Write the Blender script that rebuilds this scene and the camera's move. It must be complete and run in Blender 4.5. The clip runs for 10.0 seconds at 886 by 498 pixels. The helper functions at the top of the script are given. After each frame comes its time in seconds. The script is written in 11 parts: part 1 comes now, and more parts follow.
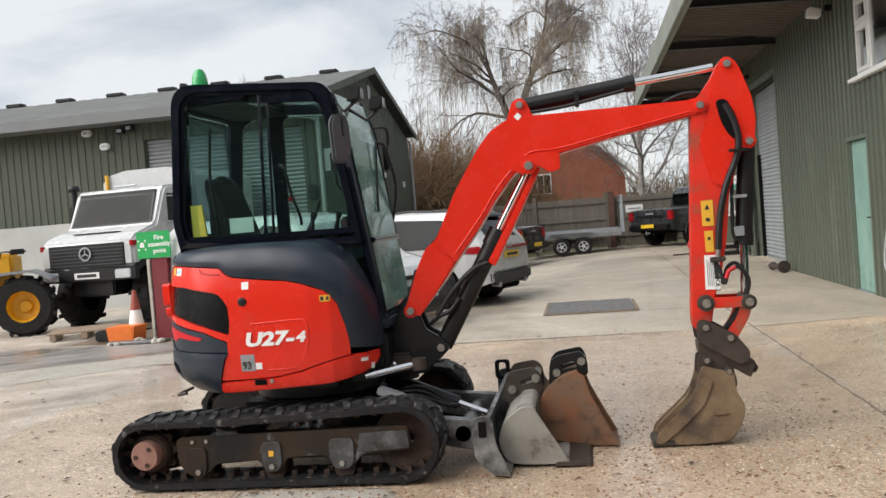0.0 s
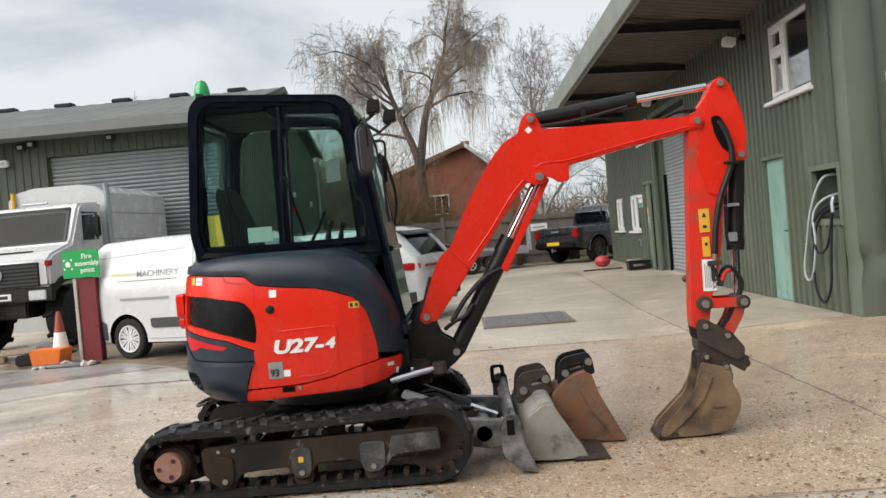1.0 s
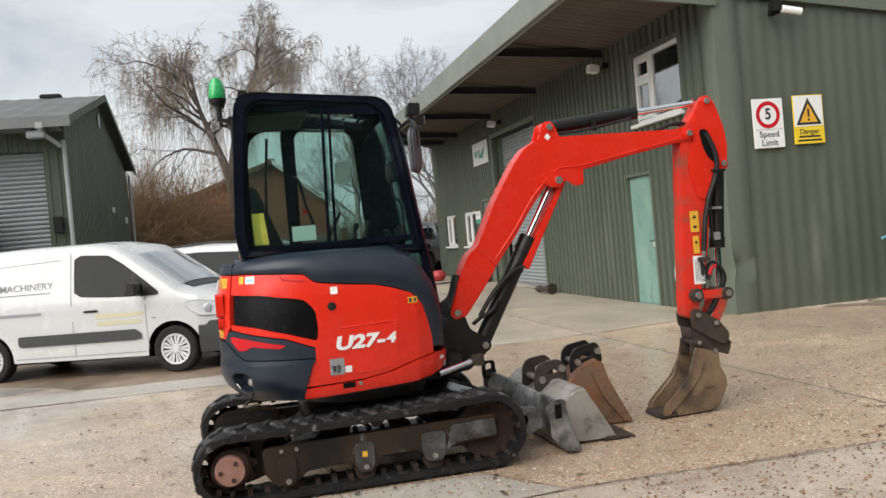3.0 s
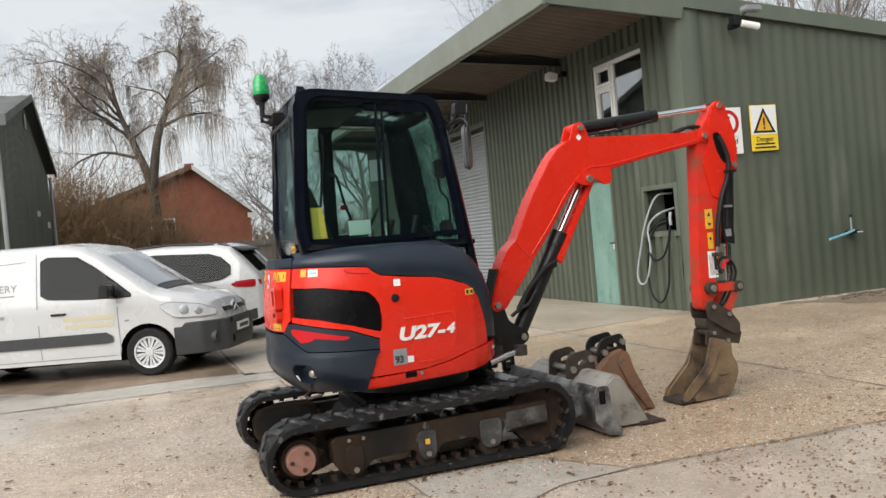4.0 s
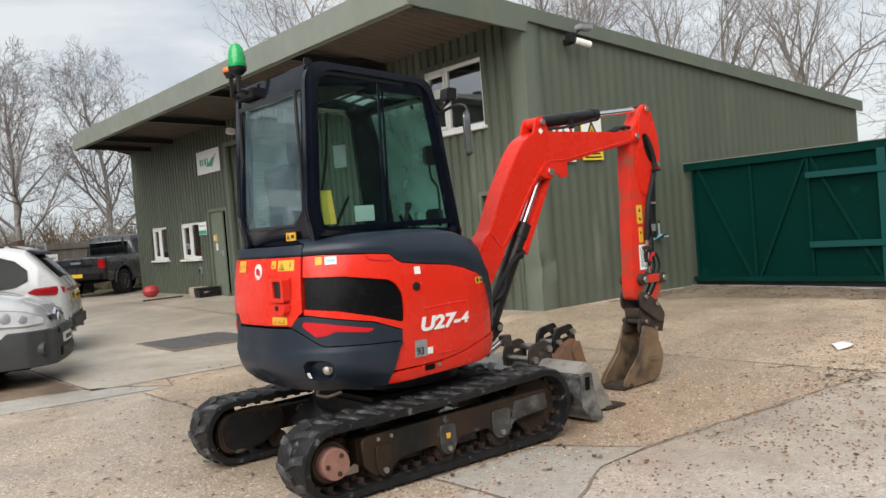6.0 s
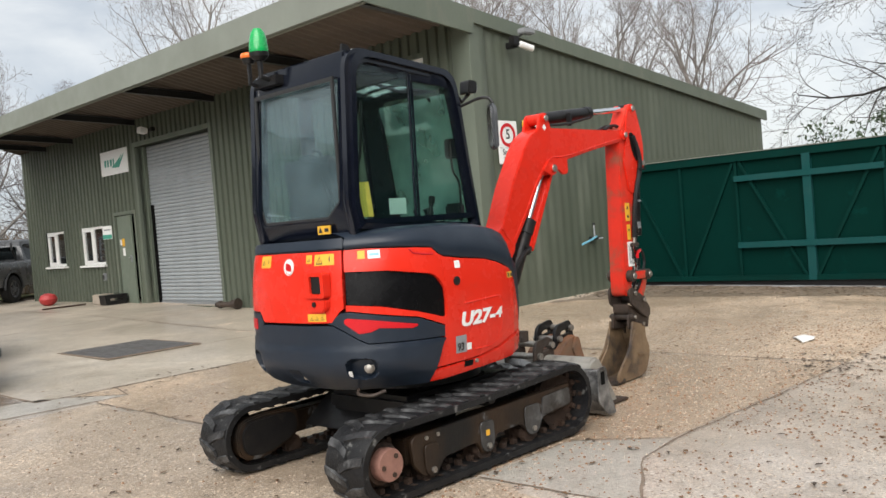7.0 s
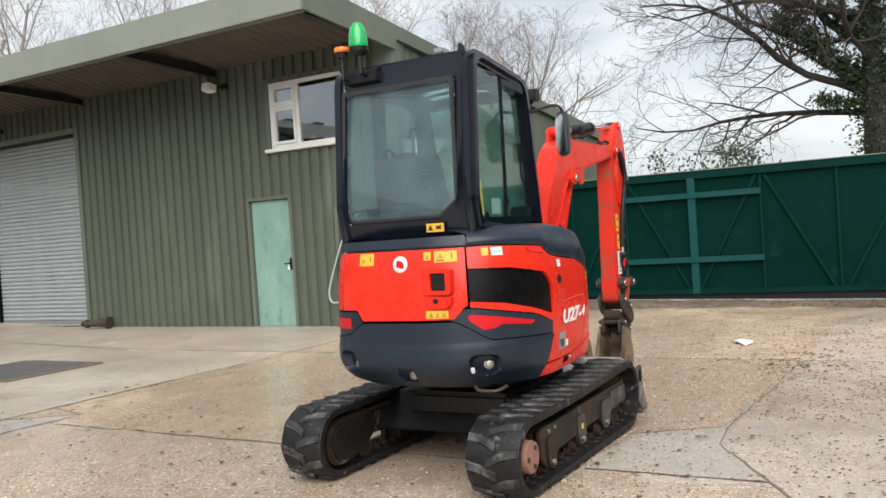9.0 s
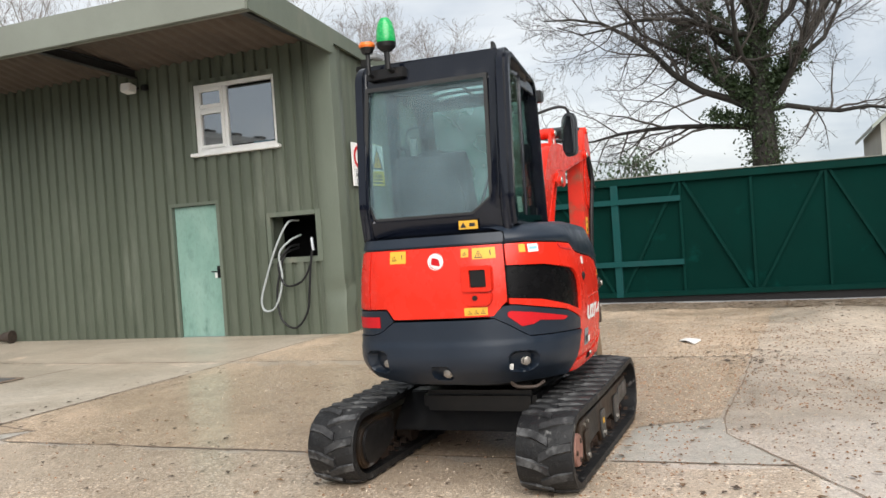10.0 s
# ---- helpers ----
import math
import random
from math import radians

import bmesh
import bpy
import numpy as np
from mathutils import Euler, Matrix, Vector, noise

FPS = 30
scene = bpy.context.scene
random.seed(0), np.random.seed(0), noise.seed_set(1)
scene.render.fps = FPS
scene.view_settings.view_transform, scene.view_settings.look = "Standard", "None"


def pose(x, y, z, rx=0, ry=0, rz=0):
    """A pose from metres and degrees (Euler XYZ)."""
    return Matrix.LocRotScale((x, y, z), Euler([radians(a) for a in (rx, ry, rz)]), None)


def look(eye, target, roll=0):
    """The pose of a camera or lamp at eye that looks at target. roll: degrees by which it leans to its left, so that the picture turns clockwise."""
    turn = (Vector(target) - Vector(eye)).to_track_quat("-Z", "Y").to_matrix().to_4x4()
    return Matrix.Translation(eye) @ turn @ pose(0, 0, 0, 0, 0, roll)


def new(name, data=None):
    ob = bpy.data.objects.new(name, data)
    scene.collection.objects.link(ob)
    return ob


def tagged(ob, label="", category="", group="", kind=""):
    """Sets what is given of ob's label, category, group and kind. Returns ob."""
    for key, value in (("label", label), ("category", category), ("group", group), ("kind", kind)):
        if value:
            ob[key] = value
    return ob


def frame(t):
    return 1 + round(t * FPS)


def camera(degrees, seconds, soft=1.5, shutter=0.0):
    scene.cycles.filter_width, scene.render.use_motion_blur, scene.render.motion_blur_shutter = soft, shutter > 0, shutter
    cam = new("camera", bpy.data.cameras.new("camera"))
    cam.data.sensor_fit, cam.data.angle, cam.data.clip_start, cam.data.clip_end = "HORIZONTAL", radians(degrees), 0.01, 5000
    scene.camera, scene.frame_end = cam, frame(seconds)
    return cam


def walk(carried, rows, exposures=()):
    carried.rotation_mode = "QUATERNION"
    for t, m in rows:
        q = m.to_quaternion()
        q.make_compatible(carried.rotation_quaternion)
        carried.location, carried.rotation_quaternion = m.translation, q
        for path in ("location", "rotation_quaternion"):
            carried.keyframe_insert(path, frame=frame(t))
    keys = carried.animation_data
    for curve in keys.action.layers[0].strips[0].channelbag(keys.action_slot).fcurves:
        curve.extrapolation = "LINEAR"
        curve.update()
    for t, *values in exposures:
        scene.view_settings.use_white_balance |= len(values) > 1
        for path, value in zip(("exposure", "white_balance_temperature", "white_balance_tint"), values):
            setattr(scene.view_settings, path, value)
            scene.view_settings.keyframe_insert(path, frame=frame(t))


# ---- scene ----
cam = camera(54.4, 10.0)
METRES, EYE, TILT, LEAN, TURN = 9.2, 1.5, 0.0, 0.0, 9.2
ROWS = [
    (0.0, 0.0, 0.0, 0.0, -0.15, -1.83, 4.57),
    (0.5, -0.046, -0.0061, -0.0035, -4.03, -1.12, 4.69),
    (1.0, -0.0939, -0.0158, -0.0017, -7.9, -1.02, 4.93),
    (1.5, -0.142, -0.0332, -0.0008, -11.85, -0.92, 5.18),
    (2.0, -0.1896, -0.022, -0.0009, -16.05, -1.18, 5.25),
    (3.5, -0.3285, 0.0176, -0.0018, -25.59, -0.73, 5.06),
    (4.0, -0.3812, 0.0316, -0.0023, -28.87, -0.91, 5.06),
    (4.5, -0.4196, 0.0621, -0.0068, -32.75, -0.92, 4.89),
    (5.0, -0.4559, 0.0968, -0.0055, -37.47, -1.08, 4.66),
    (5.5, -0.4968, 0.1259, -0.004, -42.56, -1.32, 4.58),
    (6.0, -0.5254, 0.169, -0.0039, -47.45, -1.57, 4.66),
    (7.5, -0.6102, 0.2949, -0.0053, -58.81, -1.57, 4.54),
    (8.0, -0.6416, 0.3351, -0.0056, -62.32, -1.3, 4.35),
    (8.5, -0.6621, 0.3789, -0.0087, -65.66, -1.12, 4.08),
    (9.0, -0.6801, 0.4262, -0.0068, -69.08, -1.08, 3.8),
    (9.5, -0.7043, 0.4733, -0.0076, -73.1, -1.07, 3.79),
    (10.0, -0.7069, 0.5215, -0.0092, -77.4, -0.86, 3.97),
]
walk(cam, [(t, pose(0, 0, EYE, TILT, LEAN, TURN) @ pose(METRES * x, METRES * y, METRES * z, 90 + pitch, roll, yaw)) for t, x, y, z, yaw, pitch, roll in ROWS],
     [(0.0, 0.28), (2.0, 0.22), (5.5, 0.20), (7.5, 0.34), (10.0, 0.38)])

# ---- world and sun ----
SUN_UP, SUN_ROUND = 40, 212
world = bpy.data.worlds.new("overcast_sky")
scene.world = world
world.use_nodes = True
wt = world.node_tree
wt.nodes.clear()


def wnode(kind, **values):
    n = wt.nodes.new(kind)
    for key, value in values.items():
        n.inputs[key].default_value = value
    return n


sky = wt.nodes.new("ShaderNodeTexSky")
sky.sky_type, sky.sun_disc = "NISHITA", False
sky.sun_elevation, sky.sun_rotation = radians(SUN_UP), radians(90 - SUN_ROUND)
scaled = wnode("ShaderNodeMix", Factor=1.0)
scaled.data_type, scaled.blend_type = "RGBA", "MULTIPLY"
scaled.inputs["B"].default_value = (0.12, 0.12, 0.12, 1)
wt.links.new(sky.outputs[0], scaled.inputs["A"])
place = wt.nodes.new("ShaderNodeTexCoord")
stretch = wt.nodes.new("ShaderNodeMapping")
stretch.inputs["Scale"].default_value = (1.0, 1.0, 2.6)
stretch.inputs["Location"].default_value = (1.3, 0.2, 0.0)
wt.links.new(place.outputs["Generated"], stretch.inputs["Vector"])
puffs = wnode("ShaderNodeTexNoise", Scale=2.6, Detail=7.0, Roughness=0.55, Distortion=0.3)
wt.links.new(stretch.outputs[0], puffs.inputs["Vector"])
cover = wt.nodes.new("ShaderNodeValToRGB")
cover.color_ramp.elements[0].position, cover.color_ramp.elements[0].color = 0.37, (0.62, 0.68, 0.75, 1)
cover.color_ramp.elements[1].position, cover.color_ramp.elements[1].color = 0.55, (0.965, 0.99, 1.0, 1)
wt.links.new(puffs.outputs["Fac"], cover.inputs[0])
blend = wnode("ShaderNodeMix", Factor=0.85)
blend.data_type = "RGBA"
wt.links.new(scaled.outputs["Result"], blend.inputs["A"])
wt.links.new(cover.outputs[0], blend.inputs["B"])
glow = wnode("ShaderNodeBackground", Strength=0.79)
wt.links.new(blend.outputs["Result"], glow.inputs[0])
wout = wt.nodes.new("ShaderNodeOutputWorld")
wt.links.new(glow.outputs[0], wout.inputs[0])

sun = new("sun", bpy.data.lights.new("sun", "SUN"))
sun.data.energy, sun.data.angle, sun.data.color = 3.7, radians(66), (1.0, 0.965, 0.92)
sun.matrix_world = look((0, 0, 30), (30 * math.cos(radians(SUN_ROUND + 180)) , 30 * math.sin(radians(SUN_ROUND + 180)), 30 - 30 * math.tan(radians(SUN_UP))))

# ---- materials ----
def material(name, base, rough=0.6, metal=0.0, vary=None, scale=8.0, amount=0.5, fine=60.0, fine_amount=0.15, bump=0.0, bump_scale=80.0,
             stain=None, stain_scale=1.5, stain_low=0.55, stain_high=0.7, rough_vary=0.1, coat=0.0, stretch=(1, 1, 1), random_=0.0, spec=0.5):
    """A surface whose colour varies at a coarse and a fine scale, with stains and a fine relief."""
    m = bpy.data.materials.new(name)
    m.use_nodes = True
    nt = m.node_tree
    b = nt.nodes["Principled BSDF"]
    b.inputs["Base Color"].default_value = (*base, 1)
    b.inputs["Roughness"].default_value = rough
    b.inputs["Metallic"].default_value = metal
    b.inputs["Coat Weight"].default_value = coat
    b.inputs["Specular IOR Level"].default_value = spec
    if vary is None and stain is None and not bump:
        return m
    co = nt.nodes.new("ShaderNodeTexCoord")
    mp = nt.nodes.new("ShaderNodeMapping")
    mp.inputs["Scale"].default_value = stretch
    nt.links.new(co.outputs["Object"], mp.inputs["Vector"])

    def noise_(sc, detail=4.0, rough_=0.6):
        n = nt.nodes.new("ShaderNodeTexNoise")
        n.inputs["Scale"].default_value, n.inputs["Detail"].default_value, n.inputs["Roughness"].default_value = sc, detail, rough_
        nt.links.new(mp.outputs[0], n.inputs["Vector"])
        return n.outputs["Fac"]

    def span(fac, low, high, to_low=0.0, to_high=1.0):
        r = nt.nodes.new("ShaderNodeMapRange")
        for i, v in enumerate((low, high, to_low, to_high)):
            r.inputs[i + 1].default_value = v
        nt.links.new(fac, r.inputs[0])
        return r.outputs[0]

    def mix(fac, a, c, how="MIX"):
        x = nt.nodes.new("ShaderNodeMix")
        x.data_type, x.blend_type = "RGBA", how
        nt.links.new(fac, x.inputs["Factor"])
        for key, v in (("A", a), ("B", c)):
            if isinstance(v, tuple):
                x.inputs[key].default_value = (*v, 1)
            else:
                nt.links.new(v, x.inputs[key])
        return x.outputs["Result"]

    vary = vary or tuple(0.75 * c for c in base)
    col = mix(span(noise_(scale), 0.35, 0.68, 0.0, amount), base, vary)
    dark, light = tuple(0.45 * c for c in base), tuple(min(1.0, 1.35 * c) for c in base)
    col = mix(span(noise_(fine, 3.0, 0.7), 0.3, 0.5, fine_amount, 0.0), col, dark)
    col = mix(span(noise_(fine * 1.7, 3.0, 0.7), 0.55, 0.75, 0.0, fine_amount), col, light)
    if stain:
        col = mix(span(noise_(stain_scale, 6.0, 0.65), stain_low, stain_high), col, stain)
    if random_:
        info = nt.nodes.new("ShaderNodeObjectInfo")
        col = mix(span(info.outputs["Random"], 0, 1, 0, random_), col, dark)
    nt.links.new(col, b.inputs["Base Color"])
    nt.links.new(span(noise_(scale * 2.3), 0.3, 0.7, max(0.02, rough - rough_vary), min(1.0, rough + rough_vary)), b.inputs["Roughness"])
    if bump:
        bp = nt.nodes.new("ShaderNodeBump")
        bp.inputs["Strength"].default_value, bp.inputs["Distance"].default_value = min(1.0, bump), 0.01 * max(1.0, bump)
        nt.links.new(noise_(bump_scale, 5.0), bp.inputs["Height"])
        nt.links.new(bp.outputs[0], b.inputs["Normal"])
    return m


RED = material("red_paint", (0.65, 0.026, 0.012), 0.26, vary=(0.62, 0.022, 0.010), scale=3.0, amount=0.5, fine=220, fine_amount=0.05, stain=(0.5, 0.05, 0.03), stain_scale=4.0, stain_low=0.64, stain_high=0.9, spec=0.32)
RED_DIRTY = material("red_paint_muddy", (0.66, 0.030, 0.014), 0.45, vary=(0.45, 0.03, 0.018), scale=5.0, amount=0.8, fine=160, fine_amount=0.12, stain=(0.24, 0.10, 0.06), stain_scale=5.0, stain_low=0.50, stain_high=0.70, spec=0.3)
CHARCOAL = material("charcoal_plastic", (0.0105, 0.017, 0.028), 0.38, vary=(0.015, 0.023, 0.037), scale=4.0, amount=0.7, fine=180, fine_amount=0.2, stain=(0.05, 0.053, 0.056), stain_scale=14.0, stain_low=0.70, stain_high=0.82, bump=0.08, bump_scale=300, spec=0.4)
CAB_BLACK = material("cab_gloss_black", (0.004, 0.0055, 0.011), 0.15, vary=(0.007, 0.009, 0.015), scale=4.0, amount=0.6, fine=150, fine_amount=0.15, stain=(0.018, 0.022, 0.03), stain_scale=9.0, stain_low=0.68, stain_high=0.92, spec=0.45)
BLACK = material("black_steel", (0.006, 0.006, 0.007), 0.42, vary=(0.014, 0.013, 0.012), scale=9.0, amount=0.7, fine=120, fine_amount=0.25, stain=(0.05, 0.04, 0.032), stain_scale=7.0, stain_low=0.64, stain_high=0.82, spec=0.35)
RUBBER = material("track_rubber", (0.008, 0.008, 0.009), 0.5, vary=(0.02, 0.02, 0.02), scale=9.0, amount=0.85, fine=60, fine_amount=0.35, stain=(0.15, 0.148, 0.142), stain_scale=16.0, stain_low=0.60, stain_high=0.72, bump=0.6, bump_scale=45, spec=0.25)
TYRE = material("tyre_rubber", (0.010, 0.010, 0.010), 0.75, vary=(0.022, 0.021, 0.02), scale=10.0, amount=0.8, fine=90, fine_amount=0.3, bump=0.3, bump_scale=90, spec=0.3)
LUG = material("scuffed_track_lug", (0.010, 0.010, 0.011), 0.5, vary=(0.045, 0.045, 0.046), scale=14.0, amount=0.9, fine=70, fine_amount=0.35, stain=(0.11, 0.111, 0.112), stain_scale=13.0, stain_low=0.50, stain_high=0.70, bump=0.5, bump_scale=60, spec=0.3)
SCUFFED = material("bare_scuffed_steel", (0.085, 0.085, 0.086), 0.42, metal=0.2, vary=(0.028, 0.025, 0.022), scale=7.0, amount=1.0, fine=90, fine_amount=0.3, stain=(0.17, 0.17, 0.168), stain_scale=6.0, stain_low=0.55, stain_high=0.7, bump=0.3, bump_scale=70)
FRAME_STEEL = material("scuffed_track_frame", (0.009, 0.0085, 0.008), 0.45, vary=(0.060, 0.032, 0.015), scale=2.6, amount=0.75, fine=90, fine_amount=0.35, stain=(0.13, 0.135, 0.14), stain_scale=3.6, stain_low=0.60, stain_high=0.64, bump=0.3, bump_scale=70, spec=0.3, stretch=(1, 1, 0.6))
RUST = material("rusty_iron", (0.055, 0.029, 0.017), 0.8, vary=(0.022, 0.014, 0.010), scale=10.0, amount=0.9, fine=120, fine_amount=0.4, bump=0.6, bump_scale=90)
HUB = material("hub_brown_iron", (0.30, 0.15, 0.115), 0.7, vary=(0.21, 0.105, 0.08), scale=14.0, amount=0.8, fine=150, fine_amount=0.25, bump=0.2)
BUCKET = material("bucket_worn_tan_steel", (0.21, 0.145, 0.085), 0.5, vary=(0.10, 0.06, 0.035), scale=5.0, amount=0.9, fine=110, fine_amount=0.3, stain=(0.05, 0.038, 0.03), stain_scale=3.4, stain_low=0.52, stain_high=0.66, bump=0.35, bump_scale=60)
BUCKET_RUST = material("bucket_orange_rust", (0.22, 0.085, 0.036), 0.55, vary=(0.16, 0.10, 0.065), scale=5.0, amount=1.0, fine=120, fine_amount=0.35, stain=(0.045, 0.03, 0.024), stain_scale=4.0, stain_low=0.54, stain_high=0.70, bump=0.3, bump_scale=70)
BUCKET_GREY = material("bucket_bare_grey_steel", (0.36, 0.345, 0.31), 0.45, metal=0.2, vary=(0.25, 0.235, 0.205), scale=5.0, amount=0.9, fine=120, fine_amount=0.25, stain=(0.09, 0.085, 0.08), stain_scale=5.0, stain_low=0.58, stain_high=0.72, bump=0.15)
BLADE = material("blade_scraped_steel", (0.075, 0.077, 0.08), 0.36, metal=0.3, vary=(0.34, 0.34, 0.33), scale=9.0, amount=0.8, fine=120, fine_amount=0.3, stain=(0.028, 0.027, 0.027), stain_scale=5.0, stain_low=0.5, stain_high=0.62, bump=0.2)
HITCH = material("hitch_muddy_steel", (0.06, 0.042, 0.032), 0.55, vary=(0.028, 0.023, 0.02), scale=12.0, amount=0.9, fine=120, fine_amount=0.35, bump=0.4, bump_scale=80, spec=0.4)
CHROME = material("chrome_rod", (0.75, 0.76, 0.78), 0.12, metal=1.0)
PIN = material("pin_steel", (0.42, 0.40, 0.37), 0.38, metal=0.8, vary=(0.22, 0.19, 0.16), scale=60.0, amount=0.8)
HOSE = material("black_hose", (0.009, 0.009, 0.010), 0.5, bump=0.15, bump_scale=250, spec=0.35)
SEAT = material("dark_seat_cloth", (0.009, 0.010, 0.012), 0.9, vary=(0.015, 0.016, 0.018), scale=20.0, bump=0.3, bump_scale=300)
INTERIOR = material("dark_cab_lining", (0.008, 0.009, 0.010), 0.7, vary=(0.016, 0.017, 0.019), scale=8.0, spec=0.25)
GREEN_LENS = material("green_beacon_lens", (0.005, 0.36, 0.085), 0.25, coat=0.3, vary=(0.004, 0.26, 0.06), scale=20.0, amount=0.5)
ORANGE_LENS = material("orange_lens", (0.75, 0.16, 0.02), 0.3)
YELLOW = material("yellow_decal", (0.74, 0.40, 0.03), 0.5, vary=(0.62, 0.34, 0.04), scale=40.0)
YELLOW_PAD = material("yellow_foam_pad", (0.62, 0.50, 0.08), 0.8, vary=(0.5, 0.4, 0.07), scale=20.0)
DECAL_BLACK = material("decal_black", (0.02, 0.02, 0.02), 0.5)
DECAL_WHITE = material("decal_white", (0.80, 0.80, 0.78), 0.5, vary=(0.66, 0.66, 0.64), scale=30.0)
DECAL_GREY = material("decal_grey", (0.22, 0.23, 0.24), 0.5, vary=(0.32, 0.33, 0.34), scale=30.0)
DECAL_RED = material("decal_red", (0.52, 0.008, 0.014), 0.4, vary=(0.44, 0.008, 0.012), scale=12.0, spec=0.3)
DECAL_BLUE = material("decal_pale_blue", (0.25, 0.5, 0.65), 0.5)
MIRROR_SHELL = material("grey_mirror_shell", (0.055, 0.06, 0.066), 0.5, vary=(0.04, 0.044, 0.05), scale=12.0)
MESH_BLACK = material("black_perforated_mesh", (0.0025, 0.0025, 0.003), 0.25, vary=(0.006, 0.006, 0.007), scale=5.0, fine=260, fine_amount=0.6, bump=0.2, bump_scale=260, spec=0.15)
GALV = material("galvanised_steel", (0.42, 0.44, 0.46), 0.4, metal=0.6, vary=(0.3, 0.32, 0.34), scale=14.0, amount=0.8)


def glass_material(name, tint, rough=0.02, gloss=1.0, film=0.06, film_colour=(0.55, 0.62, 0.62), milky=False):
    """Thin glass: a tinted view through it, a film for dirt and painted-in haze, and a clear reflection."""
    m = bpy.data.materials.new(name)
    m.use_nodes = True
    nt = m.node_tree
    nt.nodes.clear()
    out, mix, dirty, see, dust_haze, shine, fre, co, cloud, span = (nt.nodes.new(k) for k in ("ShaderNodeOutputMaterial", "ShaderNodeMixShader", "ShaderNodeMixShader", "ShaderNodeBsdfTransparent", "ShaderNodeBsdfTranslucent" if milky else "ShaderNodeBsdfDiffuse", "ShaderNodeBsdfGlossy", "ShaderNodeLayerWeight", "ShaderNodeTexCoord", "ShaderNodeTexNoise", "ShaderNodeMapRange"))
    see.inputs[0].default_value = (*tint, 1)
    dust_haze.inputs[0].default_value = (*film_colour, 1)
    shine.inputs["Roughness"].default_value = rough
    fre.inputs["Blend"].default_value = 0.5
    sharp, amount = nt.nodes.new("ShaderNodeMath"), nt.nodes.new("ShaderNodeMath")
    sharp.operation, amount.operation = "POWER", "MULTIPLY_ADD"
    sharp.inputs[1].default_value = 4.5
    amount.inputs[1].default_value, amount.inputs[2].default_value = 0.8, 0.035 * gloss
    nt.links.new(fre.outputs["Facing"], sharp.inputs[0])
    nt.links.new(sharp.outputs[0], amount.inputs[0])
    cloud.inputs["Scale"].default_value, cloud.inputs["Detail"].default_value = 5.0, 6.0
    for i, v in enumerate((0.3, 0.7, 0.6 * film, 1.4 * film)):
        span.inputs[i + 1].default_value = v
    nt.links.new(co.outputs["Object"], cloud.inputs["Vector"])
    nt.links.new(cloud.outputs["Fac"], span.inputs[0])
    nt.links.new(span.outputs[0], dirty.inputs[0])
    nt.links.new(see.outputs[0], dirty.inputs[1])
    nt.links.new(dust_haze.outputs[0], dirty.inputs[2])
    nt.links.new(amount.outputs[0], mix.inputs[0])
    nt.links.new(dirty.outputs[0], mix.inputs[1])
    nt.links.new(shine.outputs[0], mix.inputs[2])
    nt.links.new(mix.outputs[0], out.inputs[0])
    return m


CAB_GLASS = glass_material("green_tinted_cab_glass", (0.82, 0.91, 0.885), gloss=0.8, film=0.004, film_colour=(0.45, 0.60, 0.58))
# The pale blue film paints in sky haze reflected by the rear window.
REAR_GLASS = glass_material("painted_haze_rear_cab_glass", (0.74, 0.85, 0.86), gloss=1.6, film=0.065, film_colour=(0.54, 0.72, 0.80))
ROOF_GLASS = glass_material("milky_roof_glass", (0.80, 0.90, 0.88), gloss=1.0, film=0.22, film_colour=(0.72, 0.86, 0.82), milky=True)
# Strong green film puts the windscreen's reflected haze into the colour.
SCREEN_GLASS = glass_material("painted_haze_green_cab_glass", (0.62, 0.74, 0.71), gloss=1.0, film=0.34, film_colour=(0.42, 0.69, 0.61))
# A weaker film paints the reflected haze on the door glass.
DOOR_GLASS = glass_material("painted_haze_cab_door_glass", (0.76, 0.86, 0.83), gloss=0.9, film=0.04, film_colour=(0.36, 0.50, 0.47))
CAR_GLASS = glass_material("dark_tinted_car_glass", (0.22, 0.25, 0.26), gloss=0.55, film=0.004)
WINDSCREEN = glass_material("car_windscreen_glass", (0.40, 0.46, 0.48), gloss=15.0, film=0.05)
PANE = glass_material("window_pane_glass", (0.55, 0.58, 0.59), gloss=10.0, film=0.02)


# ---- mesh helpers ----
def thing(name, loc, label, category, group="", kind="", rz=0.0):
    ob = new(name)
    ob.matrix_world = pose(*loc, 0, 0, rz)
    ob.empty_display_size = 0.2
    return tagged(ob, label, category, group, kind)


def mesh_of(name, bm, mat, angle=35):
    me = bpy.data.meshes.new(name)
    bm.normal_update()
    bm.to_mesh(me)
    bm.free()
    for m in (mat if isinstance(mat, (list, tuple)) else [mat]):
        me.materials.append(m)
    if angle:
        me.shade_smooth()
        me.set_sharp_from_angle(angle=radians(angle))
    return me


def part(name, bm, mat, parent, label="", angle=35):
    ob = new(name, mesh_of(name, bm, mat, angle))
    ob.parent = parent
    return tagged(ob, label)


def solo(name, bm, mat, label, category, kind="", group="", angle=35, m=None):
    ob = new(name, mesh_of(name, bm, mat, angle))
    if m is not None:
        ob.matrix_world = m
    return tagged(ob, label, category, group, kind)


def box(bm, lo, hi):
    v = [bm.verts.new((x, y, z)) for x in (lo[0], hi[0]) for y in (lo[1], hi[1]) for z in (lo[2], hi[2])]
    for f in ((0, 1, 3, 2), (4, 6, 7, 5), (0, 4, 5, 1), (2, 3, 7, 6), (0, 2, 6, 4), (1, 5, 7, 3)):
        bm.faces.new([v[i] for i in f])
    return v


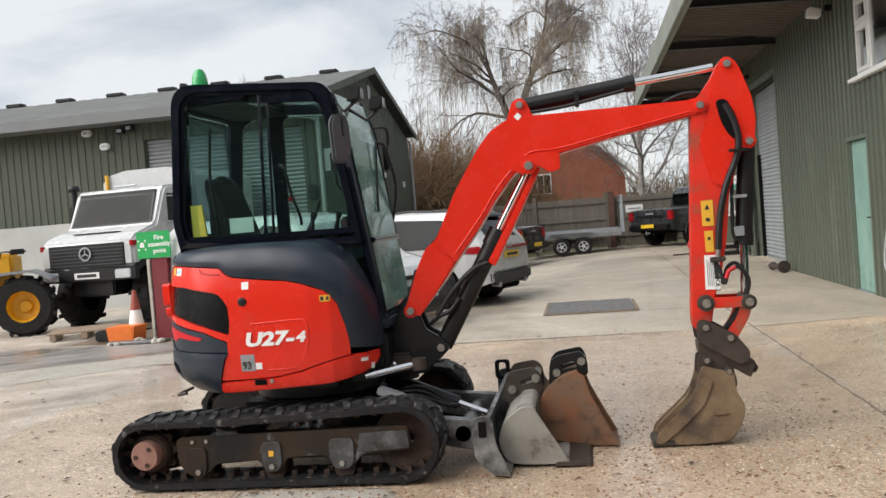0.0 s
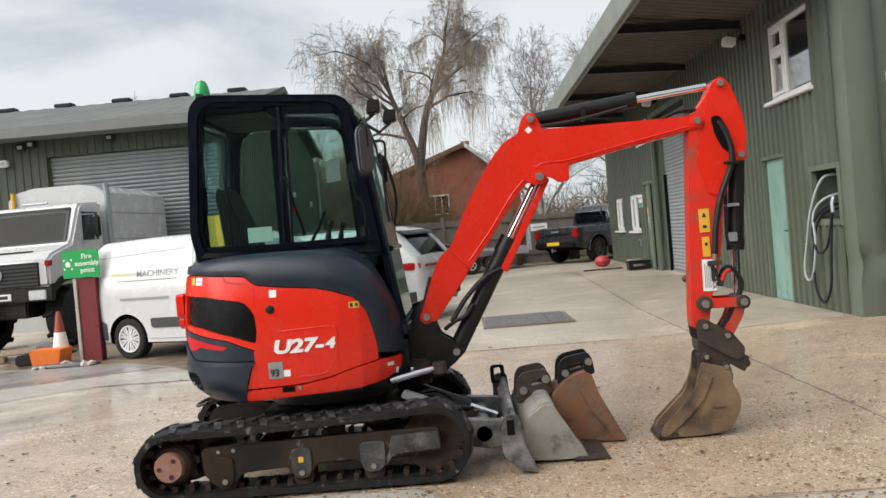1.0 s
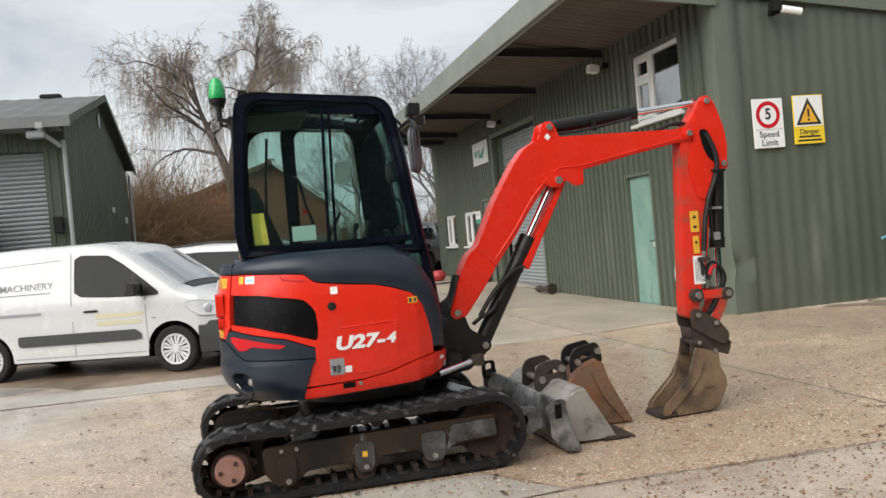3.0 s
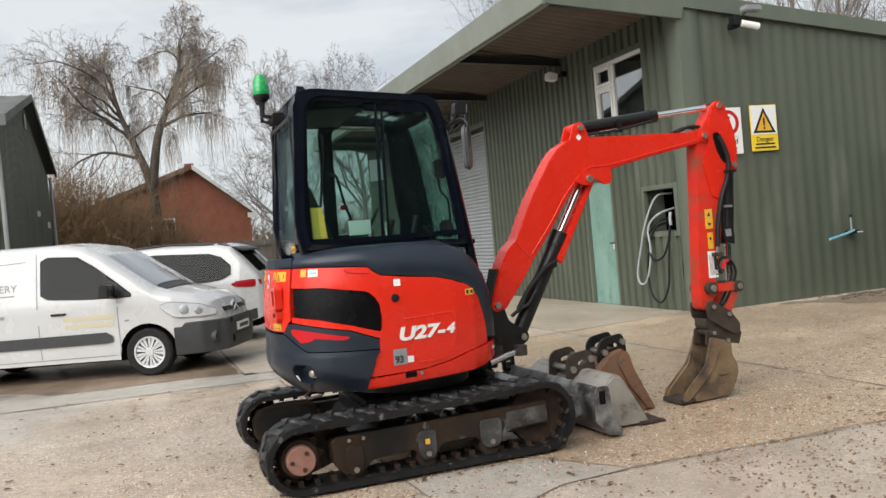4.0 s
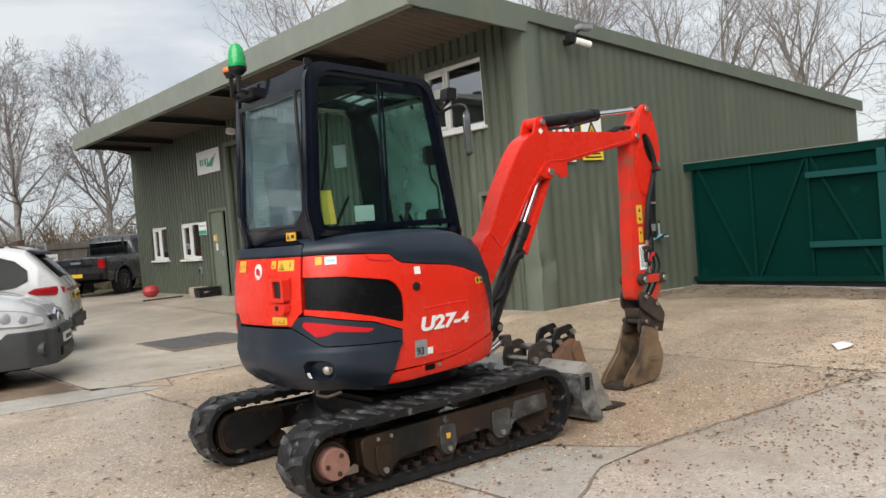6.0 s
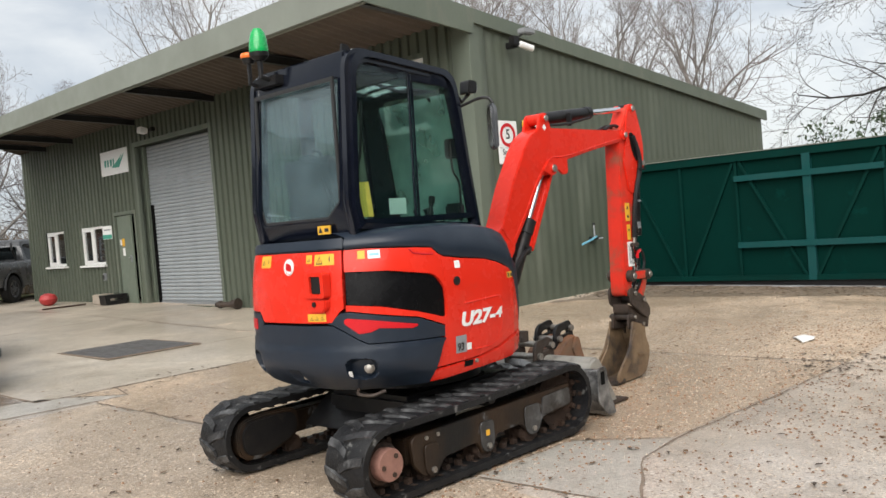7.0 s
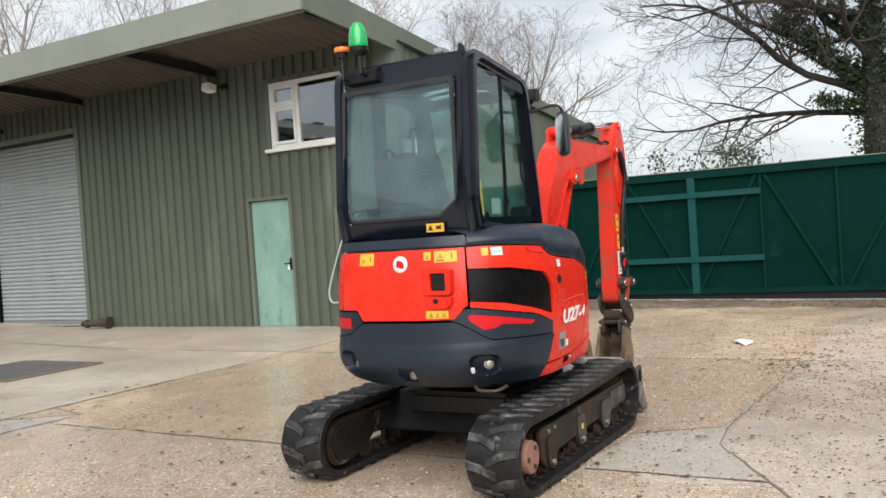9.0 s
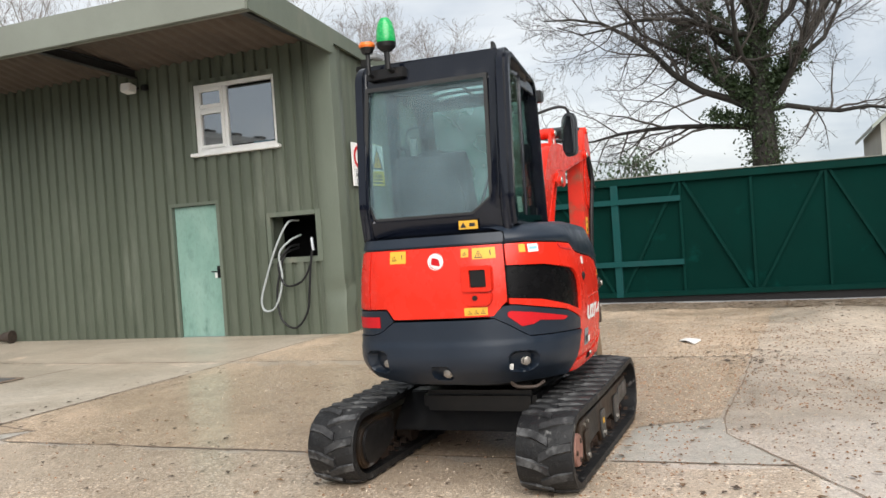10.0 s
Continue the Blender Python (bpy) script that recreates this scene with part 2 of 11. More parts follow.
def soften(bm, width, seg=2, angle=30):
    bm.normal_update()
    edges = [e for e in bm.edges if len(e.link_faces) == 2 and e.calc_face_angle(0) > radians(angle)]
    bmesh.ops.bevel(bm, geom=edges, offset=width, segments=seg, affect="EDGES", clamp_overlap=True)
    return bm


def boxes(*pairs, bevel=0.0, seg=2):
    bm = bmesh.new()
    for lo, hi in pairs:
        box(bm, [min(a, b) for a, b in zip(lo, hi)], [max(a, b) for a, b in zip(lo, hi)])
    return soften(bm, bevel, seg) if bevel else bm


def prism(bm, pts, a, b, axis="y"):
    """A flat outline pulled from a to b. Outline: x, z for axis y; y, z for axis x; x, y for axis z."""
    def at(p, w):
        return {"y": (p[0], w, p[1]), "x": (w, p[0], p[1]), "z": (p[0], p[1], w)}[axis]
    v0, v1 = [bm.verts.new(at(p, a)) for p in pts], [bm.verts.new(at(p, b)) for p in pts]
    n = len(pts)
    bm.faces.new(v0[::-1]), bm.faces.new(v1)
    for i in range(n):
        bm.faces.new((v0[i], v0[(i + 1) % n], v1[(i + 1) % n], v1[i]))
    bmesh.ops.recalc_face_normals(bm, faces=bm.faces)
    return bm


def slab(pts, a, b, axis="y", bevel=0.0, seg=2):
    bm = prism(bmesh.new(), pts, a, b, axis)
    return soften(bm, bevel, seg) if bevel else bm


def basis(d):
    d = Vector(d).normalized()
    u = d.orthogonal().normalized() if abs(d.z) > 0.95 else d.cross(Vector((0, 0, 1))).normalized()
    return u, d.cross(u).normalized()


def tube(bm, pts, r, n=8, caps=True):
    """A round bar through the points; r: one radius or one for each."""
    pts = [Vector(p) for p in pts]
    rs = r if isinstance(r, (list, tuple)) else [r] * len(pts)
    rings, u = [], None
    for i, p in enumerate(pts):
        d = (pts[min(i + 1, len(pts) - 1)] - pts[max(i - 1, 0)]).normalized()
        if u is None:
            u = basis(d)[0]
        u = (u - d * u.dot(d)).normalized()
        w = d.cross(u)
        rings.append([bm.verts.new(p + rs[i] * (math.cos(6.2832 * k / n) * u + math.sin(6.2832 * k / n) * w)) for k in range(n)])
    for a, b in zip(rings, rings[1:]):
        for k in range(n):
            bm.faces.new((a[k], a[(k + 1) % n], b[(k + 1) % n], b[k]))
    if caps:
        bm.faces.new(rings[0][::-1]), bm.faces.new(rings[-1])
    return bm


def rod(p0, p1, r, n=16):
    return tube(bmesh.new(), [p0, p1], r, n)


def lathe(bm, base, axis, profile, n=24):
    """Turned round an axis from base; profile: pairs of radius and height."""
    base, d = Vector(base), Vector(axis).normalized()
    u, w = basis(d)
    rings = []
    for r, h in profile:
        if r < 1e-5:
            rings.append([bm.verts.new(base + d * h)])
        else:
            rings.append([bm.verts.new(base + d * h + r * (math.cos(6.2832 * k / n) * u + math.sin(6.2832 * k / n) * w)) for k in range(n)])
    for a, b in zip(rings, rings[1:]):
        for k in range(n):
            l = (k + 1) % n
            if len(a) == 1 and len(b) > 1:
                bm.faces.new((a[0], b[l], b[k]))
            elif len(b) == 1 and len(a) > 1:
                bm.faces.new((a[k], a[l], b[0]))
            elif len(a) > 1:
                bm.faces.new((a[k], a[l], b[l], b[k]))
    bmesh.ops.recalc_face_normals(bm, faces=bm.faces)
    return bm


def turned(base, axis, profile, n=24):
    return lathe(bmesh.new(), base, axis, profile, n)


def curve_pts(pts, steps=8):
    """Points on a smooth curve through pts."""
    pts = [Vector(p) for p in pts]
    ext = [2 * pts[0] - pts[1], *pts, 2 * pts[-1] - pts[-2]]
    out = []
    for a, b, c, d in zip(ext, ext[1:], ext[2:], ext[3:]):
        for k in range(steps):
            t = k / steps
            out.append(0.5 * (2 * b + (c - a) * t + (2 * a - 5 * b + 4 * c - d) * t * t + (3 * b - a - 3 * c + d) * t ** 3))
    return out + [pts[-1]]


def rounded(pts, radius, steps=5):
    """An outline of 2D corners, each rounded; radius: one or one for each."""
    rs = radius if isinstance(radius, (list, tuple)) else [radius] * len(pts)
    out, n = [], len(pts)
    for i, p in enumerate(pts):
        p, a, b = Vector(p), Vector(pts[i - 1]), Vector(pts[(i + 1) % n])
        da, db = (a - p), (b - p)
        r = min(rs[i], 0.48 * da.length, 0.48 * db.length)
        if r < 1e-4:
            out.append(tuple(p))
            continue
        s, e = p + da.normalized() * r, p + db.normalized() * r
        for k in range(steps + 1):
            t = k / steps
            out.append(tuple((1 - t) ** 2 * s + 2 * t * (1 - t) * p + t * t * e))
    return out


def sheet(bm, grid):
    """A skin over a grid of points."""
    vs = [[bm.verts.new(p) for p in row] for row in grid]
    for a, b in zip(vs, vs[1:]):
        for k in range(len(a) - 1):
            bm.faces.new((a[k], a[k + 1], b[k + 1], b[k]))
    return vs


def letters(text, size, mat, parent, m, name="lettering", squeeze=1.0, bold=0.0):
    """Words in the built-in font, as a thin mesh whose text stands in the local xy plane of m."""
    cu = bpy.data.curves.new(name, "FONT")
    cu.body, cu.size, cu.extrude, cu.offset = text, size, 0.0008, bold
    cu.align_x, cu.align_y = "CENTER", "CENTER"
    cu.resolution_u = 3
    tmp = bpy.data.objects.new(name, cu)
    me = bpy.data.meshes.new_from_object(tmp)
    bpy.data.objects.remove(tmp)
    me.transform(m @ Matrix.Diagonal((squeeze, 1, 1, 1)))
    me.materials.clear()
    me.materials.append(mat)
    ob = new(name, me)
    ob.parent = parent
    return ob


def ss(t):
    t = max(0.0, min(1.0, t))
    return t * t * (3 - 2 * t)


def gz(x, y):
    """Height of the yard: level round the digger, rising gently to the workshop and the far fence."""
    a = 0.125 * ss((x - 1.5) / 2.1) * (0.4 + 0.6 * ss((y - 2) / 7))
    b = 0.19 * ss((y - 12) / 9) * ss((x + 3) / 4)
    return max(a, b)

# ---- ground ----
def ground_material(name, base, vary, stain, damp, pebbles=1.0, pebble_a=(0.42, 0.33, 0.25), pebble_b=(0.10, 0.07, 0.05), earth=(0.50, 0.43, 0.34)):
    """Old concrete with washed-out stones in it, stained and damp in patches."""
    m = bpy.data.materials.new(name)
    m.use_nodes = True
    nt = m.node_tree
    b = nt.nodes["Principled BSDF"]
    b.inputs["Specular IOR Level"].default_value = 0.5 + 0.5 * damp
    geo = nt.nodes.new("ShaderNodeTexCoord")

    def noise_(sc, detail=6.0, rough_=0.6, dist=0.0):
        n = nt.nodes.new("ShaderNodeTexNoise")
        n.inputs["Scale"].default_value, n.inputs["Detail"].default_value, n.inputs["Roughness"].default_value, n.inputs["Distortion"].default_value = sc, detail, rough_, dist
        nt.links.new(geo.outputs["Object"], n.inputs["Vector"])
        return n.outputs["Fac"]

    def span(fac, *v):
        r = nt.nodes.new("ShaderNodeMapRange")
        for i, x in enumerate(v):
            r.inputs[i + 1].default_value = x
        nt.links.new(fac, r.inputs[0])
        return r.outputs[0]

    def mix(fac, a, c):
        x = nt.nodes.new("ShaderNodeMix")
        x.data_type = "RGBA"
        nt.links.new(fac, x.inputs["Factor"])
        for key, v in (("A", a), ("B", c)):
            if isinstance(v, tuple):
                x.inputs[key].default_value = (*v, 1)
            else:
                nt.links.new(v, x.inputs[key])
        return x.outputs["Result"]

    where = nt.nodes.new("ShaderNodeSeparateXYZ")
    nt.links.new(geo.outputs["Object"], where.inputs[0])
    drift = nt.nodes.new("ShaderNodeMath")
    drift.operation = "MULTIPLY_ADD"
    drift.inputs[1].default_value = 9.0
    nt.links.new(noise_(0.5, 6.0, 0.6, 0.4), drift.inputs[0])
    nt.links.new(where.outputs[0], drift.inputs[2])
    east = span(drift.outputs[0], 3.2, 6.6, 0, 1)
    col = mix(span(noise_(0.45, 5.0, 0.6, 0.5), 0.38, 0.62, 0, 1), base, vary)
    col = mix(east, col, earth)
    col = mix(span(noise_(1.7, 8.0, 0.7), 0.5, 0.72, 0, 0.8), col, stain)
    col = mix(span(noise_(9.0, 7.0, 0.75), 0.42, 0.66, 0, 0.45), col, tuple(0.55 * c for c in vary))
    col = mix(span(noise_(42.0, 5.0, 0.8), 0.47, 0.64, 0, 0.55), col, tuple(0.45 * c for c in vary))

    def gravel(col, size, share, a, b, white):
        """Washed-out stones of one size laid into the colour."""
        cells = nt.nodes.new("ShaderNodeTexVoronoi")
        cells.inputs["Scale"].default_value = size
        nt.links.new(geo.outputs["Object"], cells.inputs["Vector"])
        tone = nt.nodes.new("ShaderNodeSeparateColor")
        nt.links.new(cells.outputs["Color"], tone.inputs[0])
        stones = mix(span(tone.outputs[0], 0.1, 0.8, 0, 1), b, a)
        stones = mix(span(tone.outputs[2], 0.84, 0.87, 0, 0.9), stones, white)
        shown, core = nt.nodes.new("ShaderNodeMath"), nt.nodes.new("ShaderNodeMath")
        shown.operation = core.operation = "MULTIPLY"
        nt.links.new(span(tone.outputs[1], 1.0 - share, 1.0 - share + 0.05, 0, 0.95 * pebbles), shown.inputs[0])
        nt.links.new(span(noise_(0.9, 7.0, 0.7), 0.36, 0.56, 0.3, 1), shown.inputs[1])
        nt.links.new(shown.outputs[0], core.inputs[0])
        nt.links.new(span(cells.outputs["Distance"], 0.45, 0.62, 1, 0), core.inputs[1])
        return mix(core.outputs[0], col, stones), cells

    col, cells = gravel(col, 120.0, 0.62, pebble_a, pebble_b, (0.78, 0.72, 0.64))
    col, big = gravel(col, 52.0, 0.30, tuple(1.1 * c for c in pebble_a), tuple(0.8 * c for c in pebble_b), (0.80, 0.74, 0.66))
    pool, pool_at = nt.nodes.new("ShaderNodeTexGradient"), nt.nodes.new("ShaderNodeMapping")
    pool.gradient_type = "SPHERICAL"
    pool_at.inputs["Location"].default_value, pool_at.inputs["Scale"].default_value = (-0.02, -1.95, 0.0), (0.26, 0.28, 0.0)
    nt.links.new(geo.outputs["Object"], pool_at.inputs["Vector"])
    nt.links.new(pool_at.outputs[0], pool.inputs["Vector"])
    both = nt.nodes.new("ShaderNodeMath")
    both.operation = "MULTIPLY_ADD"
    both.inputs[1].default_value = 0.42
    nt.links.new(pool.outputs["Fac"], both.inputs[0])
    nt.links.new(noise_(0.38, 7.0, 0.66, 0.8), both.inputs[2])
    wet = span(both.outputs[0], 0.38, 0.60, 0, 1)
    soak = nt.nodes.new("ShaderNodeMix")
    soak.data_type, soak.blend_type = "RGBA", "MULTIPLY"
    nt.links.new(span(wet, 0, 1, 0, damp), soak.inputs["Factor"])
    nt.links.new(col, soak.inputs["A"])
    soak.inputs["B"].default_value = (0.84, 0.82, 0.81, 1)
    col = soak.outputs["Result"]
    col = mix(span(noise_(1.15, 8.0, 0.68, 0.6), 0.54, 0.66, 0, 0.5 * damp), col, tuple(0.62 * c for c in stain))
    nt.links.new(col, b.inputs["Base Color"])
    nt.links.new(span(wet, 0, 1, 0.52, 0.52 - 0.26 * damp), b.inputs["Roughness"])
    b.inputs["Coat Roughness"].default_value, b.inputs["Coat IOR"].default_value = 0.15, 1.38
    nt.links.new(span(wet, 0.2, 1, 0, damp), b.inputs["Coat Weight"])
    bp = nt.nodes.new("ShaderNodeBump")
    bp.inputs["Distance"].default_value = 0.008
    nt.links.new(span(wet, 0, 1, 0.6, 0.6 - 0.3 * damp), bp.inputs["Strength"])
    add = nt.nodes.new("ShaderNodeMath")
    nt.links.new(cells.outputs["Distance"], add.inputs[0])
    nt.links.new(noise_(24.0, 8.0, 0.7), add.inputs[1])
    nt.links.new(add.outputs[0], bp.inputs["Height"])
    nt.links.new(bp.outputs[0], b.inputs["Normal"])
    return m


YARD = ground_material("worn_yard_concrete", (0.68, 0.605, 0.53), (0.54, 0.47, 0.395), (0.33, 0.255, 0.185), 0.8, 0.9, (0.70, 0.59, 0.47), (0.18, 0.125, 0.085), (0.71, 0.585, 0.455))
BROWN = ground_material("brown_gravelly_concrete", (0.63, 0.475, 0.335), (0.46, 0.335, 0.23), (0.26, 0.18, 0.11), 0.6, 1.0, (0.82, 0.66, 0.48), (0.12, 0.075, 0.045), (0.62, 0.465, 0.325))
WORN = ground_material("worn_gravelly_yard", (0.60, 0.485, 0.37), (0.45, 0.35, 0.255), (0.26, 0.19, 0.125), 0.6, 1.0, (0.82, 0.68, 0.53), (0.12, 0.08, 0.05))
MUD = ground_material("muddy_brown_concrete", (0.32, 0.235, 0.165), (0.25, 0.18, 0.125), (0.20, 0.14, 0.09), 0.9, 0.5, (0.5, 0.38, 0.26), (0.10, 0.06, 0.04), (0.40, 0.29, 0.20))
APRON = ground_material("pale_apron_concrete", (0.68, 0.61, 0.51), (0.58, 0.51, 0.41), (0.42, 0.34, 0.25), 0.45, 0.4)
PATCH = ground_material("pale_patch_concrete", (0.56, 0.53, 0.475), (0.48, 0.45, 0.39), (0.38, 0.345, 0.295), 0.4, 0.35)
DIRT = material("joint_dirt", (0.19, 0.145, 0.11), 0.9, vary=(0.32, 0.25, 0.19), scale=6.0, fine=60, fine_amount=0.4, bump=0.4)
GRASS = material("verge_grass", (0.07, 0.085, 0.03), 0.95, vary=(0.11, 0.10, 0.05), scale=3.0, amount=0.9, fine=20, fine_amount=0.4, bump=1.0, bump_scale=14)

xs = [-400, -200, -100, -60, -40, -28, -20] + [-16 + 0.6 * i for i in range(60)] + [22, 28, 40, 60, 100, 200, 400]
ys = [-400, -200, -100, -50, -25, -12, -6] + [-3 + 0.6 * i for i in range(62)] + [36, 40, 50, 70, 100, 200, 400]
bm = bmesh.new()
sheet(bm, [[(x, y, gz(x, y)) for x in xs] for y in ys])
bmesh.ops.recalc_face_normals(bm, faces=bm.faces)
for f in bm.faces:
    c = f.calc_center_median()
    f.material_index = 1 if c.y > 29.3 or c.y < -14 or abs(c.x) > 30 else 0
    if f.normal.z < 0:
        f.normal_flip()
solo("ground", bm, [YARD, GRASS], "worn gravelly concrete yard, damp and stained", "ground", "structure")


def paving(name, corners, mat, label, lift=0.004, wobble=0.012, step=0.5, category="slab"):
    """A concrete slab that follows the yard, with uneven edges; corners go round it."""
    pts = []
    for (x0, y0), (x1, y1) in zip(corners, corners[1:] + corners[:1]):
        n = max(1, int(math.hypot(x1 - x0, y1 - y0) / step))
        for k in range(n):
            x, y = x0 + (x1 - x0) * k / n, y0 + (y1 - y0) * k / n
            if k:
                x, y = x + random.uniform(-wobble, wobble), y + random.uniform(-wobble, wobble)
            pts.append((x, y))
    bm = bmesh.new()
    vs = [bm.verts.new((x, y, gz(x, y) + lift)) for x, y in pts]
    f = bm.faces.new(vs)
    f.normal_update()
    if f.normal.z < 0 or sum(a[0] * b[1] - a[1] * b[0] for a, b in zip(pts, pts[1:] + pts[:1])) < 0:
        f.normal_flip()
    bmesh.ops.triangulate(bm, faces=bm.faces)
    for axis, low, high in (((1, 0, 0), -16, 16), ((0, 1, 0), -4.2, 34)):
        for k in range(int((high - low) / 0.6)):
            w = low + 0.6 * k
            bmesh.ops.bisect_plane(bm, geom=bm.verts[:] + bm.edges[:] + bm.faces[:], plane_co=[w * a for a in axis], plane_no=axis)
    for v in bm.verts:
        v.co.z = gz(v.co.x, v.co.y) + lift
    return solo(name, bm, mat, label, category, "structure", angle=0)


def joint(points, width=0.03, lift=0.007, label="dirt-filled joint between concrete slabs"):
    """A dirty joint along a line of points."""
    bm = bmesh.new()
    rows, d0 = [], None
    line = []
    for (x0, y0), (x1, y1) in zip(points, points[1:]):
        n = max(1, int(math.hypot(x1 - x0, y1 - y0) / 0.12))
        line += [(x0 + (x1 - x0) * k / n, y0 + (y1 - y0) * k / n, x1 - x0, y1 - y0) for k in range(n + (1 if (x1, y1) == tuple(points[-1]) else 0))]
    for x, y, dx, dy in line:
        l = math.hypot(dx, dy)
        a, b, s = -dy / l, dx / l, random.gauss(0, 0.0035)
        w = width * random.uniform(0.25, 0.8)
        p, q = (x + a * (s + w), y + b * (s + w)), (x + a * (s - w), y + b * (s - w))
        rows.append([(*p, gz(*p) + lift), (*q, gz(*q) + lift)])
    sheet(bm, rows)
    for f in bm.faces:
        f.normal_update()
        if f.normal.z < 0:
            f.normal_flip()
    return solo("trim", bm, DIRT, label, "joint", "structure", angle=0)


SLAB_LABEL = "pale weathered concrete slab in the yard"
paving("pavement", [(-2.4, 10.38), (1.84, 10.34), (1.86, 17.6), (-2.4, 17.6)], APRON, SLAB_LABEL)
paving("pavement", [(-2.4, 17.66), (1.86, 17.66), (1.9, 28.8), (-2.4, 28.8)], APRON, SLAB_LABEL)
paving("pavement", [(1.9, 10.3), (3.62, 9.75), (3.66, 16.6), (1.93, 16.6)], APRON, SLAB_LABEL)
paving("pavement", [(1.93, 16.66), (3.68, 16.66), (3.75, 27.6), (1.96, 28.8)], APRON, SLAB_LABEL)
paving("pavement", [(-8.2, 7.9), (-5.4, 10.0), (-1.75, 9.75), (-2.3, 10.5), (-5.6, 10.9), (-9.5, 9.1)], PATCH, "pale smooth concrete strip across the yard")
WET = ground_material("standing_wet_concrete", (0.40, 0.38, 0.36), (0.32, 0.30, 0.28), (0.27, 0.24, 0.21), 1.0, 0.2)
paving("pavement", [(-11.5, 9.0), (-9.3, 9.2), (-5.7, 11.0), (-5.0, 11.3), (-5.9, 12.1), (-9.0, 12.3), (-12.5, 11.5)], WET, "wet grey concrete with a sheen of water")
paving("pavement", [(-2.08, 4.76), (-2.05, 3.74), (-1.34, 4.15), (-0.88, 4.19), (-1.22, 4.74)], PATCH, "pale concrete repair patch beside the digger")
SOAKED = ground_material("dark_soaked_concrete", (0.30, 0.235, 0.175), (0.22, 0.17, 0.125), (0.16, 0.11, 0.075), 0.3, 0.7, (0.4, 0.3, 0.2), (0.08, 0.05, 0.03), (0.26, 0.20, 0.145))
paving("pavement", [(4.7, 9.35), (5.2, 8.7), (5.55, 7.4), (5.9, 5.6), (6.0, 3.6), (6.2, 3.2), (7.05, 3.2), (7.05, 9.42)], SOAKED, "dark damp strip of concrete along the foot of the gate", lift=0.008, wobble=0.16, step=0.25)
paving("pavement", [(-2.08, 4.79), (-1.20, 4.76), (-0.86, 4.22), (1.84, 4.13), (1.83, 10.30), (-2.10, 10.33), (-1.70, 9.73), (-2.09, 9.70)], BROWN, "brown slab of washed-out gravelly concrete", wobble=0.02)
paving("pavement", [(1.90, 4.10), (6.5, 3.9), (6.25, 5.6), (5.85, 7.4), (5.45, 8.7), (4.95, 9.35), (3.62, 9.70), (1.90, 10.25)], BROWN, "brown slab of washed-out gravelly concrete", wobble=0.03)
paving("pavement", [(-4.95, 11.36), (-4.6, 10.88), (-2.45, 10.60), (-2.46, 17.5), (-8.4, 17.5), (-8.2, 12.5), (-5.9, 12.16)], MUD, "muddy brown concrete under the parked van", wobble=0.06)
paving("pavement", [(6.1, 3.15), (5.7, 1.8), (5.9, 0.2), (5.7, -1.5), (6.0, -2.5), (7.05, -2.5), (7.05, 3.15)], SOAKED, "dark damp strip of concrete along the foot of the gate", lift=0.008, wobble=0.16, step=0.25)
paving("pavement", [(-2.14, 4.85), (-2.14, 9.60), (-3.6, 9.78), (-4.5, 8.9), (-4.9, 7.2), (-4.6, 5.6), (-4.2, 4.2), (-3.4, 3.3), (-2.75, 3.42), (-2.10, 3.80)], WORN, "brown worn gravelly concrete behind the digger", wobble=0.10, step=0.25)
paving("pavement", [(7.06, -2.5), (13.0, -2.5), (13.0, 9.4), (7.06, 9.4)], MUD, "muddy ground beyond the gate")
joint([(1.88, 2.0), (1.87, 4.1)], 0.009)
joint([(1.87, 4.1), (1.86, 5.8), (1.86, 10.3), (1.9, 18.0), (1.94, 28.8)], 0.018)
joint([(-0.88, 4.19), (0.4, 4.13), (1.85, 4.1)], 0.011)
joint([(-0.88, 4.19), (-1.34, 4.15), (-2.05, 3.73), (-2.7, 3.35)], 0.013)
joint([(-2.05, 3.73), (-2.08, 4.76)], 0.012)
joint([(-2.4, 10.36), (0.2, 10.34), (1.9, 10.3)], 0.022)
joint([(1.9, 10.3), (3.6, 9.7)], 0.02)
joint([(-2.4, 10.4), (-2.42, 17.6), (-2.42, 28.0)], 0.03)
joint([(-2.4, 17.62), (1.9, 17.62), (3.7, 16.64)], 0.022)
joint([(-2.09, 4.8), (-2.1, 9.6)], 0.02)
joint([(-5.4, 9.98), (-1.75, 9.72), (-1.6, 10.3)], 0.018)
joint([(0.7, 12.6), (1.88, 12.5)], 0.018)

PLATE = material("steel_floor_plate", (0.17, 0.165, 0.165), 0.45, metal=0.4, vary=(0.11, 0.10, 0.095), scale=5.0, fine=60, fine_amount=0.3, stain=(0.16, 0.11, 0.08), stain_low=0.6, bump=0.3, bump_scale=50)
pit = thing("pit_cover", (0.05, 13.4, gz(0.05, 13.4) + 0.01), "grey steel cover plates over a pit in the concrete", "pit cover")
for i in range(4):
    part("cover_plate", boxes(((-0.64 + 0.32 * i, -0.76, 0.0), (-0.325 + 0.32 * i, 0.76, 0.012)), bevel=0.004), PLATE, pit)
part("rim", boxes(((-0.69, -0.82, -0.004), (0.69, -0.77, 0.008)), ((-0.69, 0.77, -0.004), (0.69, 0.82, 0.008)), ((-0.69, -0.77, -0.004), (-0.645, 0.77, 0.008)), ((0.645, -0.77, -0.004), (0.69, 0.77, 0.008))), DIRT, pit)

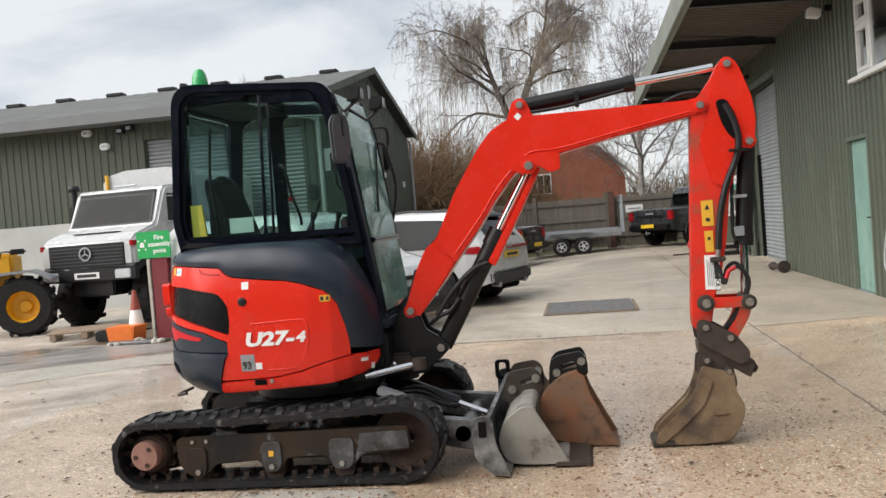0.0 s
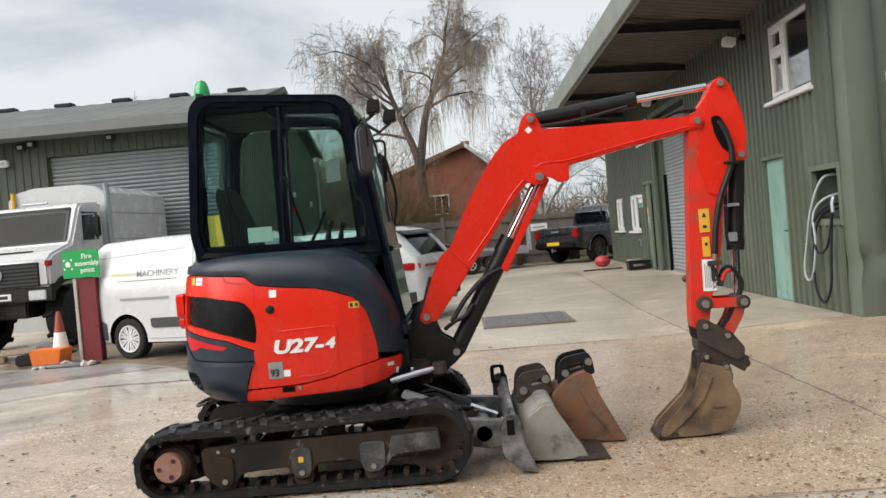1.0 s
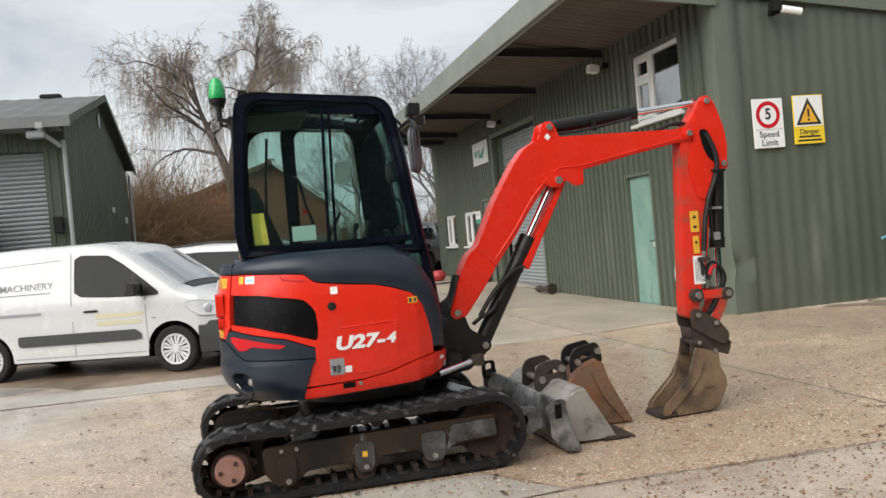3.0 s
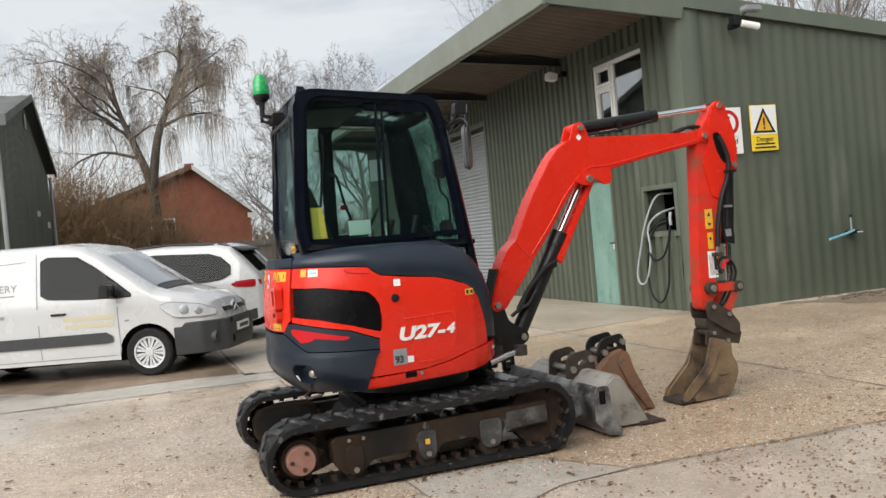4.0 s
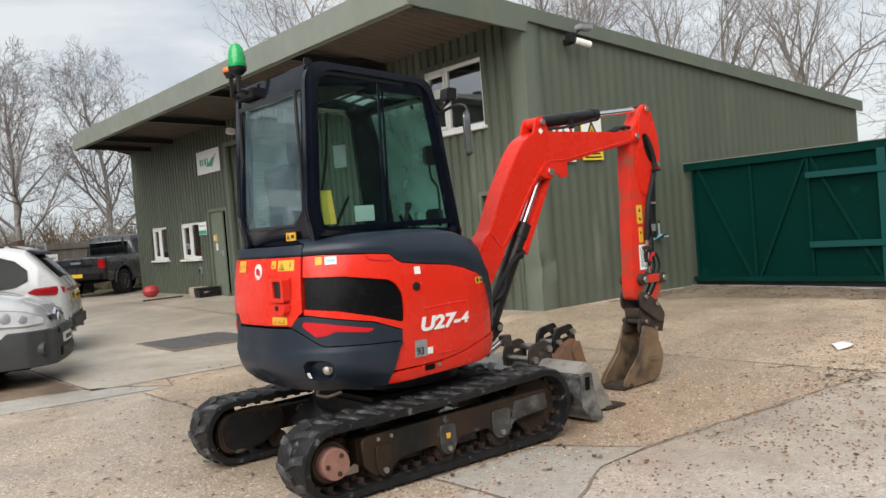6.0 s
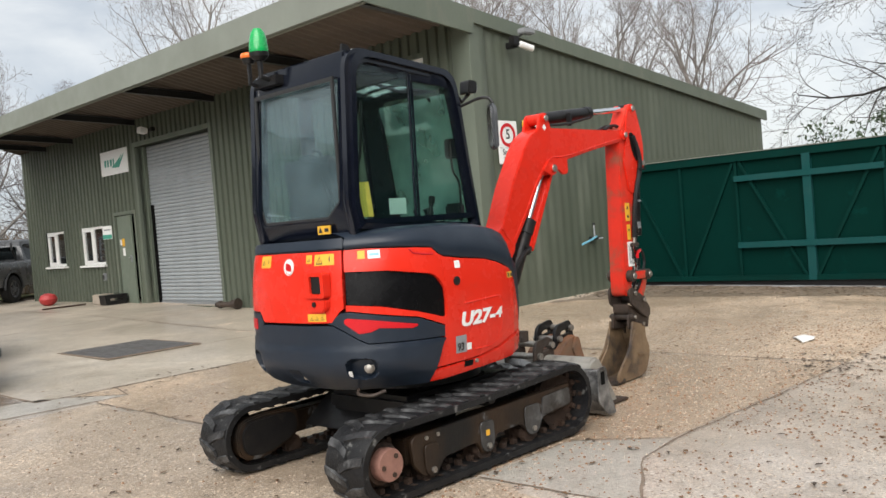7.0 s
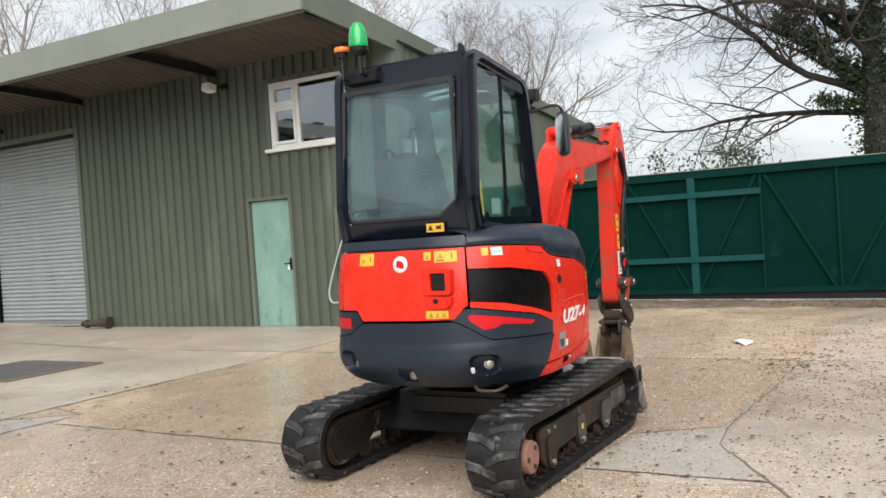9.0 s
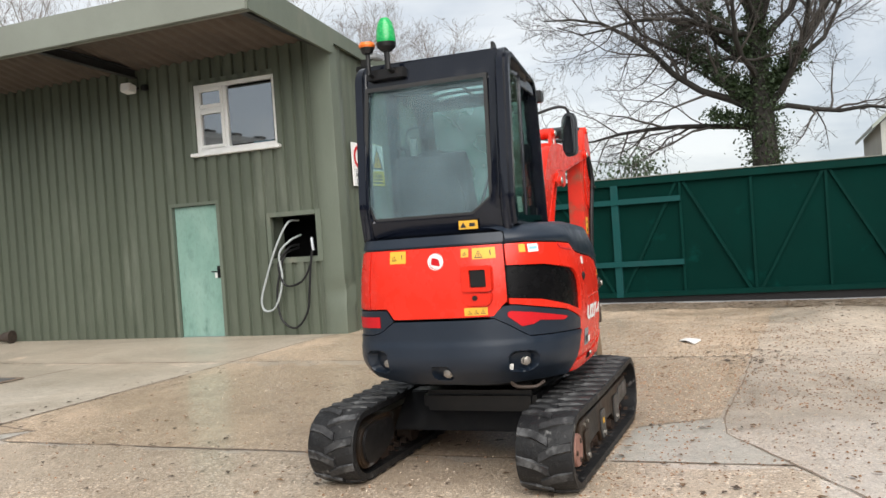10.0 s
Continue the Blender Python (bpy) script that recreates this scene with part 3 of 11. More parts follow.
# ---- unseen plain walls added behind the way in, to block sky and darken reflections ----
SHADE_WALL = material("dark_unseen_wall_sheet", (0.035, 0.045, 0.03), 0.7, vary=(0.025, 0.032, 0.022), scale=0.8, amount=0.8, fine=20, fine_amount=0.15)
for name_, lo, hi in (("wall_boundary_south", (-24.0, -10.2, -0.1), (30.0, -10.0, 6.5)), ("wall_boundary_west", (-24.2, -10.0, -0.1), (-24.0, 20.0, 2.6))):
    solo(name_, boxes((lo, hi)), SHADE_WALL, "dark green sheeted wall along the edge of the yard", "wall", "structure")

# ---- workshop ----
CLAD = material("olive_green_cladding", (0.094, 0.109, 0.080), 0.5, vary=(0.075, 0.088, 0.065), scale=0.8, amount=0.8, fine=30, fine_amount=0.12, stain=(0.145, 0.16, 0.125), stain_scale=1.3, stain_low=0.56, stain_high=0.8, bump=0.1, bump_scale=30, stretch=(1, 1, 0.25))
CLAD_FLAT = material("olive_green_flashing", (0.125, 0.145, 0.112), 0.45, vary=(0.10, 0.118, 0.09), scale=1.5, amount=0.8, fine=40, fine_amount=0.12, stain=(0.15, 0.155, 0.12), stain_scale=2.0, stretch=(1, 1, 0.4), bump=0.1, bump_scale=12)
FASCIA = material("grey_green_eave_sheet", (0.20, 0.215, 0.18), 0.5, vary=(0.17, 0.18, 0.15), scale=1.2, amount=0.8, fine=40, fine_amount=0.1)
SOFFIT = material("brown_roof_underside", (0.11, 0.085, 0.066), 0.8, vary=(0.075, 0.06, 0.048), scale=1.5, amount=0.8, fine=40, fine_amount=0.25)
STEEL_DARK = material("black_painted_beam", (0.018, 0.019, 0.02), 0.5, vary=(0.03, 0.03, 0.03), scale=3.0)
WHITE_FRAME = material("white_window_frame", (0.78, 0.78, 0.76), 0.4, vary=(0.66, 0.66, 0.63), scale=6.0, amount=0.6, fine=60, fine_amount=0.06)
SHUTTER = material("pale_grey_roller_shutter", (0.36, 0.385, 0.40), 0.45, metal=0.2, vary=(0.30, 0.325, 0.34), scale=1.5, amount=0.7, fine=60, fine_amount=0.1)
SHUTTER_DARK = material("weathered_grey_roller_shutter", (0.24, 0.255, 0.26), 0.5, metal=0.2, vary=(0.19, 0.20, 0.205), scale=1.2, amount=0.8, fine=50, fine_amount=0.12)
TURQUOISE = material("faded_turquoise_door_paint", (0.17, 0.30, 0.25), 0.6, vary=(0.23, 0.36, 0.31), scale=2.5, amount=1.0, fine=30, fine_amount=0.25, stain=(0.11, 0.20, 0.165), stain_scale=4.0, stain_low=0.55, stretch=(1, 1, 0.5))
GREEN_DOOR = material("sage_green_door_paint", (0.15, 0.18, 0.14), 0.5, vary=(0.13, 0.155, 0.12), scale=2.0)
BLOCK = material("white_painted_blockwork", (0.46, 0.47, 0.45), 0.8, vary=(0.38, 0.385, 0.37), scale=1.5, amount=0.8, fine=30, fine_amount=0.15, bump=0.3, bump_scale=30)
# Near-black colour stands in for the darkness inside openings, slots and under vehicles.
BLACK_VOID = material("painted_shade_black", (0.006, 0.006, 0.006), 0.95, spec=0.1)

SITE = pose(3.65, 9.6, 0, 0, 0, -0.6)


def local(name, bm, mat, label, category, kind="structure", angle=35):
    return solo(name, bm, mat, label, category, kind, angle=angle, m=SITE)


def clad(bm, u0, u1, bottom, top, holes, put, pitch=0.2, depth=0.044, ramp=0.012):
    """Trapezoid sheeting between u0 and u1; bottom, top: heights at u; holes: (u0, u1, z0, z1). put(u, out, z) places a point."""
    cuts = sorted({u0, u1, *[min(max(c, u0), u1) for h in holes for c in h[:2]]})
    for a, b in zip(cuts, cuts[1:]):
        if b - a < 1e-4:
            continue
        us, k = [(a, None)], math.floor(a / pitch) - 1
        while k * pitch < b + pitch:
            for du, o in ((0.0, 0.0), (ramp, 1.0), (0.13 - ramp, 1.0), (0.13, 0.0)):
                u = k * pitch + du
                if a < u < b:
                    us.append((u, o))
            k += 1
        us.append((b, None))

        def out_at(u):
            w = u % pitch
            return depth * max(0.0, min(1.0, min(w / ramp, (0.13 - w) / ramp))) if w < 0.13 else 0.0
        gaps = sorted((h[2], h[3]) for h in holes if h[0] < b - 1e-4 and h[1] > a + 1e-4)
        edges, low = [], None
        for g0, g1 in gaps:
            edges.append((low, g0))
            low = g1
        edges.append((low, None))
        for lo, hi in edges:
            rows = [[], []]
            for u, o in us:
                z0, z1 = bottom(u) if lo is None else lo, top(u) if hi is None else hi
                o = out_at(u) if o is None else o * depth
                rows[0].append(put(u, o, z0)), rows[1].append(put(u, o, z1))
            if rows[1][0][2] - rows[0][0][2] > 0.02:
                sheet(bm, rows)
    bmesh.ops.recalc_face_normals(bm, faces=bm.faces)


# openings of the west wall: along the wall from the corner, and heights
DOOR, WINDOW, HATCH = (2.07, 2.90, 0.12, 2.14), (0.90, 2.35, 2.92, 3.95), (0.36, 1.12, 1.26, 1.86)
ROLLER, SIDE_DOOR = (7.10, 10.30, 0.15, 3.73), (10.62, 11.62, 0.15, 2.25)
SMALL_1, SMALL_2 = (12.3, 13.6, 1.12, 2.06), (14.66, 15.86, 1.13, 2.05)
HOLES = [DOOR, WINDOW, HATCH, ROLLER, SIDE_DOOR, SMALL_1, SMALL_2]
LONG, DEEP, WALL_TOP = 17.2, 9.4, 4.34


def roof_z(x):
    return 4.66 - 0.118 * (x + 2.0)


bm = bmesh.new()
clad(bm, 0.3, LONG, lambda u: gz(3.6, 9.6 + u) - 0.02, lambda u: WALL_TOP, HOLES, lambda u, o, z: (-o, u, z))
west = local("wall_west", bm, CLAD, "olive green corrugated steel workshop wall", "wall", angle=25)
bm = bmesh.new()
clad(bm, 0.28, DEEP, lambda u: gz(3.65 + u, 9.4) - 0.02, lambda u: roof_z(u) - 0.10, [], lambda u, o, z: (u, -o, z), depth=0.007, ramp=0.03)
local("wall_south", bm, CLAD, "olive green corrugated steel end wall", "wall", angle=25)
bm = bmesh.new()
cuts = sorted({0.0, LONG, *[c for h in HOLES for c in h[:2]]})
for a, b in zip(cuts, cuts[1:]):
    low = -0.1
    for h in sorted((h for h in HOLES if h[0] < b - 1e-4 and h[1] > a + 1e-4), key=lambda h: h[2]):
        if h[2] > low:
            box(bm, (0.012, a, low), (0.14, b, h[2]))
        low = h[3]
    box(bm, (0.012, a, low), (0.14, b, WALL_TOP))
box(bm, (0.14, 0.012, -0.1), (DEEP, 0.14, 3.1))
box(bm, (DEEP - 0.14, 0.14, -0.1), (DEEP, LONG, 3.1)), box(bm, (0.14, LONG - 0.14, -0.1), (DEEP - 0.14, LONG, 3.4))
local("wall_inner", bm, CLAD_FLAT, "inner lining of the workshop walls", "wall", angle=0)
# corner flashing, with a dent low down
bm = bmesh.new()
rows = []
for k in range(46):
    z = 0.02 + (WALL_TOP + 0.02) * k / 45
    dent = 0.05 * math.exp(-((z - 0.72) / 0.13) ** 2)
    rows.append([(-0.012, 0.34, z), (-0.036 + 0.4 * dent, 0.31, z), (-0.04 + dent, 0.16, z), (-0.042 + 0.6 * dent, -0.0, z), (-0.036 + 0.8 * dent, -0.04, z), (0.0, -0.042 + dent, z), (0.14, -0.04 + 1.3 * dent * math.cos(z * 20) ** 2, z), (0.29, -0.036, z), (0.31, -0.012, z)])
sheet(bm, rows)
bmesh.ops.recalc_face_normals(bm, faces=bm.faces)
local("trim_corner", bm, CLAD_FLAT, "dented green corner flashing", "flashing", angle=50)

# roof, eave and beams
bm = bmesh.new()
prof = [(-2.0, roof_z(-2.0)), (DEEP + 0.12, roof_z(DEEP + 0.12)), (DEEP + 0.12, roof_z(DEEP + 0.12) - 0.06), (-2.0, roof_z(-2.0) - 0.06)]
prism(bm, prof, -0.03, LONG + 0.1, "y")
EAVE_END = 15.6
for v in bm.verts:
    if v.co.x < -1.9 and v.co.y > 10:
        v.co.y = EAVE_END
local("roof", bm, FASCIA, "grey-green workshop roof sheets", "roof", angle=20)
bm = bmesh.new()
clad_rows = []
n = 170
for x in (-1.94, 0.02):
    row = []
    for k in range(n * 2):
        y = -0.02 + ((LONG if x > -1 else EAVE_END - 0.05) + 0.04) * k / (2 * n - 1)
        row.append((x, y, roof_z(x) - 0.075 - (0.035 if (k // 2) % 2 else 0.0)))
    clad_rows.append(row)
sheet(bm, clad_rows)
local("ceiling_soffit", bm, SOFFIT, "brown corrugated underside of the overhanging roof", "soffit", angle=0)
bm = boxes(((-2.045, -0.075, 4.29), (-2.0, EAVE_END + 0.02, 4.70)), ((-2.0, -0.075, 4.28), (-1.93, EAVE_END + 0.02, 4.295)), bevel=0.008)
local("trim_eave", bm, FASCIA, "grey-green folded eave fascia", "fascia")
bm = bmesh.new()
prism(bm, [(-2.0, 4.30), (0.0, 4.10), (0.05, roof_z(0) - 0.17), (DEEP + 0.12, roof_z(DEEP + 0.12) - 0.17), (DEEP + 0.12, roof_z(DEEP + 0.12) + 0.04), (0.0, roof_z(0) + 0.04), (-2.0, roof_z(-2) + 0.04)], -0.085, -0.045, "y")
bm.verts.ensure_lookup_table()
local("trim_verge", bm, CLAD_FLAT, "olive green verge flashing along the roof edge", "flashing", angle=20)
for y in (0.08, 3.42, 6.8, 10.2, 13.6, 15.3):
    bm = boxes(((-1.96, y - 0.05, 4.30), (-0.04, y + 0.05, 4.315)), ((-1.96, y - 0.008, 4.315), (-0.04, y + 0.008, 4.43)), ((-1.96, y - 0.05, 4.43), (-0.04, y + 0.05, 4.445)))
    for v in bm.verts:
        v.co.z -= 0.05 * (v.co.x + 2.0)
    beam = local("roof_beam", bm, STEEL_DARK, "black steel beam carrying the roof overhang", "beam", kind="structure", angle=0)


def hole_frame(h, width, proud, mat, label):
    """A flashing round an opening of the west wall."""
    a, b, z0, z1 = h
    bm = boxes(((-proud, a - width, z0), (0.10, a, z1 + width)), ((-proud, b, z0), (0.10, b + width, z1 + width)), ((-proud - 0.004, a, z1), (0.10, b, z1 + width)))
    return local("trim_opening", bm, mat, label, "flashing", angle=0)


hole_frame(DOOR, 0.05, 0.045, CLAD_FLAT, "green flashing round the turquoise door")
hole_frame(ROLLER, 0.10, 0.05, CLAD_FLAT, "green flashing round the roller shutter")
hole_frame(SIDE_DOOR, 0.08, 0.05, CLAD_FLAT, "green flashing round the side door")
hole_frame(WINDOW, 0.07, 0.04, CLAD_FLAT, "green flashing round the upper window")
local("trim_jamb", boxes(((-0.035, 10.405, 0.1), (0.01, 10.535, 3.9))), CLAD_FLAT, "flat green panel between shutter and side door", "panel")
a, b, z0, z1 = HATCH
local("trim_opening", boxes(((-0.05, a - 0.09, z0 - 0.08), (0.3, a, z1 + 0.07)), ((-0.05, b, z0 - 0.08), (0.3, b + 0.07, z1 + 0.07)), ((-0.054, a, z1), (0.3, b, z1 + 0.07)), ((-0.054, a, z0 - 0.08), (0.3, b, z0)), bevel=0.004), CLAD_FLAT, "green framed hose hatch in the wall", "hatch frame")
# The recess gets its darkness from the near-black lining colour.
local("wall_hatch_lining", boxes(((0.30, a - 0.3, z0 - 0.3), (0.9, a - 0.28, z1 + 0.3)), ((0.30, b + 0.28, z0 - 0.3), (0.9, b + 0.3, z1 + 0.3)), ((0.88, a - 0.28, z0 - 0.3), (0.9, b + 0.28, z1 + 0.3)), ((0.30, a - 0.28, z1 + 0.28), (0.88, b + 0.28, z1 + 0.3)), ((0.30, a - 0.28, z0 - 0.3), (0.88, b + 0.28, z0 - 0.28))), BLACK_VOID, "dark recess behind the hose hatch", "recess")


def window_unit(name, h, parts_, label):
    """White casement: outer frame, mullions, sashes and panes; parts_: (u0, u1, z0, z1, sash)."""
    a, b, z0, z1 = h
    w = thing(name, (0, 0, 0), label, "window", kind="structure")
    w.matrix_world = SITE
    part("window_frame", boxes(((-0.01, a, z0), (0.07, a + 0.06, z1)), ((-0.01, b - 0.06, z0), (0.07, b, z1)), ((-0.008, a + 0.06, z1 - 0.06), (0.07, b - 0.06, z1)), ((-0.008, a + 0.06, z0), (0.07, b - 0.06, z0 + 0.06)), bevel=0.006), WHITE_FRAME, w)
    part("window_sill", boxes(((-0.12, a - 0.06, z0 - 0.055), (0.06, b + 0.06, z0 - 0.003)), bevel=0.008), WHITE_FRAME, w)
    for p0, p1, q0, q1, sash in parts_:
        if sash:
            part("sash", boxes(((-0.03, p0, q0), (0.03, p0 + 0.05, q1)), ((-0.03, p1 - 0.05, q0), (0.03, p1, q1)), ((-0.028, p0 + 0.05, q1 - 0.05), (0.03, p1 - 0.05, q1)), ((-0.028, p0 + 0.05, q0), (0.03, p1 - 0.05, q0 + 0.05)), bevel=0.005), WHITE_FRAME, w)
        part("pane", boxes(((0.012, p0 + 0.02, q0 + 0.02), (0.018, p1 - 0.02, q1 - 0.02))), PANE, w)
    return w


a, b, z0, z1 = WINDOW
m = b - 0.56
up = window_unit("window_1", WINDOW, [(a + 0.06, m - 0.03, z0 + 0.06, z1 - 0.06, False), (m + 0.03, b - 0.06, z0 + 0.06, z1 - 0.40, True), (m + 0.03, b - 0.06, z1 - 0.36, z1 - 0.06, True)], "white-framed upper window with sill and side casements")
part("mullion", boxes(((-0.012, m - 0.03, z0 + 0.06), (0.07, m + 0.03, z1 - 0.06)), ((-0.012, m + 0.03, z1 - 0.40), (0.07, b - 0.06, z1 - 0.36)), bevel=0.005), WHITE_FRAME, up)
for i, h in enumerate((SMALL_1, SMALL_2)):
    a, b, z0, z1 = h
    m = 0.5 * (a + b)
    w = window_unit("window_%d" % (i + 2), h, [(a + 0.06, m - 0.03, z0 + 0.06, z1 - 0.06, False), (m + 0.03, b - 0.06, z0 + 0.06, z1 - 0.06, True)], "small white-framed ground floor window")
    part("mullion", boxes(((-0.012, m - 0.03, z0 + 0.06), (0.07, m + 0.03, z1 - 0.06)), bevel=0.005), WHITE_FRAME, w)
a, b, z0, z1 = WINDOW
# Two near-black boards paint the unlit room; no room is built.
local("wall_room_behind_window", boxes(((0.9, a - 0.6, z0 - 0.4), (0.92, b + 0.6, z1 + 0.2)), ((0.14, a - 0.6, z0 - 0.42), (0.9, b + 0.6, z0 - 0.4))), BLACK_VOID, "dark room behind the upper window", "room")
box_on_sill = boxes(((0.16, a + 0.1, z0 - 0.05), (0.30, a + 0.16, z0 + 0.25)), ((0.16, a + 0.26, z0 - 0.05), (0.28, a + 0.55, z0 + 0.12)), bevel=0.01)
solo("window_clutter", box_on_sill, DECAL_BLUE, "pale blue boxes standing inside the upper window", "boxes", m=SITE)

# turquoise door
a, b, z0, z1 = DOOR
d = thing("door_1", (0, 0, 0), "closed faded turquoise steel door with a lever handle", "door", kind="structure")
d.matrix_world = SITE
part("door_leaf", boxes(((0.02, a + 0.005, z0 + 0.01), (0.06, b - 0.005, z1 - 0.005)), bevel=0.004), TURQUOISE, d)
part("threshold", boxes(((-0.03, a, z0 - 0.05), (0.12, b, z0 + 0.008))), GALV, d)
part("door_handle", boxes(((0.0, a + 0.04, 1.02), (0.019, a + 0.09, 1.20)), ((-0.035, a + 0.055, 1.11), (0.0, a + 0.075, 1.125)), ((-0.045, a + 0.055, 1.108), (-0.03, a + 0.17, 1.127)), bevel=0.004), BLACK, d, "dark lever handle and lock plate")
part("hasp", boxes(((0.005, a + 0.10, 1.02), (0.019, a + 0.14, 1.10)), bevel=0.003), DECAL_WHITE, d)

# roller shutter, slat by slat
a, b, z0, z1 = ROLLER
r = thing("door_2", (0, 0, 0), "closed pale grey roller shutter", "roller shutter", kind="structure")
r.matrix_world = SITE
n = 44
bm = bmesh.new()
prism(bm, [(0.235, 0.0), (0.215, 0.012), (0.205, 0.04), (0.215, 0.068), (0.235, 0.078)], a + 0.04, b - 0.04, "y")
slat_mesh = mesh_of("shutter_slat", bm, SHUTTER, 30)
for k in range(n):
    s = new("shutter_slat", slat_mesh)
    s.parent = r
    s.location = (0, 0, z0 + 0.06 + (z1 - z0 - 0.06) * k / n)
part("bottom_bar", boxes(((0.19, a + 0.04, z0), (0.25, b - 0.04, z0 + 0.06)), bevel=0.006), GALV, r)
part("guide", boxes(((0.14, a, z0), (0.27, a + 0.05, z1)),), CLAD_FLAT, r)
part("guide", boxes(((0.14, b - 0.05, z0), (0.27, b, z1)),), CLAD_FLAT, r)
local("floor_threshold", boxes(((0.0, a, 0.0), (0.4, b, z0 + 0.004))), APRON, "concrete threshold under the shutter", "threshold")

# side door, ajar
a, b, z0, z1 = SIDE_DOOR
d = thing("door_3", (0, 0, 0), "sage green steel side door standing ajar", "door", kind="structure")
d.matrix_world = SITE @ pose(0.02, b - 0.02, 0, 0, 0, -7)
part("door_leaf", boxes(((-0.02, -0.92, z0 + 0.02), (0.025, 0.0, z1 - 0.02)), bevel=0.004), GREEN_DOOR, d)
part("door_handle", boxes(((-0.045, -0.86, 1.15), (-0.02, -0.80, 1.3)), ((-0.07, -0.86, 1.24), (-0.045, -0.74, 1.26)), bevel=0.004), GALV, d)
part("notice", boxes(((-0.0245, -0.42, 1.52), (-0.0205, -0.24, 1.70))), YELLOW, d, "yellow warning notice")
part("notice", boxes(((-0.0245, -0.42, 1.30), (-0.0205, -0.26, 1.48))), DECAL_WHITE, d, "white paper notice")
part("notice", boxes(((-0.0245, -0.22, 1.55), (-0.0205, -0.12, 1.68))), DECAL_WHITE, d, "white paper notice")
# Near-black boards paint the darkness seen past the open door.
local("wall_side_lobby", boxes(((1.2, a - 0.5, 0), (1.22, b + 0.5, 2.4)), ((0.14, a - 0.5, 0), (1.2, a - 0.48, 2.4)), ((0.14, b + 0.48, 0), (1.2, b + 0.5, 2.4))), BLACK_VOID, "dark lobby behind the side door", "lobby")

# ---- mini excavator ----
E0 = Vector((-1.9, 5.5, 0.0))
digger = thing("mini_excavator", tuple(E0), "red and charcoal mini excavator with black cab and rubber tracks", "mini excavator")


def ex(name, bm, mat, parent=None, label="", angle=35):
    """A part of the digger, built in yard coordinates."""
    bmesh.ops.translate(bm, verts=bm.verts, vec=-E0)
    return part(name, bm, mat, parent or digger, label, angle)


def ring(bm, outer, inner, a, b, axis="y"):
    """A flat frame between two outlines with as many points each, from a to b."""
    def at(p, w):
        return (p[0], w, p[1]) if axis == "y" else (w, p[0], p[1])
    vs = [[bm.verts.new(at(p, w)) for p in o] for w in (a, b) for o in (outer, inner)]
    n = len(outer)
    for i in range(n):
        j = (i + 1) % n
        bm.faces.new((vs[0][i], vs[0][j], vs[1][j], vs[1][i]))
        bm.faces.new((vs[2][i], vs[3][i], vs[3][j], vs[2][j]))
        bm.faces.new((vs[0][i], vs[2][i], vs[2][j], vs[0][j]))
        bm.faces.new((vs[1][i], vs[1][j], vs[3][j], vs[3][i]))
    bmesh.ops.recalc_face_normals(bm, faces=bm.faces)
    return bm


def loop_path(x0, x1, zc, r, r0, n_arc=14, step=0.06):
    """Points round a track: wheels at x0 and x1, radius r about height zc, with the way along each."""
    pts = []
    n = max(2, int((x1 - x0) / step))
    pts += [(x0 + (x1 - x0) * k / n, zc - r) for k in range(n)]
    pts += [(x1 + r * math.sin(math.pi * k / n_arc), zc - r * math.cos(math.pi * k / n_arc)) for k in range(n_arc)]
    pts += [(x1 - (x1 - x0) * k / n, zc + r - 2 * (r - r0) * k / n - 0.012 * math.sin(math.pi * k / n)) for k in range(n)]
    pts += [(x0 - r0 * math.sin(math.pi * k / n_arc), zc - r + r0 + r0 * math.cos(math.pi * k / n_arc)) for k in range(n_arc)]
    return pts


XR, XF, ZC, RO, RI, DROP = -2.640, -1.05, 0.247, 0.231, 0.187, 0.020
ZR = ZC - DROP
random.seed(3)


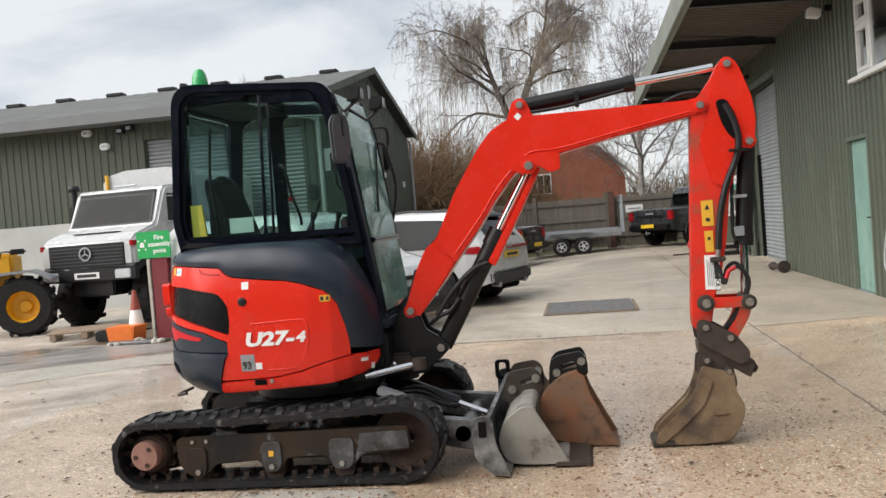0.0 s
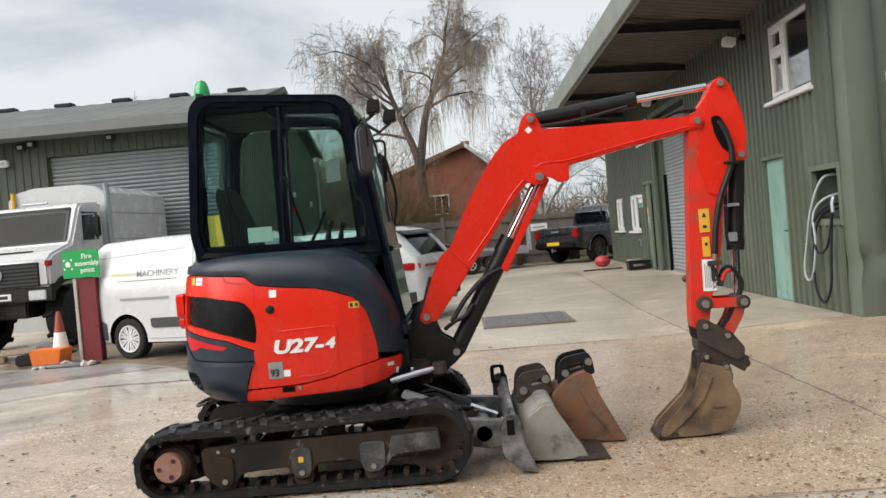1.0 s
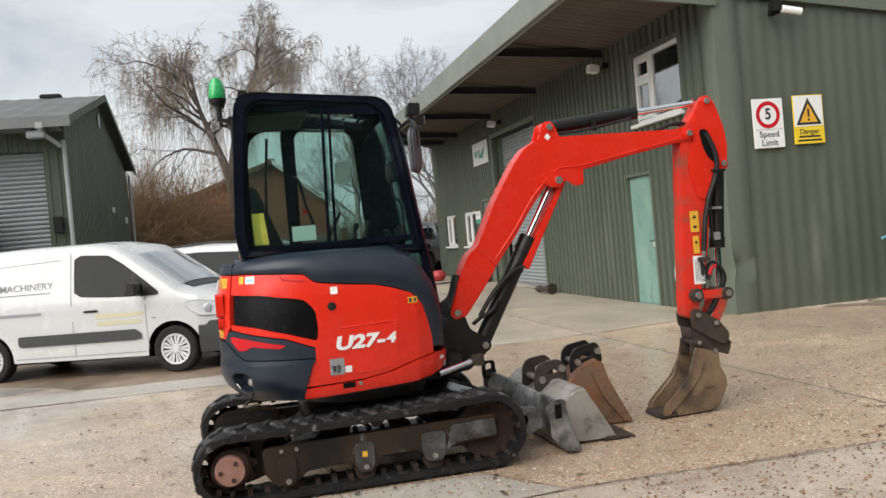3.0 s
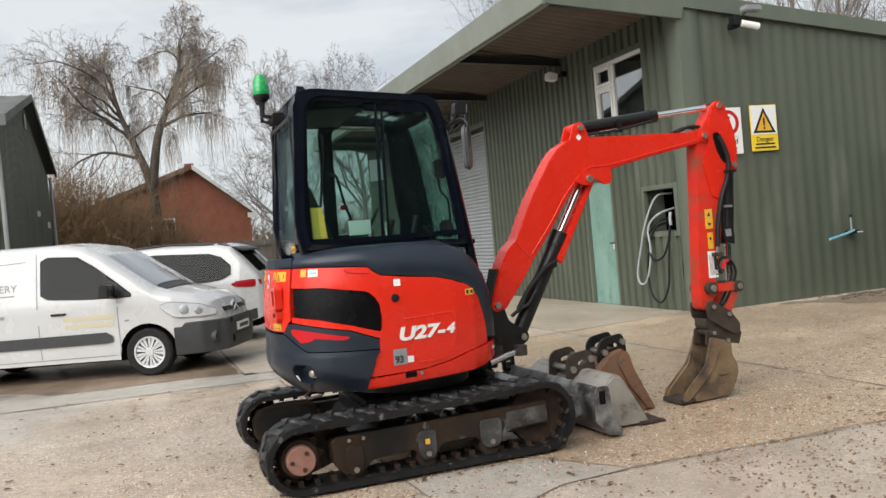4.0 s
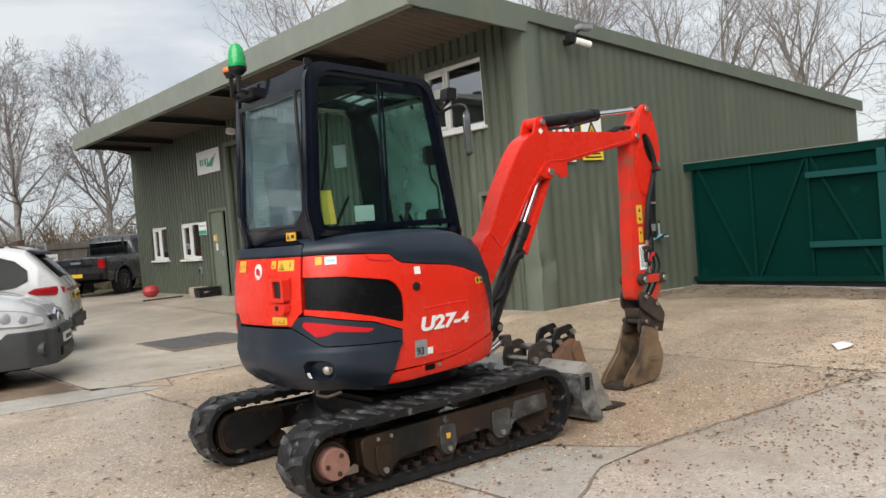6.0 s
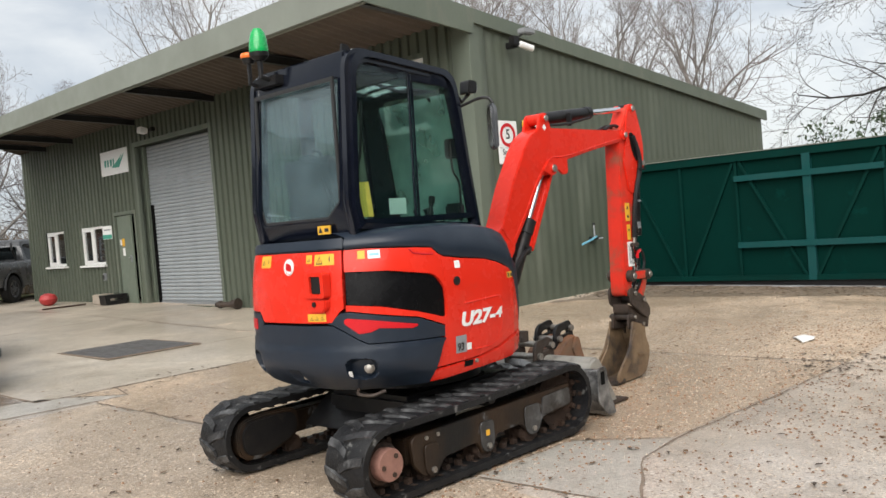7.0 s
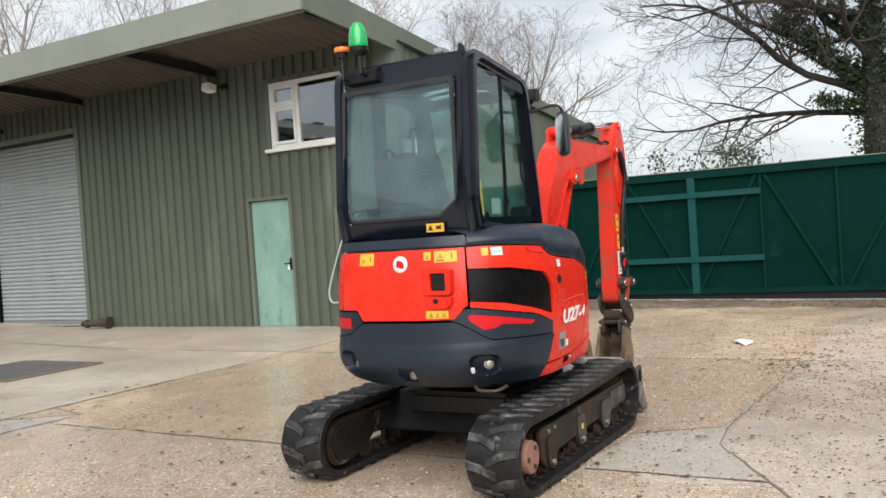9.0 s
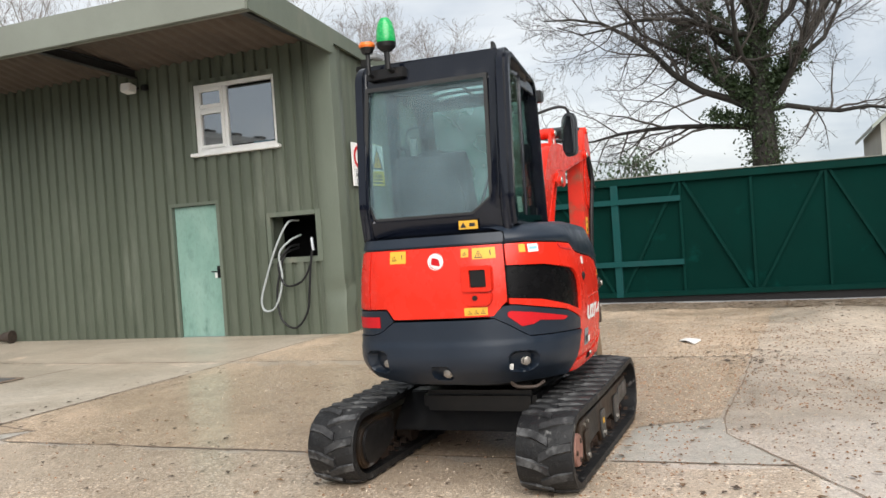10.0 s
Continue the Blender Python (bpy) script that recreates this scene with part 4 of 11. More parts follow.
def undercarriage(y_out, y_in, side):
    """One track assembly: belt with lugs, sprocket, idler, frame and rollers. side: +1 where the outer face looks to -y."""
    lo, hi = min(y_out, y_in), max(y_out, y_in)
    tr = part("track_assembly", boxes(((-2.45 - E0.x, lo + 0.10 - E0.y, 0.16), (-1.15 - E0.x, hi - 0.07 - E0.y, 0.31)), bevel=0.01), FRAME_STEEL, digger)
    # belt
    path = loop_path(XR, XF, ZC, 0.5 * (RO + RI), 0.5 * (RO + RI) - DROP)
    n = len(path)
    bm = bmesh.new()
    rows = []
    for i, (x, z) in enumerate(path):
        (xa, za), (xb, zb) = path[i - 1], path[(i + 1) % n]
        l = math.hypot(xb - xa, zb - za)
        nx, nz = (zb - za) / l, -(xb - xa) / l
        t = 0.5 * (RO - RI)
        prof = [(lo, -t), (lo + 0.0, t * 0.6), (lo + 0.02, t), (hi - 0.02, t), (hi, t * 0.6), (hi, -t)]
        rows.append([(x + nx * o, y, z + nz * o) for y, o in prof] + [(x + nx * -t, lo, z + nz * -t)])
    vs = [[bm.verts.new(p) for p in r[:-1]] for r in rows]
    m = len(vs[0])
    for i in range(n):
        for k in range(m):
            bm.faces.new((vs[i][k], vs[i][(k + 1) % m], vs[(i + 1) % n][(k + 1) % m], vs[(i + 1) % n][k]))
    bmesh.ops.recalc_face_normals(bm, faces=bm.faces)
    belt = ex("rubber_track", bm, RUBBER, tr, "worn black rubber track with chevron lugs", 50)
    # lugs, staggered on the two halves
    total, acc = 0.0, [0.0]
    for i in range(n):
        total += math.hypot(path[(i + 1) % n][0] - path[i][0], path[(i + 1) % n][1] - path[i][1])
        acc.append(total)
    count = 64

    def along(s):
        s %= total
        k = max(i for i in range(n) if acc[i] <= s)
        f = (s - acc[k]) / (acc[k + 1] - acc[k])
        a, b = path[k], path[(k + 1) % n]
        l = math.hypot(b[0] - a[0], b[1] - a[1])
        return a[0] + f * (b[0] - a[0]), a[1] + f * (b[1] - a[1]), (b[1] - a[1]) / l, -(b[0] - a[0]) / l
    mid = 0.5 * (lo + hi)
    for k in range(count):
        bm = bmesh.new()
        y0, y1 = ((lo + 0.006, mid + 0.025) if k % 2 else (mid - 0.025, hi - 0.006))
        s = total * k / count
        top, base = [], []
        for y, ds in ((y0, -0.012 if k % 2 else 0.038), (0.5 * (y0 + y1), 0.004), (y1, 0.038 if k % 2 else -0.012)):
            for w in (-0.024, 0.024):
                x, z, nx, nz = along(s + ds + w)
                o = 0.5 * (RO - RI) - 0.002
                base.append(bm.verts.new((x + nx * o, y, z + nz * o)))
                h = o + (0.008 if y in (lo + 0.006, hi - 0.006) else 0.017) + random.uniform(-0.003, 0.001)
                x, z, nx, nz = along(s + ds + 0.75 * w)
                top.append(bm.verts.new((x + nx * h, y, z + nz * h)))
        for i in (0, 2):
            bm.faces.new((top[i], top[i + 1], top[i + 3], top[i + 2]))
            bm.faces.new((base[i], top[i], top[i + 2], base[i + 2]))
            bm.faces.new((base[i + 1], base[i + 3], top[i + 3], top[i + 1]))
        bm.faces.new((base[0], base[1], top[1], top[0])), bm.faces.new((base[4], top[4], top[5], base[5]))
        bmesh.ops.recalc_face_normals(bm, faces=bm.faces)
        ex("track_lug", bm, LUG, tr, angle=30)
    # iron drive blocks inside the belt
    bm = bmesh.new()
    m = 44
    for k in range(m):
        x, z, nx, nz = along(total * k / m)
        for y in (mid - 0.055, mid + 0.02):
            c = Vector((x - nx * 0.03, y, z - nz * 0.03))
            tx, tz = nz, -nx
            p = [c + Vector((tx * a + nx * b, q, tz * a + nz * b)) for a in (-0.016, 0.016) for q in (0, 0.035) for b in (-0.022, 0.02)]
            v = [bm.verts.new(q) for q in p]
            for f in ((0, 1, 3, 2), (4, 6, 7, 5), (0, 4, 5, 1), (2, 3, 7, 6), (0, 2, 6, 4), (1, 5, 7, 3)):
                bm.faces.new([v[i] for i in f])
        for y0, y1 in ((lo + 0.055, mid - 0.07), (mid + 0.07, hi - 0.055)):
            c = Vector((x - nx * 0.018, y0, z - nz * 0.018))
            p = [c + Vector((tx * a + nx * b, q, tz * a + nz * b)) for a in (-0.014, 0.014) for q in (0, y1 - y0) for b in (-0.006, 0.006)]
            v = [bm.verts.new(q) for q in p]
            for f in ((0, 1, 3, 2), (4, 6, 7, 5), (0, 4, 5, 1), (2, 3, 7, 6), (0, 2, 6, 4), (1, 5, 7, 3)):
                bm.faces.new([v[i] for i in f])
    tagged(ex("drive_block", bm, RUST, belt, "rusty iron drive blocks inside the track", 0), kind="stuff")
    f = -1 if side > 0 else 1          # outward
    yo = y_out - f * 0.05
    # sprocket with teeth and a drive motor hub
    pts = []
    for k in range(40):
        a, r = 6.2832 * k / 40, 0.160 if k % 4 in (0, 1) else 0.132
        pts.append((XR + r * math.cos(a), ZR + r * math.sin(a)))
    spr = ex("sprocket", slab(pts, mid - 0.02, mid + 0.02, bevel=0.004, seg=1), RUST, tr, "rusty toothed drive sprocket")
    ex("drive_housing", turned((XR, mid - f * 0.05, ZR), (0, f, 0), [(0.0, 0), (0.122, 0.0), (0.126, 0.10), (0.11, 0.125), (0.0, 0.125)]), RUST, spr)
    hub = ex("hub", turned((XR, mid + f * 0.07, ZR), (0, f, 0), [(0.0, 0), (0.088, 0.0), (0.088, 0.062), (0.083, 0.072), (0.0, 0.072)], 32), HUB, tr, "flat brown final drive cover")
    for a in (0.9, 3.2, 5.0):
        ex("bolt", turned((XR + 0.055 * math.cos(a), mid + f * 0.14, ZR + 0.055 * math.sin(a)), (0, f, 0), [(0, 0), (0.014, 0), (0.014, 0.008), (0, 0.008)], 8), RUST, hub)
    # idler
    ex("idler", turned((XF, mid - 0.03 * f, ZC), (0, f, 0), [(0.05, -0.05), (0.185, -0.045), (0.187, -0.012), (0.16, 0.0), (0.187, 0.012), (0.187, 0.055), (0.15, 0.06), (0.05, 0.045)], 32), RUST, tr, "front idler wheel")
    # side plate with stepped lower edge and its bosses
    pts = [(-2.42, 0.325), (-1.01, 0.345), (-1.0, 0.20), (-1.3, 0.185), (-1.34, 0.13), (-1.46, 0.12), (-1.52, 0.185), (-1.75, 0.18), (-1.80, 0.10), (-1.88, 0.085), (-1.93, 0.17), (-2.2, 0.155), (-2.26, 0.09), (-2.37, 0.085), (-2.44, 0.16), (-2.45, 0.30)]
    sp = ex("side_plate", slab(rounded(pts, 0.02, 2), yo, yo - f * 0.03, bevel=0.005, seg=1), FRAME_STEEL, tr, "scuffed dark side plate of the track frame")
    ex("scuff_plate", slab(rounded([(-1.30, 0.31), (-1.02, 0.32), (-1.01, 0.215), (-1.32, 0.20)], 0.015, 2), yo, yo + f * 0.008), SCUFFED, sp)
    for x, z, r in ((-1.415, 0.155, 0.075), (-1.845, 0.15, 0.06), (-2.31, 0.13, 0.055)):
        pts = [(x - r, z + 0.13), (x + r, z + 0.13), (x + r, z), (x + 0.6 * r, z - 0.05), (x - 0.6 * r, z - 0.05), (x - r, z)]
        boss = ex("roller_bracket", slab(rounded(pts, 0.03, 3), yo, yo + f * 0.012, bevel=0.003, seg=1), SCUFFED if x > -1.9 else FRAME_STEEL, sp)
        ex("bolt", turned((x, yo + f * 0.012, z - 0.015), (0, f, 0), [(0, 0), (0.018, 0), (0.018, 0.012), (0, 0.012)], 6), PIN, sp)
        ex("track_roller", turned((x, mid - f * 0.08, 0.105), (0, f, 0), [(0.0, 0), (0.062, 0.0), (0.065, 0.04), (0.04, 0.05), (0.04, 0.11), (0.065, 0.12), (0.062, 0.16), (0.0, 0.16)], 20), RUST, tr)
    ex("bolt", turned((-2.34, yo, 0.295), (0, f, 0), [(0, 0), (0.012, 0), (0.012, 0.01), (0, 0.01)], 6), PIN, sp)
    ex("bolt", turned((-2.25, yo, 0.297), (0, f, 0), [(0, 0), (0.012, 0), (0.012, 0.01), (0, 0.01)], 6), PIN, sp)
    ex("top_roller", turned((-1.76, mid - f * 0.1, 0.395), (0, f, 0), [(0.0, 0), (0.035, 0.0), (0.035, 0.19), (0.0, 0.19)], 16), BLACK, tr)
    if side > 0:
        ex("warning_sticker", boxes(((-1.862, yo + f * 0.0145, 0.195), (-1.832, yo + f * 0.012, 0.228))), YELLOW, sp, "small yellow grease sticker")
    # boot-shaped guard over the drive motor on the inner face
    boot = [(XR - 0.12, 0.15), (XR - 0.125, 0.28), (XR - 0.07, 0.345), (XR + 0.10, 0.365), (XR + 0.34, 0.355), (XR + 0.36, 0.20), (XR + 0.22, 0.13), (XR + 0.06, 0.085), (XR - 0.07, 0.10)]
    ex("motor_guard", slab(rounded(boot, 0.07, 4), mid - f * 0.06, y_in - f * 0.004, bevel=0.012), FRAME_STEEL, tr, "black boot-shaped motor guard")
    ex("guard_plate", slab(rounded([(0.86 * (x - XR - 0.1) + XR + 0.1, 0.82 * (z - 0.24) + 0.24) for x, z in boot], 0.06, 4), y_in - f * 0.004, y_in - f * 0.02, bevel=0.006), BLACK, tr)
    tr.location.x -= 0.06
    return tr


undercarriage(4.785, 5.09, 1)
undercarriage(6.34, 6.05, -1)
# middle frame, slew ring and X arms
ex("car_body", boxes(((-2.22, 5.16, 0.32), (-1.25, 5.90, 0.45)), ((-2.05, 5.2, 0.43), (-1.45, 5.85, 0.5)), bevel=0.03), BLACK, label="black centre frame between the tracks")
ex("slew_ring", turned((-1.78, 5.52, 0.48), (0, 0, 1), [(0, 0), (0.42, 0), (0.42, 0.09), (0, 0.09)], 40), BLACK)
ex("cross_arm", slab([(-2.3, 0.22), (-2.05, 0.42), (-1.9, 0.42), (-2.1, 0.2)], 4.98, 6.08, bevel=0.01), BLACK)
ex("cross_arm", slab([(-1.2, 0.22), (-1.45, 0.42), (-1.6, 0.42), (-1.35, 0.2)], 4.98, 6.08, bevel=0.01), BLACK)

# dozer blade on its arms
blade = ex("dozer_blade", slab([(-0.53, 0.03), (-0.60, 0.05), (-0.655, 0.14), (-0.665, 0.25), (-0.63, 0.345), (-0.60, 0.345), (-0.632, 0.25), (-0.622, 0.15), (-0.57, 0.07), (-0.51, 0.03)], 4.87, 6.39, bevel=0.004, seg=1), BLADE, label="scraped steel dozer blade")
for y0, y1 in ((4.855, 4.87), (6.39, 6.405)):
    ex("end_plate", slab(rounded([(-0.49, 0.02), (-0.60, 0.03), (-0.70, 0.13), (-0.70, 0.33), (-0.67, 0.37), (-0.585, 0.37), (-0.57, 0.20)], 0.03, 3), y0, y1, bevel=0.003, seg=1), BLADE, blade)
# Black patch on the uncut end plate for the dark of the slot.
ex("lifting_slot", boxes(((-0.665, 4.852, 0.25), (-0.62, 4.854, 0.34)), bevel=0.0), BLACK_VOID, blade)
ex("lifting_eye", ring(bmesh.new(), rounded([(-0.71, 0.30), (-0.60, 0.30), (-0.60, 0.44), (-0.71, 0.44)], 0.03), rounded([(-0.68, 0.32), (-0.63, 0.32), (-0.63, 0.42), (-0.68, 0.42)], 0.02), 6.36, 6.385), BLACK, blade)
ex("cutting_edge", slab([(-0.50, 0.012), (-0.60, 0.028), (-0.60, 0.05), (-0.50, 0.034)], 4.87, 6.39), PIN, blade)
for y in (5.2, 5.98):
    ex("blade_arm", slab(rounded([(-1.35, 0.34), (-0.66, 0.27), (-0.64, 0.13), (-0.76, 0.10), (-1.35, 0.22)], 0.03, 3), y - 0.05, y + 0.05, bevel=0.012), BLADE, blade)
ex("blade_cross_tube", rod((-0.80, 5.15, 0.2), (-0.80, 6.03, 0.2), 0.05), BLADE, blade)
ex("blade_cylinder", rod((-1.35, 5.58, 0.50), (-0.88, 5.58, 0.30), 0.045), BLACK, blade)
ex("cylinder_guard", slab([(-1.28, 0.53), (-0.93, 0.385), (-0.91, 0.345), (-0.945, 0.34), (-1.30, 0.49)], 5.05, 5.14, bevel=0.006), DECAL_GREY, blade, "grey hose guard")
ex("blade_rod", rod((-0.88, 5.58, 0.30), (-0.70, 5.58, 0.225), 0.022), CHROME, blade)
for k in range(3):
    ex("hose", tube(bmesh.new(), curve_pts([(-1.3, 5.3 + 0.05 * k, 0.42), (-1.1, 5.34 + 0.05 * k, 0.41 + 0.02 * k), (-0.95, 5.42 + 0.05 * k, 0.33), (-0.86, 5.5, 0.30)], 5), 0.012, 6), HOSE, blade)

# ---- upper body: skin round a plan outline ----
PLAN = [(-1.25, 5.30), (-1.262, 5.20), (-1.285, 5.10), (-1.33, 5.01), (-1.40, 4.94), (-1.50, 4.895), (-1.62, 4.875), (-1.80, 4.868)]
FRONT_N = len(PLAN)
for k in range(61):
    v = -1 + 2 * k / 60
    v = math.copysign(1 - (1 - abs(v)) ** 1.6, v)
    e = 2.35 if v < 0 else 4.2
    PLAN.append((-2.0 - 0.70 * (1 - abs(v) ** e) ** (1 / e), 5.52 + 0.652 * v))
PLAN += [(-2.0 + 0.84 * k / 12, 6.172) for k in range(1, 13)]
ARC = [0.0]
for p, q in zip(PLAN, PLAN[1:]):
    ARC.append(ARC[-1] + math.hypot(q[0] - p[0], q[1] - p[1]))


def s_at(x=None, y=None):
    """Distance round the outline at x on the right side, or at y on the back."""
    if x is not None:
        return float(np.interp(-x, [-p[0] for p in PLAN[:FRONT_N + 31]], ARC[:FRONT_N + 31]))
    return float(np.interp(y, [p[1] for p in PLAN[FRONT_N:FRONT_N + 61]], ARC[FRONT_N:FRONT_N + 61]))


def skin(s, z, off=0.0):
    """A point of the body's skin, off metres outside it; it tucks in below and a little above."""
    x, y = float(np.interp(s, ARC, [p[0] for p in PLAN])), float(np.interp(s, ARC, [p[1] for p in PLAN]))
    x2, y2 = float(np.interp(s + 0.02, ARC, [p[0] for p in PLAN])), float(np.interp(s + 0.02, ARC, [p[1] for p in PLAN]))
    x1, y1 = float(np.interp(s - 0.02, ARC, [p[0] for p in PLAN])), float(np.interp(s - 0.02, ARC, [p[1] for p in PLAN]))
    dx, dy = x2 - x1, y2 - y1
    l = math.hypot(dx, dy) or 1
    nx, ny = -dy / l, dx / l
    rear = ss((-x - 2.1) / 0.4)
    tuck = (0.03 + 0.12 * rear) * max(0.0, (0.74 - z) / 0.2) ** 2 + 0.05 * max(0.0, (z - 1.0) / 0.4) ** 2 + 0.02 * (1 - rear) * max(0.0, (0.9 - z) / 0.3)
    return Vector((x + nx * (off - tuck), y + ny * (off - tuck), z))


def panel(name, s0, s1, low, high, mat, off=0.0, thick=0.022, label="", parent=None, step=0.035, rows_n=7, relief=None):
    """A panel of the skin between s0 and s1; low, high: pairs of s and z."""
    n = max(2, int((s1 - s0) / step))
    ss_ = sorted({*[s0 + (s1 - s0) * k / n for k in range(n + 1)], *[p[0] for p in low + high if s0 < p[0] < s1]})
    bm = bmesh.new()
    outer, inner = [], []
    for s in ss_:
        z0, z1 = float(np.interp(s, [p[0] for p in low], [p[1] for p in low])), float(np.interp(s, [p[0] for p in high], [p[1] for p in high]))
        z1 = max(z1, z0 + 0.002)
        zs = [z0 + (z1 - z0) * k / rows_n for k in range(rows_n + 1)]
        outer.append([skin(s, z, off + (relief(s, z) if relief else 0.0)) for z in zs])
        inner.append([skin(s, z, off - thick) for z in (zs[0], zs[-1])])
    vo = sheet(bm, outer)
    vi = [[bm.verts.new(p) for p in r] for r in inner]
    for i in range(len(vo) - 1):
        bm.faces.new((vo[i][0], vi[i][0], vi[i + 1][0], vo[i + 1][0]))
        bm.faces.new((vo[i][-1], vo[i + 1][-1], vi[i + 1][1], vi[i][1]))
    for i in (0, -1):
        bm.faces.new([*vo[i], vi[i][1], vi[i][0]])
    bmesh.ops.recalc_face_normals(bm, faces=bm.faces)
    edges = [e for e in bm.edges if len(e.link_faces) == 2 and e.calc_face_angle(0) > radians(55)]
    bmesh.ops.bevel(bm, geom=edges, offset=0.007, segments=2, affect="EDGES", clamp_overlap=True)
    return ex(name, bm, mat, parent, label, 40)


SX = lambda x: s_at(x=x)
SY = lambda y: s_at(y=y)
body = ex("upper_frame", boxes(((-2.25, 5.02, 0.55), (-1.50, 6.05, 1.28)), ((-1.50, 5.14, 0.55), (-1.29, 6.05, 0.90)), ((-2.46, 5.2, 0.62), (-2.2, 5.85, 1.28)), bevel=0.03), BLACK, label="black upper frame")
S_C = SX(-2.142)
S_E = ARC[-1] - 0.75


def hollow(s, z, y, zc, w, h, deep):
    """How deep a rounded pocket of the counterweight lies at s and z."""
    d = (abs(s - SY(y)) / w) ** 3 + (abs(z - zc) / h) ** 3
    return -deep * (1.0 - ss((d - 0.75) / 0.5))


def weight_relief(s, z):
    pockets = hollow(s, z, 5.105, 0.688, 0.082, 0.055, 0.06) + hollow(s, z, 5.565, 0.634, 0.05, 0.042, 0.05) + hollow(s, z, 5.965, 0.705, 0.075, 0.062, 0.06)
    return pockets + 0.006 * ss((z - 0.60) / 0.05) * ss((0.83 - z) / 0.05)


# charcoal counterweight: sloping front edge, raised shoulder on each side
panel("counterweight", S_C, S_E, [(S_C, 0.805), (SX(-2.165), 0.78), (SX(-2.243), 0.562), (SX(-2.4), 0.558), (SY(5.3), 0.552), (SY(5.8), 0.560), (SY(6.02), 0.60), (S_E, 0.60)],
      [(S_C, 0.808), (SX(-2.165), 0.812), (SX(-2.553), 0.824), (SX(-2.585), 0.85), (SY(5.17), 0.898), (SY(5.235), 0.936), (SY(5.83), 0.936), (SY(5.92), 0.875), (SY(6.0), 0.855), (S_E, 0.85)], CHARCOAL, 0.012, 0.10, "charcoal counterweight with scuffs", body, 0.012, 34, weight_relief)
panel("shoulder", S_C, SY(5.262), [(S_C, 0.814), (SX(-2.165), 0.818), (SX(-2.553), 0.830), (SX(-2.585), 0.856), (SY(5.17), 0.904), (SY(5.235), 0.942), (SY(5.262), 0.943)],
      [(S_C, 0.876), (SX(-2.306), 0.941), (SX(-2.605), 1.006), (SY(5.186), 1.004), (SY(5.262), 0.945)], CHARCOAL, 0.006, 0.05, "charcoal side shoulder", body, 0.02)
panel("red_inlay", SX(-2.315), SX(-2.625), [(SX(-2.315), 0.901), (SX(-2.345), 0.889), (SX(-2.505), 0.909), (SX(-2.537), 0.890), (SX(-2.582), 0.884), (SX(-2.625), 0.945)],
      [(SX(-2.315), 0.909), (SX(-2.54), 0.958), (SX(-2.615), 0.974), (SX(-2.625), 0.968)], DECAL_RED, 0.010, 0.006, "red inlay on the shoulder", body, 0.012, 3)
panel("shoulder", SY(5.836), S_E, [(SY(5.836), 0.941), (SY(5.92), 0.881), (SY(6.0), 0.861), (S_E, 0.856)], [(SY(5.836), 0.943), (SY(5.88), 1.004), (S_E, 0.99)], CHARCOAL, 0.006, 0.05, "", body)
panel("red_inlay", SY(5.92), S_E, [(SY(5.92), 0.90), (S_E, 0.885)], [(SY(5.92), 0.975), (S_E, 0.955)], DECAL_RED, 0.010, 0.006, "", body, 0.03, 3)
# red bonnet on the back
bon = panel("bonnet", SY(5.166), SY(5.99), [(SY(5.166), 1.028), (SY(5.188), 1.012), (SY(5.236), 0.952), (SY(5.83), 0.950), (SY(5.872), 1.012), (SY(5.99), 1.012)], [(SY(5.166), 1.35), (SY(5.99), 1.35)], RED, 0.008, 0.04, "glossy red engine bonnet", body, 0.02, 10)
panel("rear_quarter", SY(5.994), S_E, [(SY(5.994), 1.010), (S_E, 1.0)], [(SY(5.994), 1.35), (S_E, 1.34)], RED, 0.006, 0.04, "", body)
# right side: one big red cover that closes round the grille, from three sheets butted together
G1 = SY(5.156)
EDGE = [(-1.40, 0.776), (-1.408, 0.86), (-1.425, 0.95), (-1.457, 1.069), (-1.487, 1.115), (-1.525, 1.153), (-1.641, 1.198), (-1.75, 1.226), (-1.955, 1.248), (-2.098, 1.270), (-2.13, 1.288), (-2.173, 1.326), (-2.287, 1.337), (-2.543, 1.354), (-2.62, 1.352)]


def edge_z(x):
    return float(np.interp(-x, [-p[0] for p in EDGE], [p[1] for p in EDGE]))


def edge_span(x0, x1, drop=0.004):
    return [(SX(x), edge_z(x) - drop) for x in [x0, *[p[0] for p in EDGE if x1 < p[0] < x0], x1]]


SKIRT = [(SX(-1.275), 0.758), (SX(-1.387), 0.754), (SX(-1.5), 0.732), (SX(-1.605), 0.706), (SX(-1.70), 0.676), (SX(-1.854), 0.650), (SX(-1.98), 0.644), (SX(-2.225), 0.636)]


def plateau(s, z):
    """A shallow pressed panel round the lettering."""
    d = max(0.0, (SX(-1.655) - s) / 0.03, (z - 0.965) / 0.03, (0.725 - z) / 0.03)
    return 0.004 * (1 - ss(d - 0.2)) * ss((SX(-1.99) - s) / 0.22)


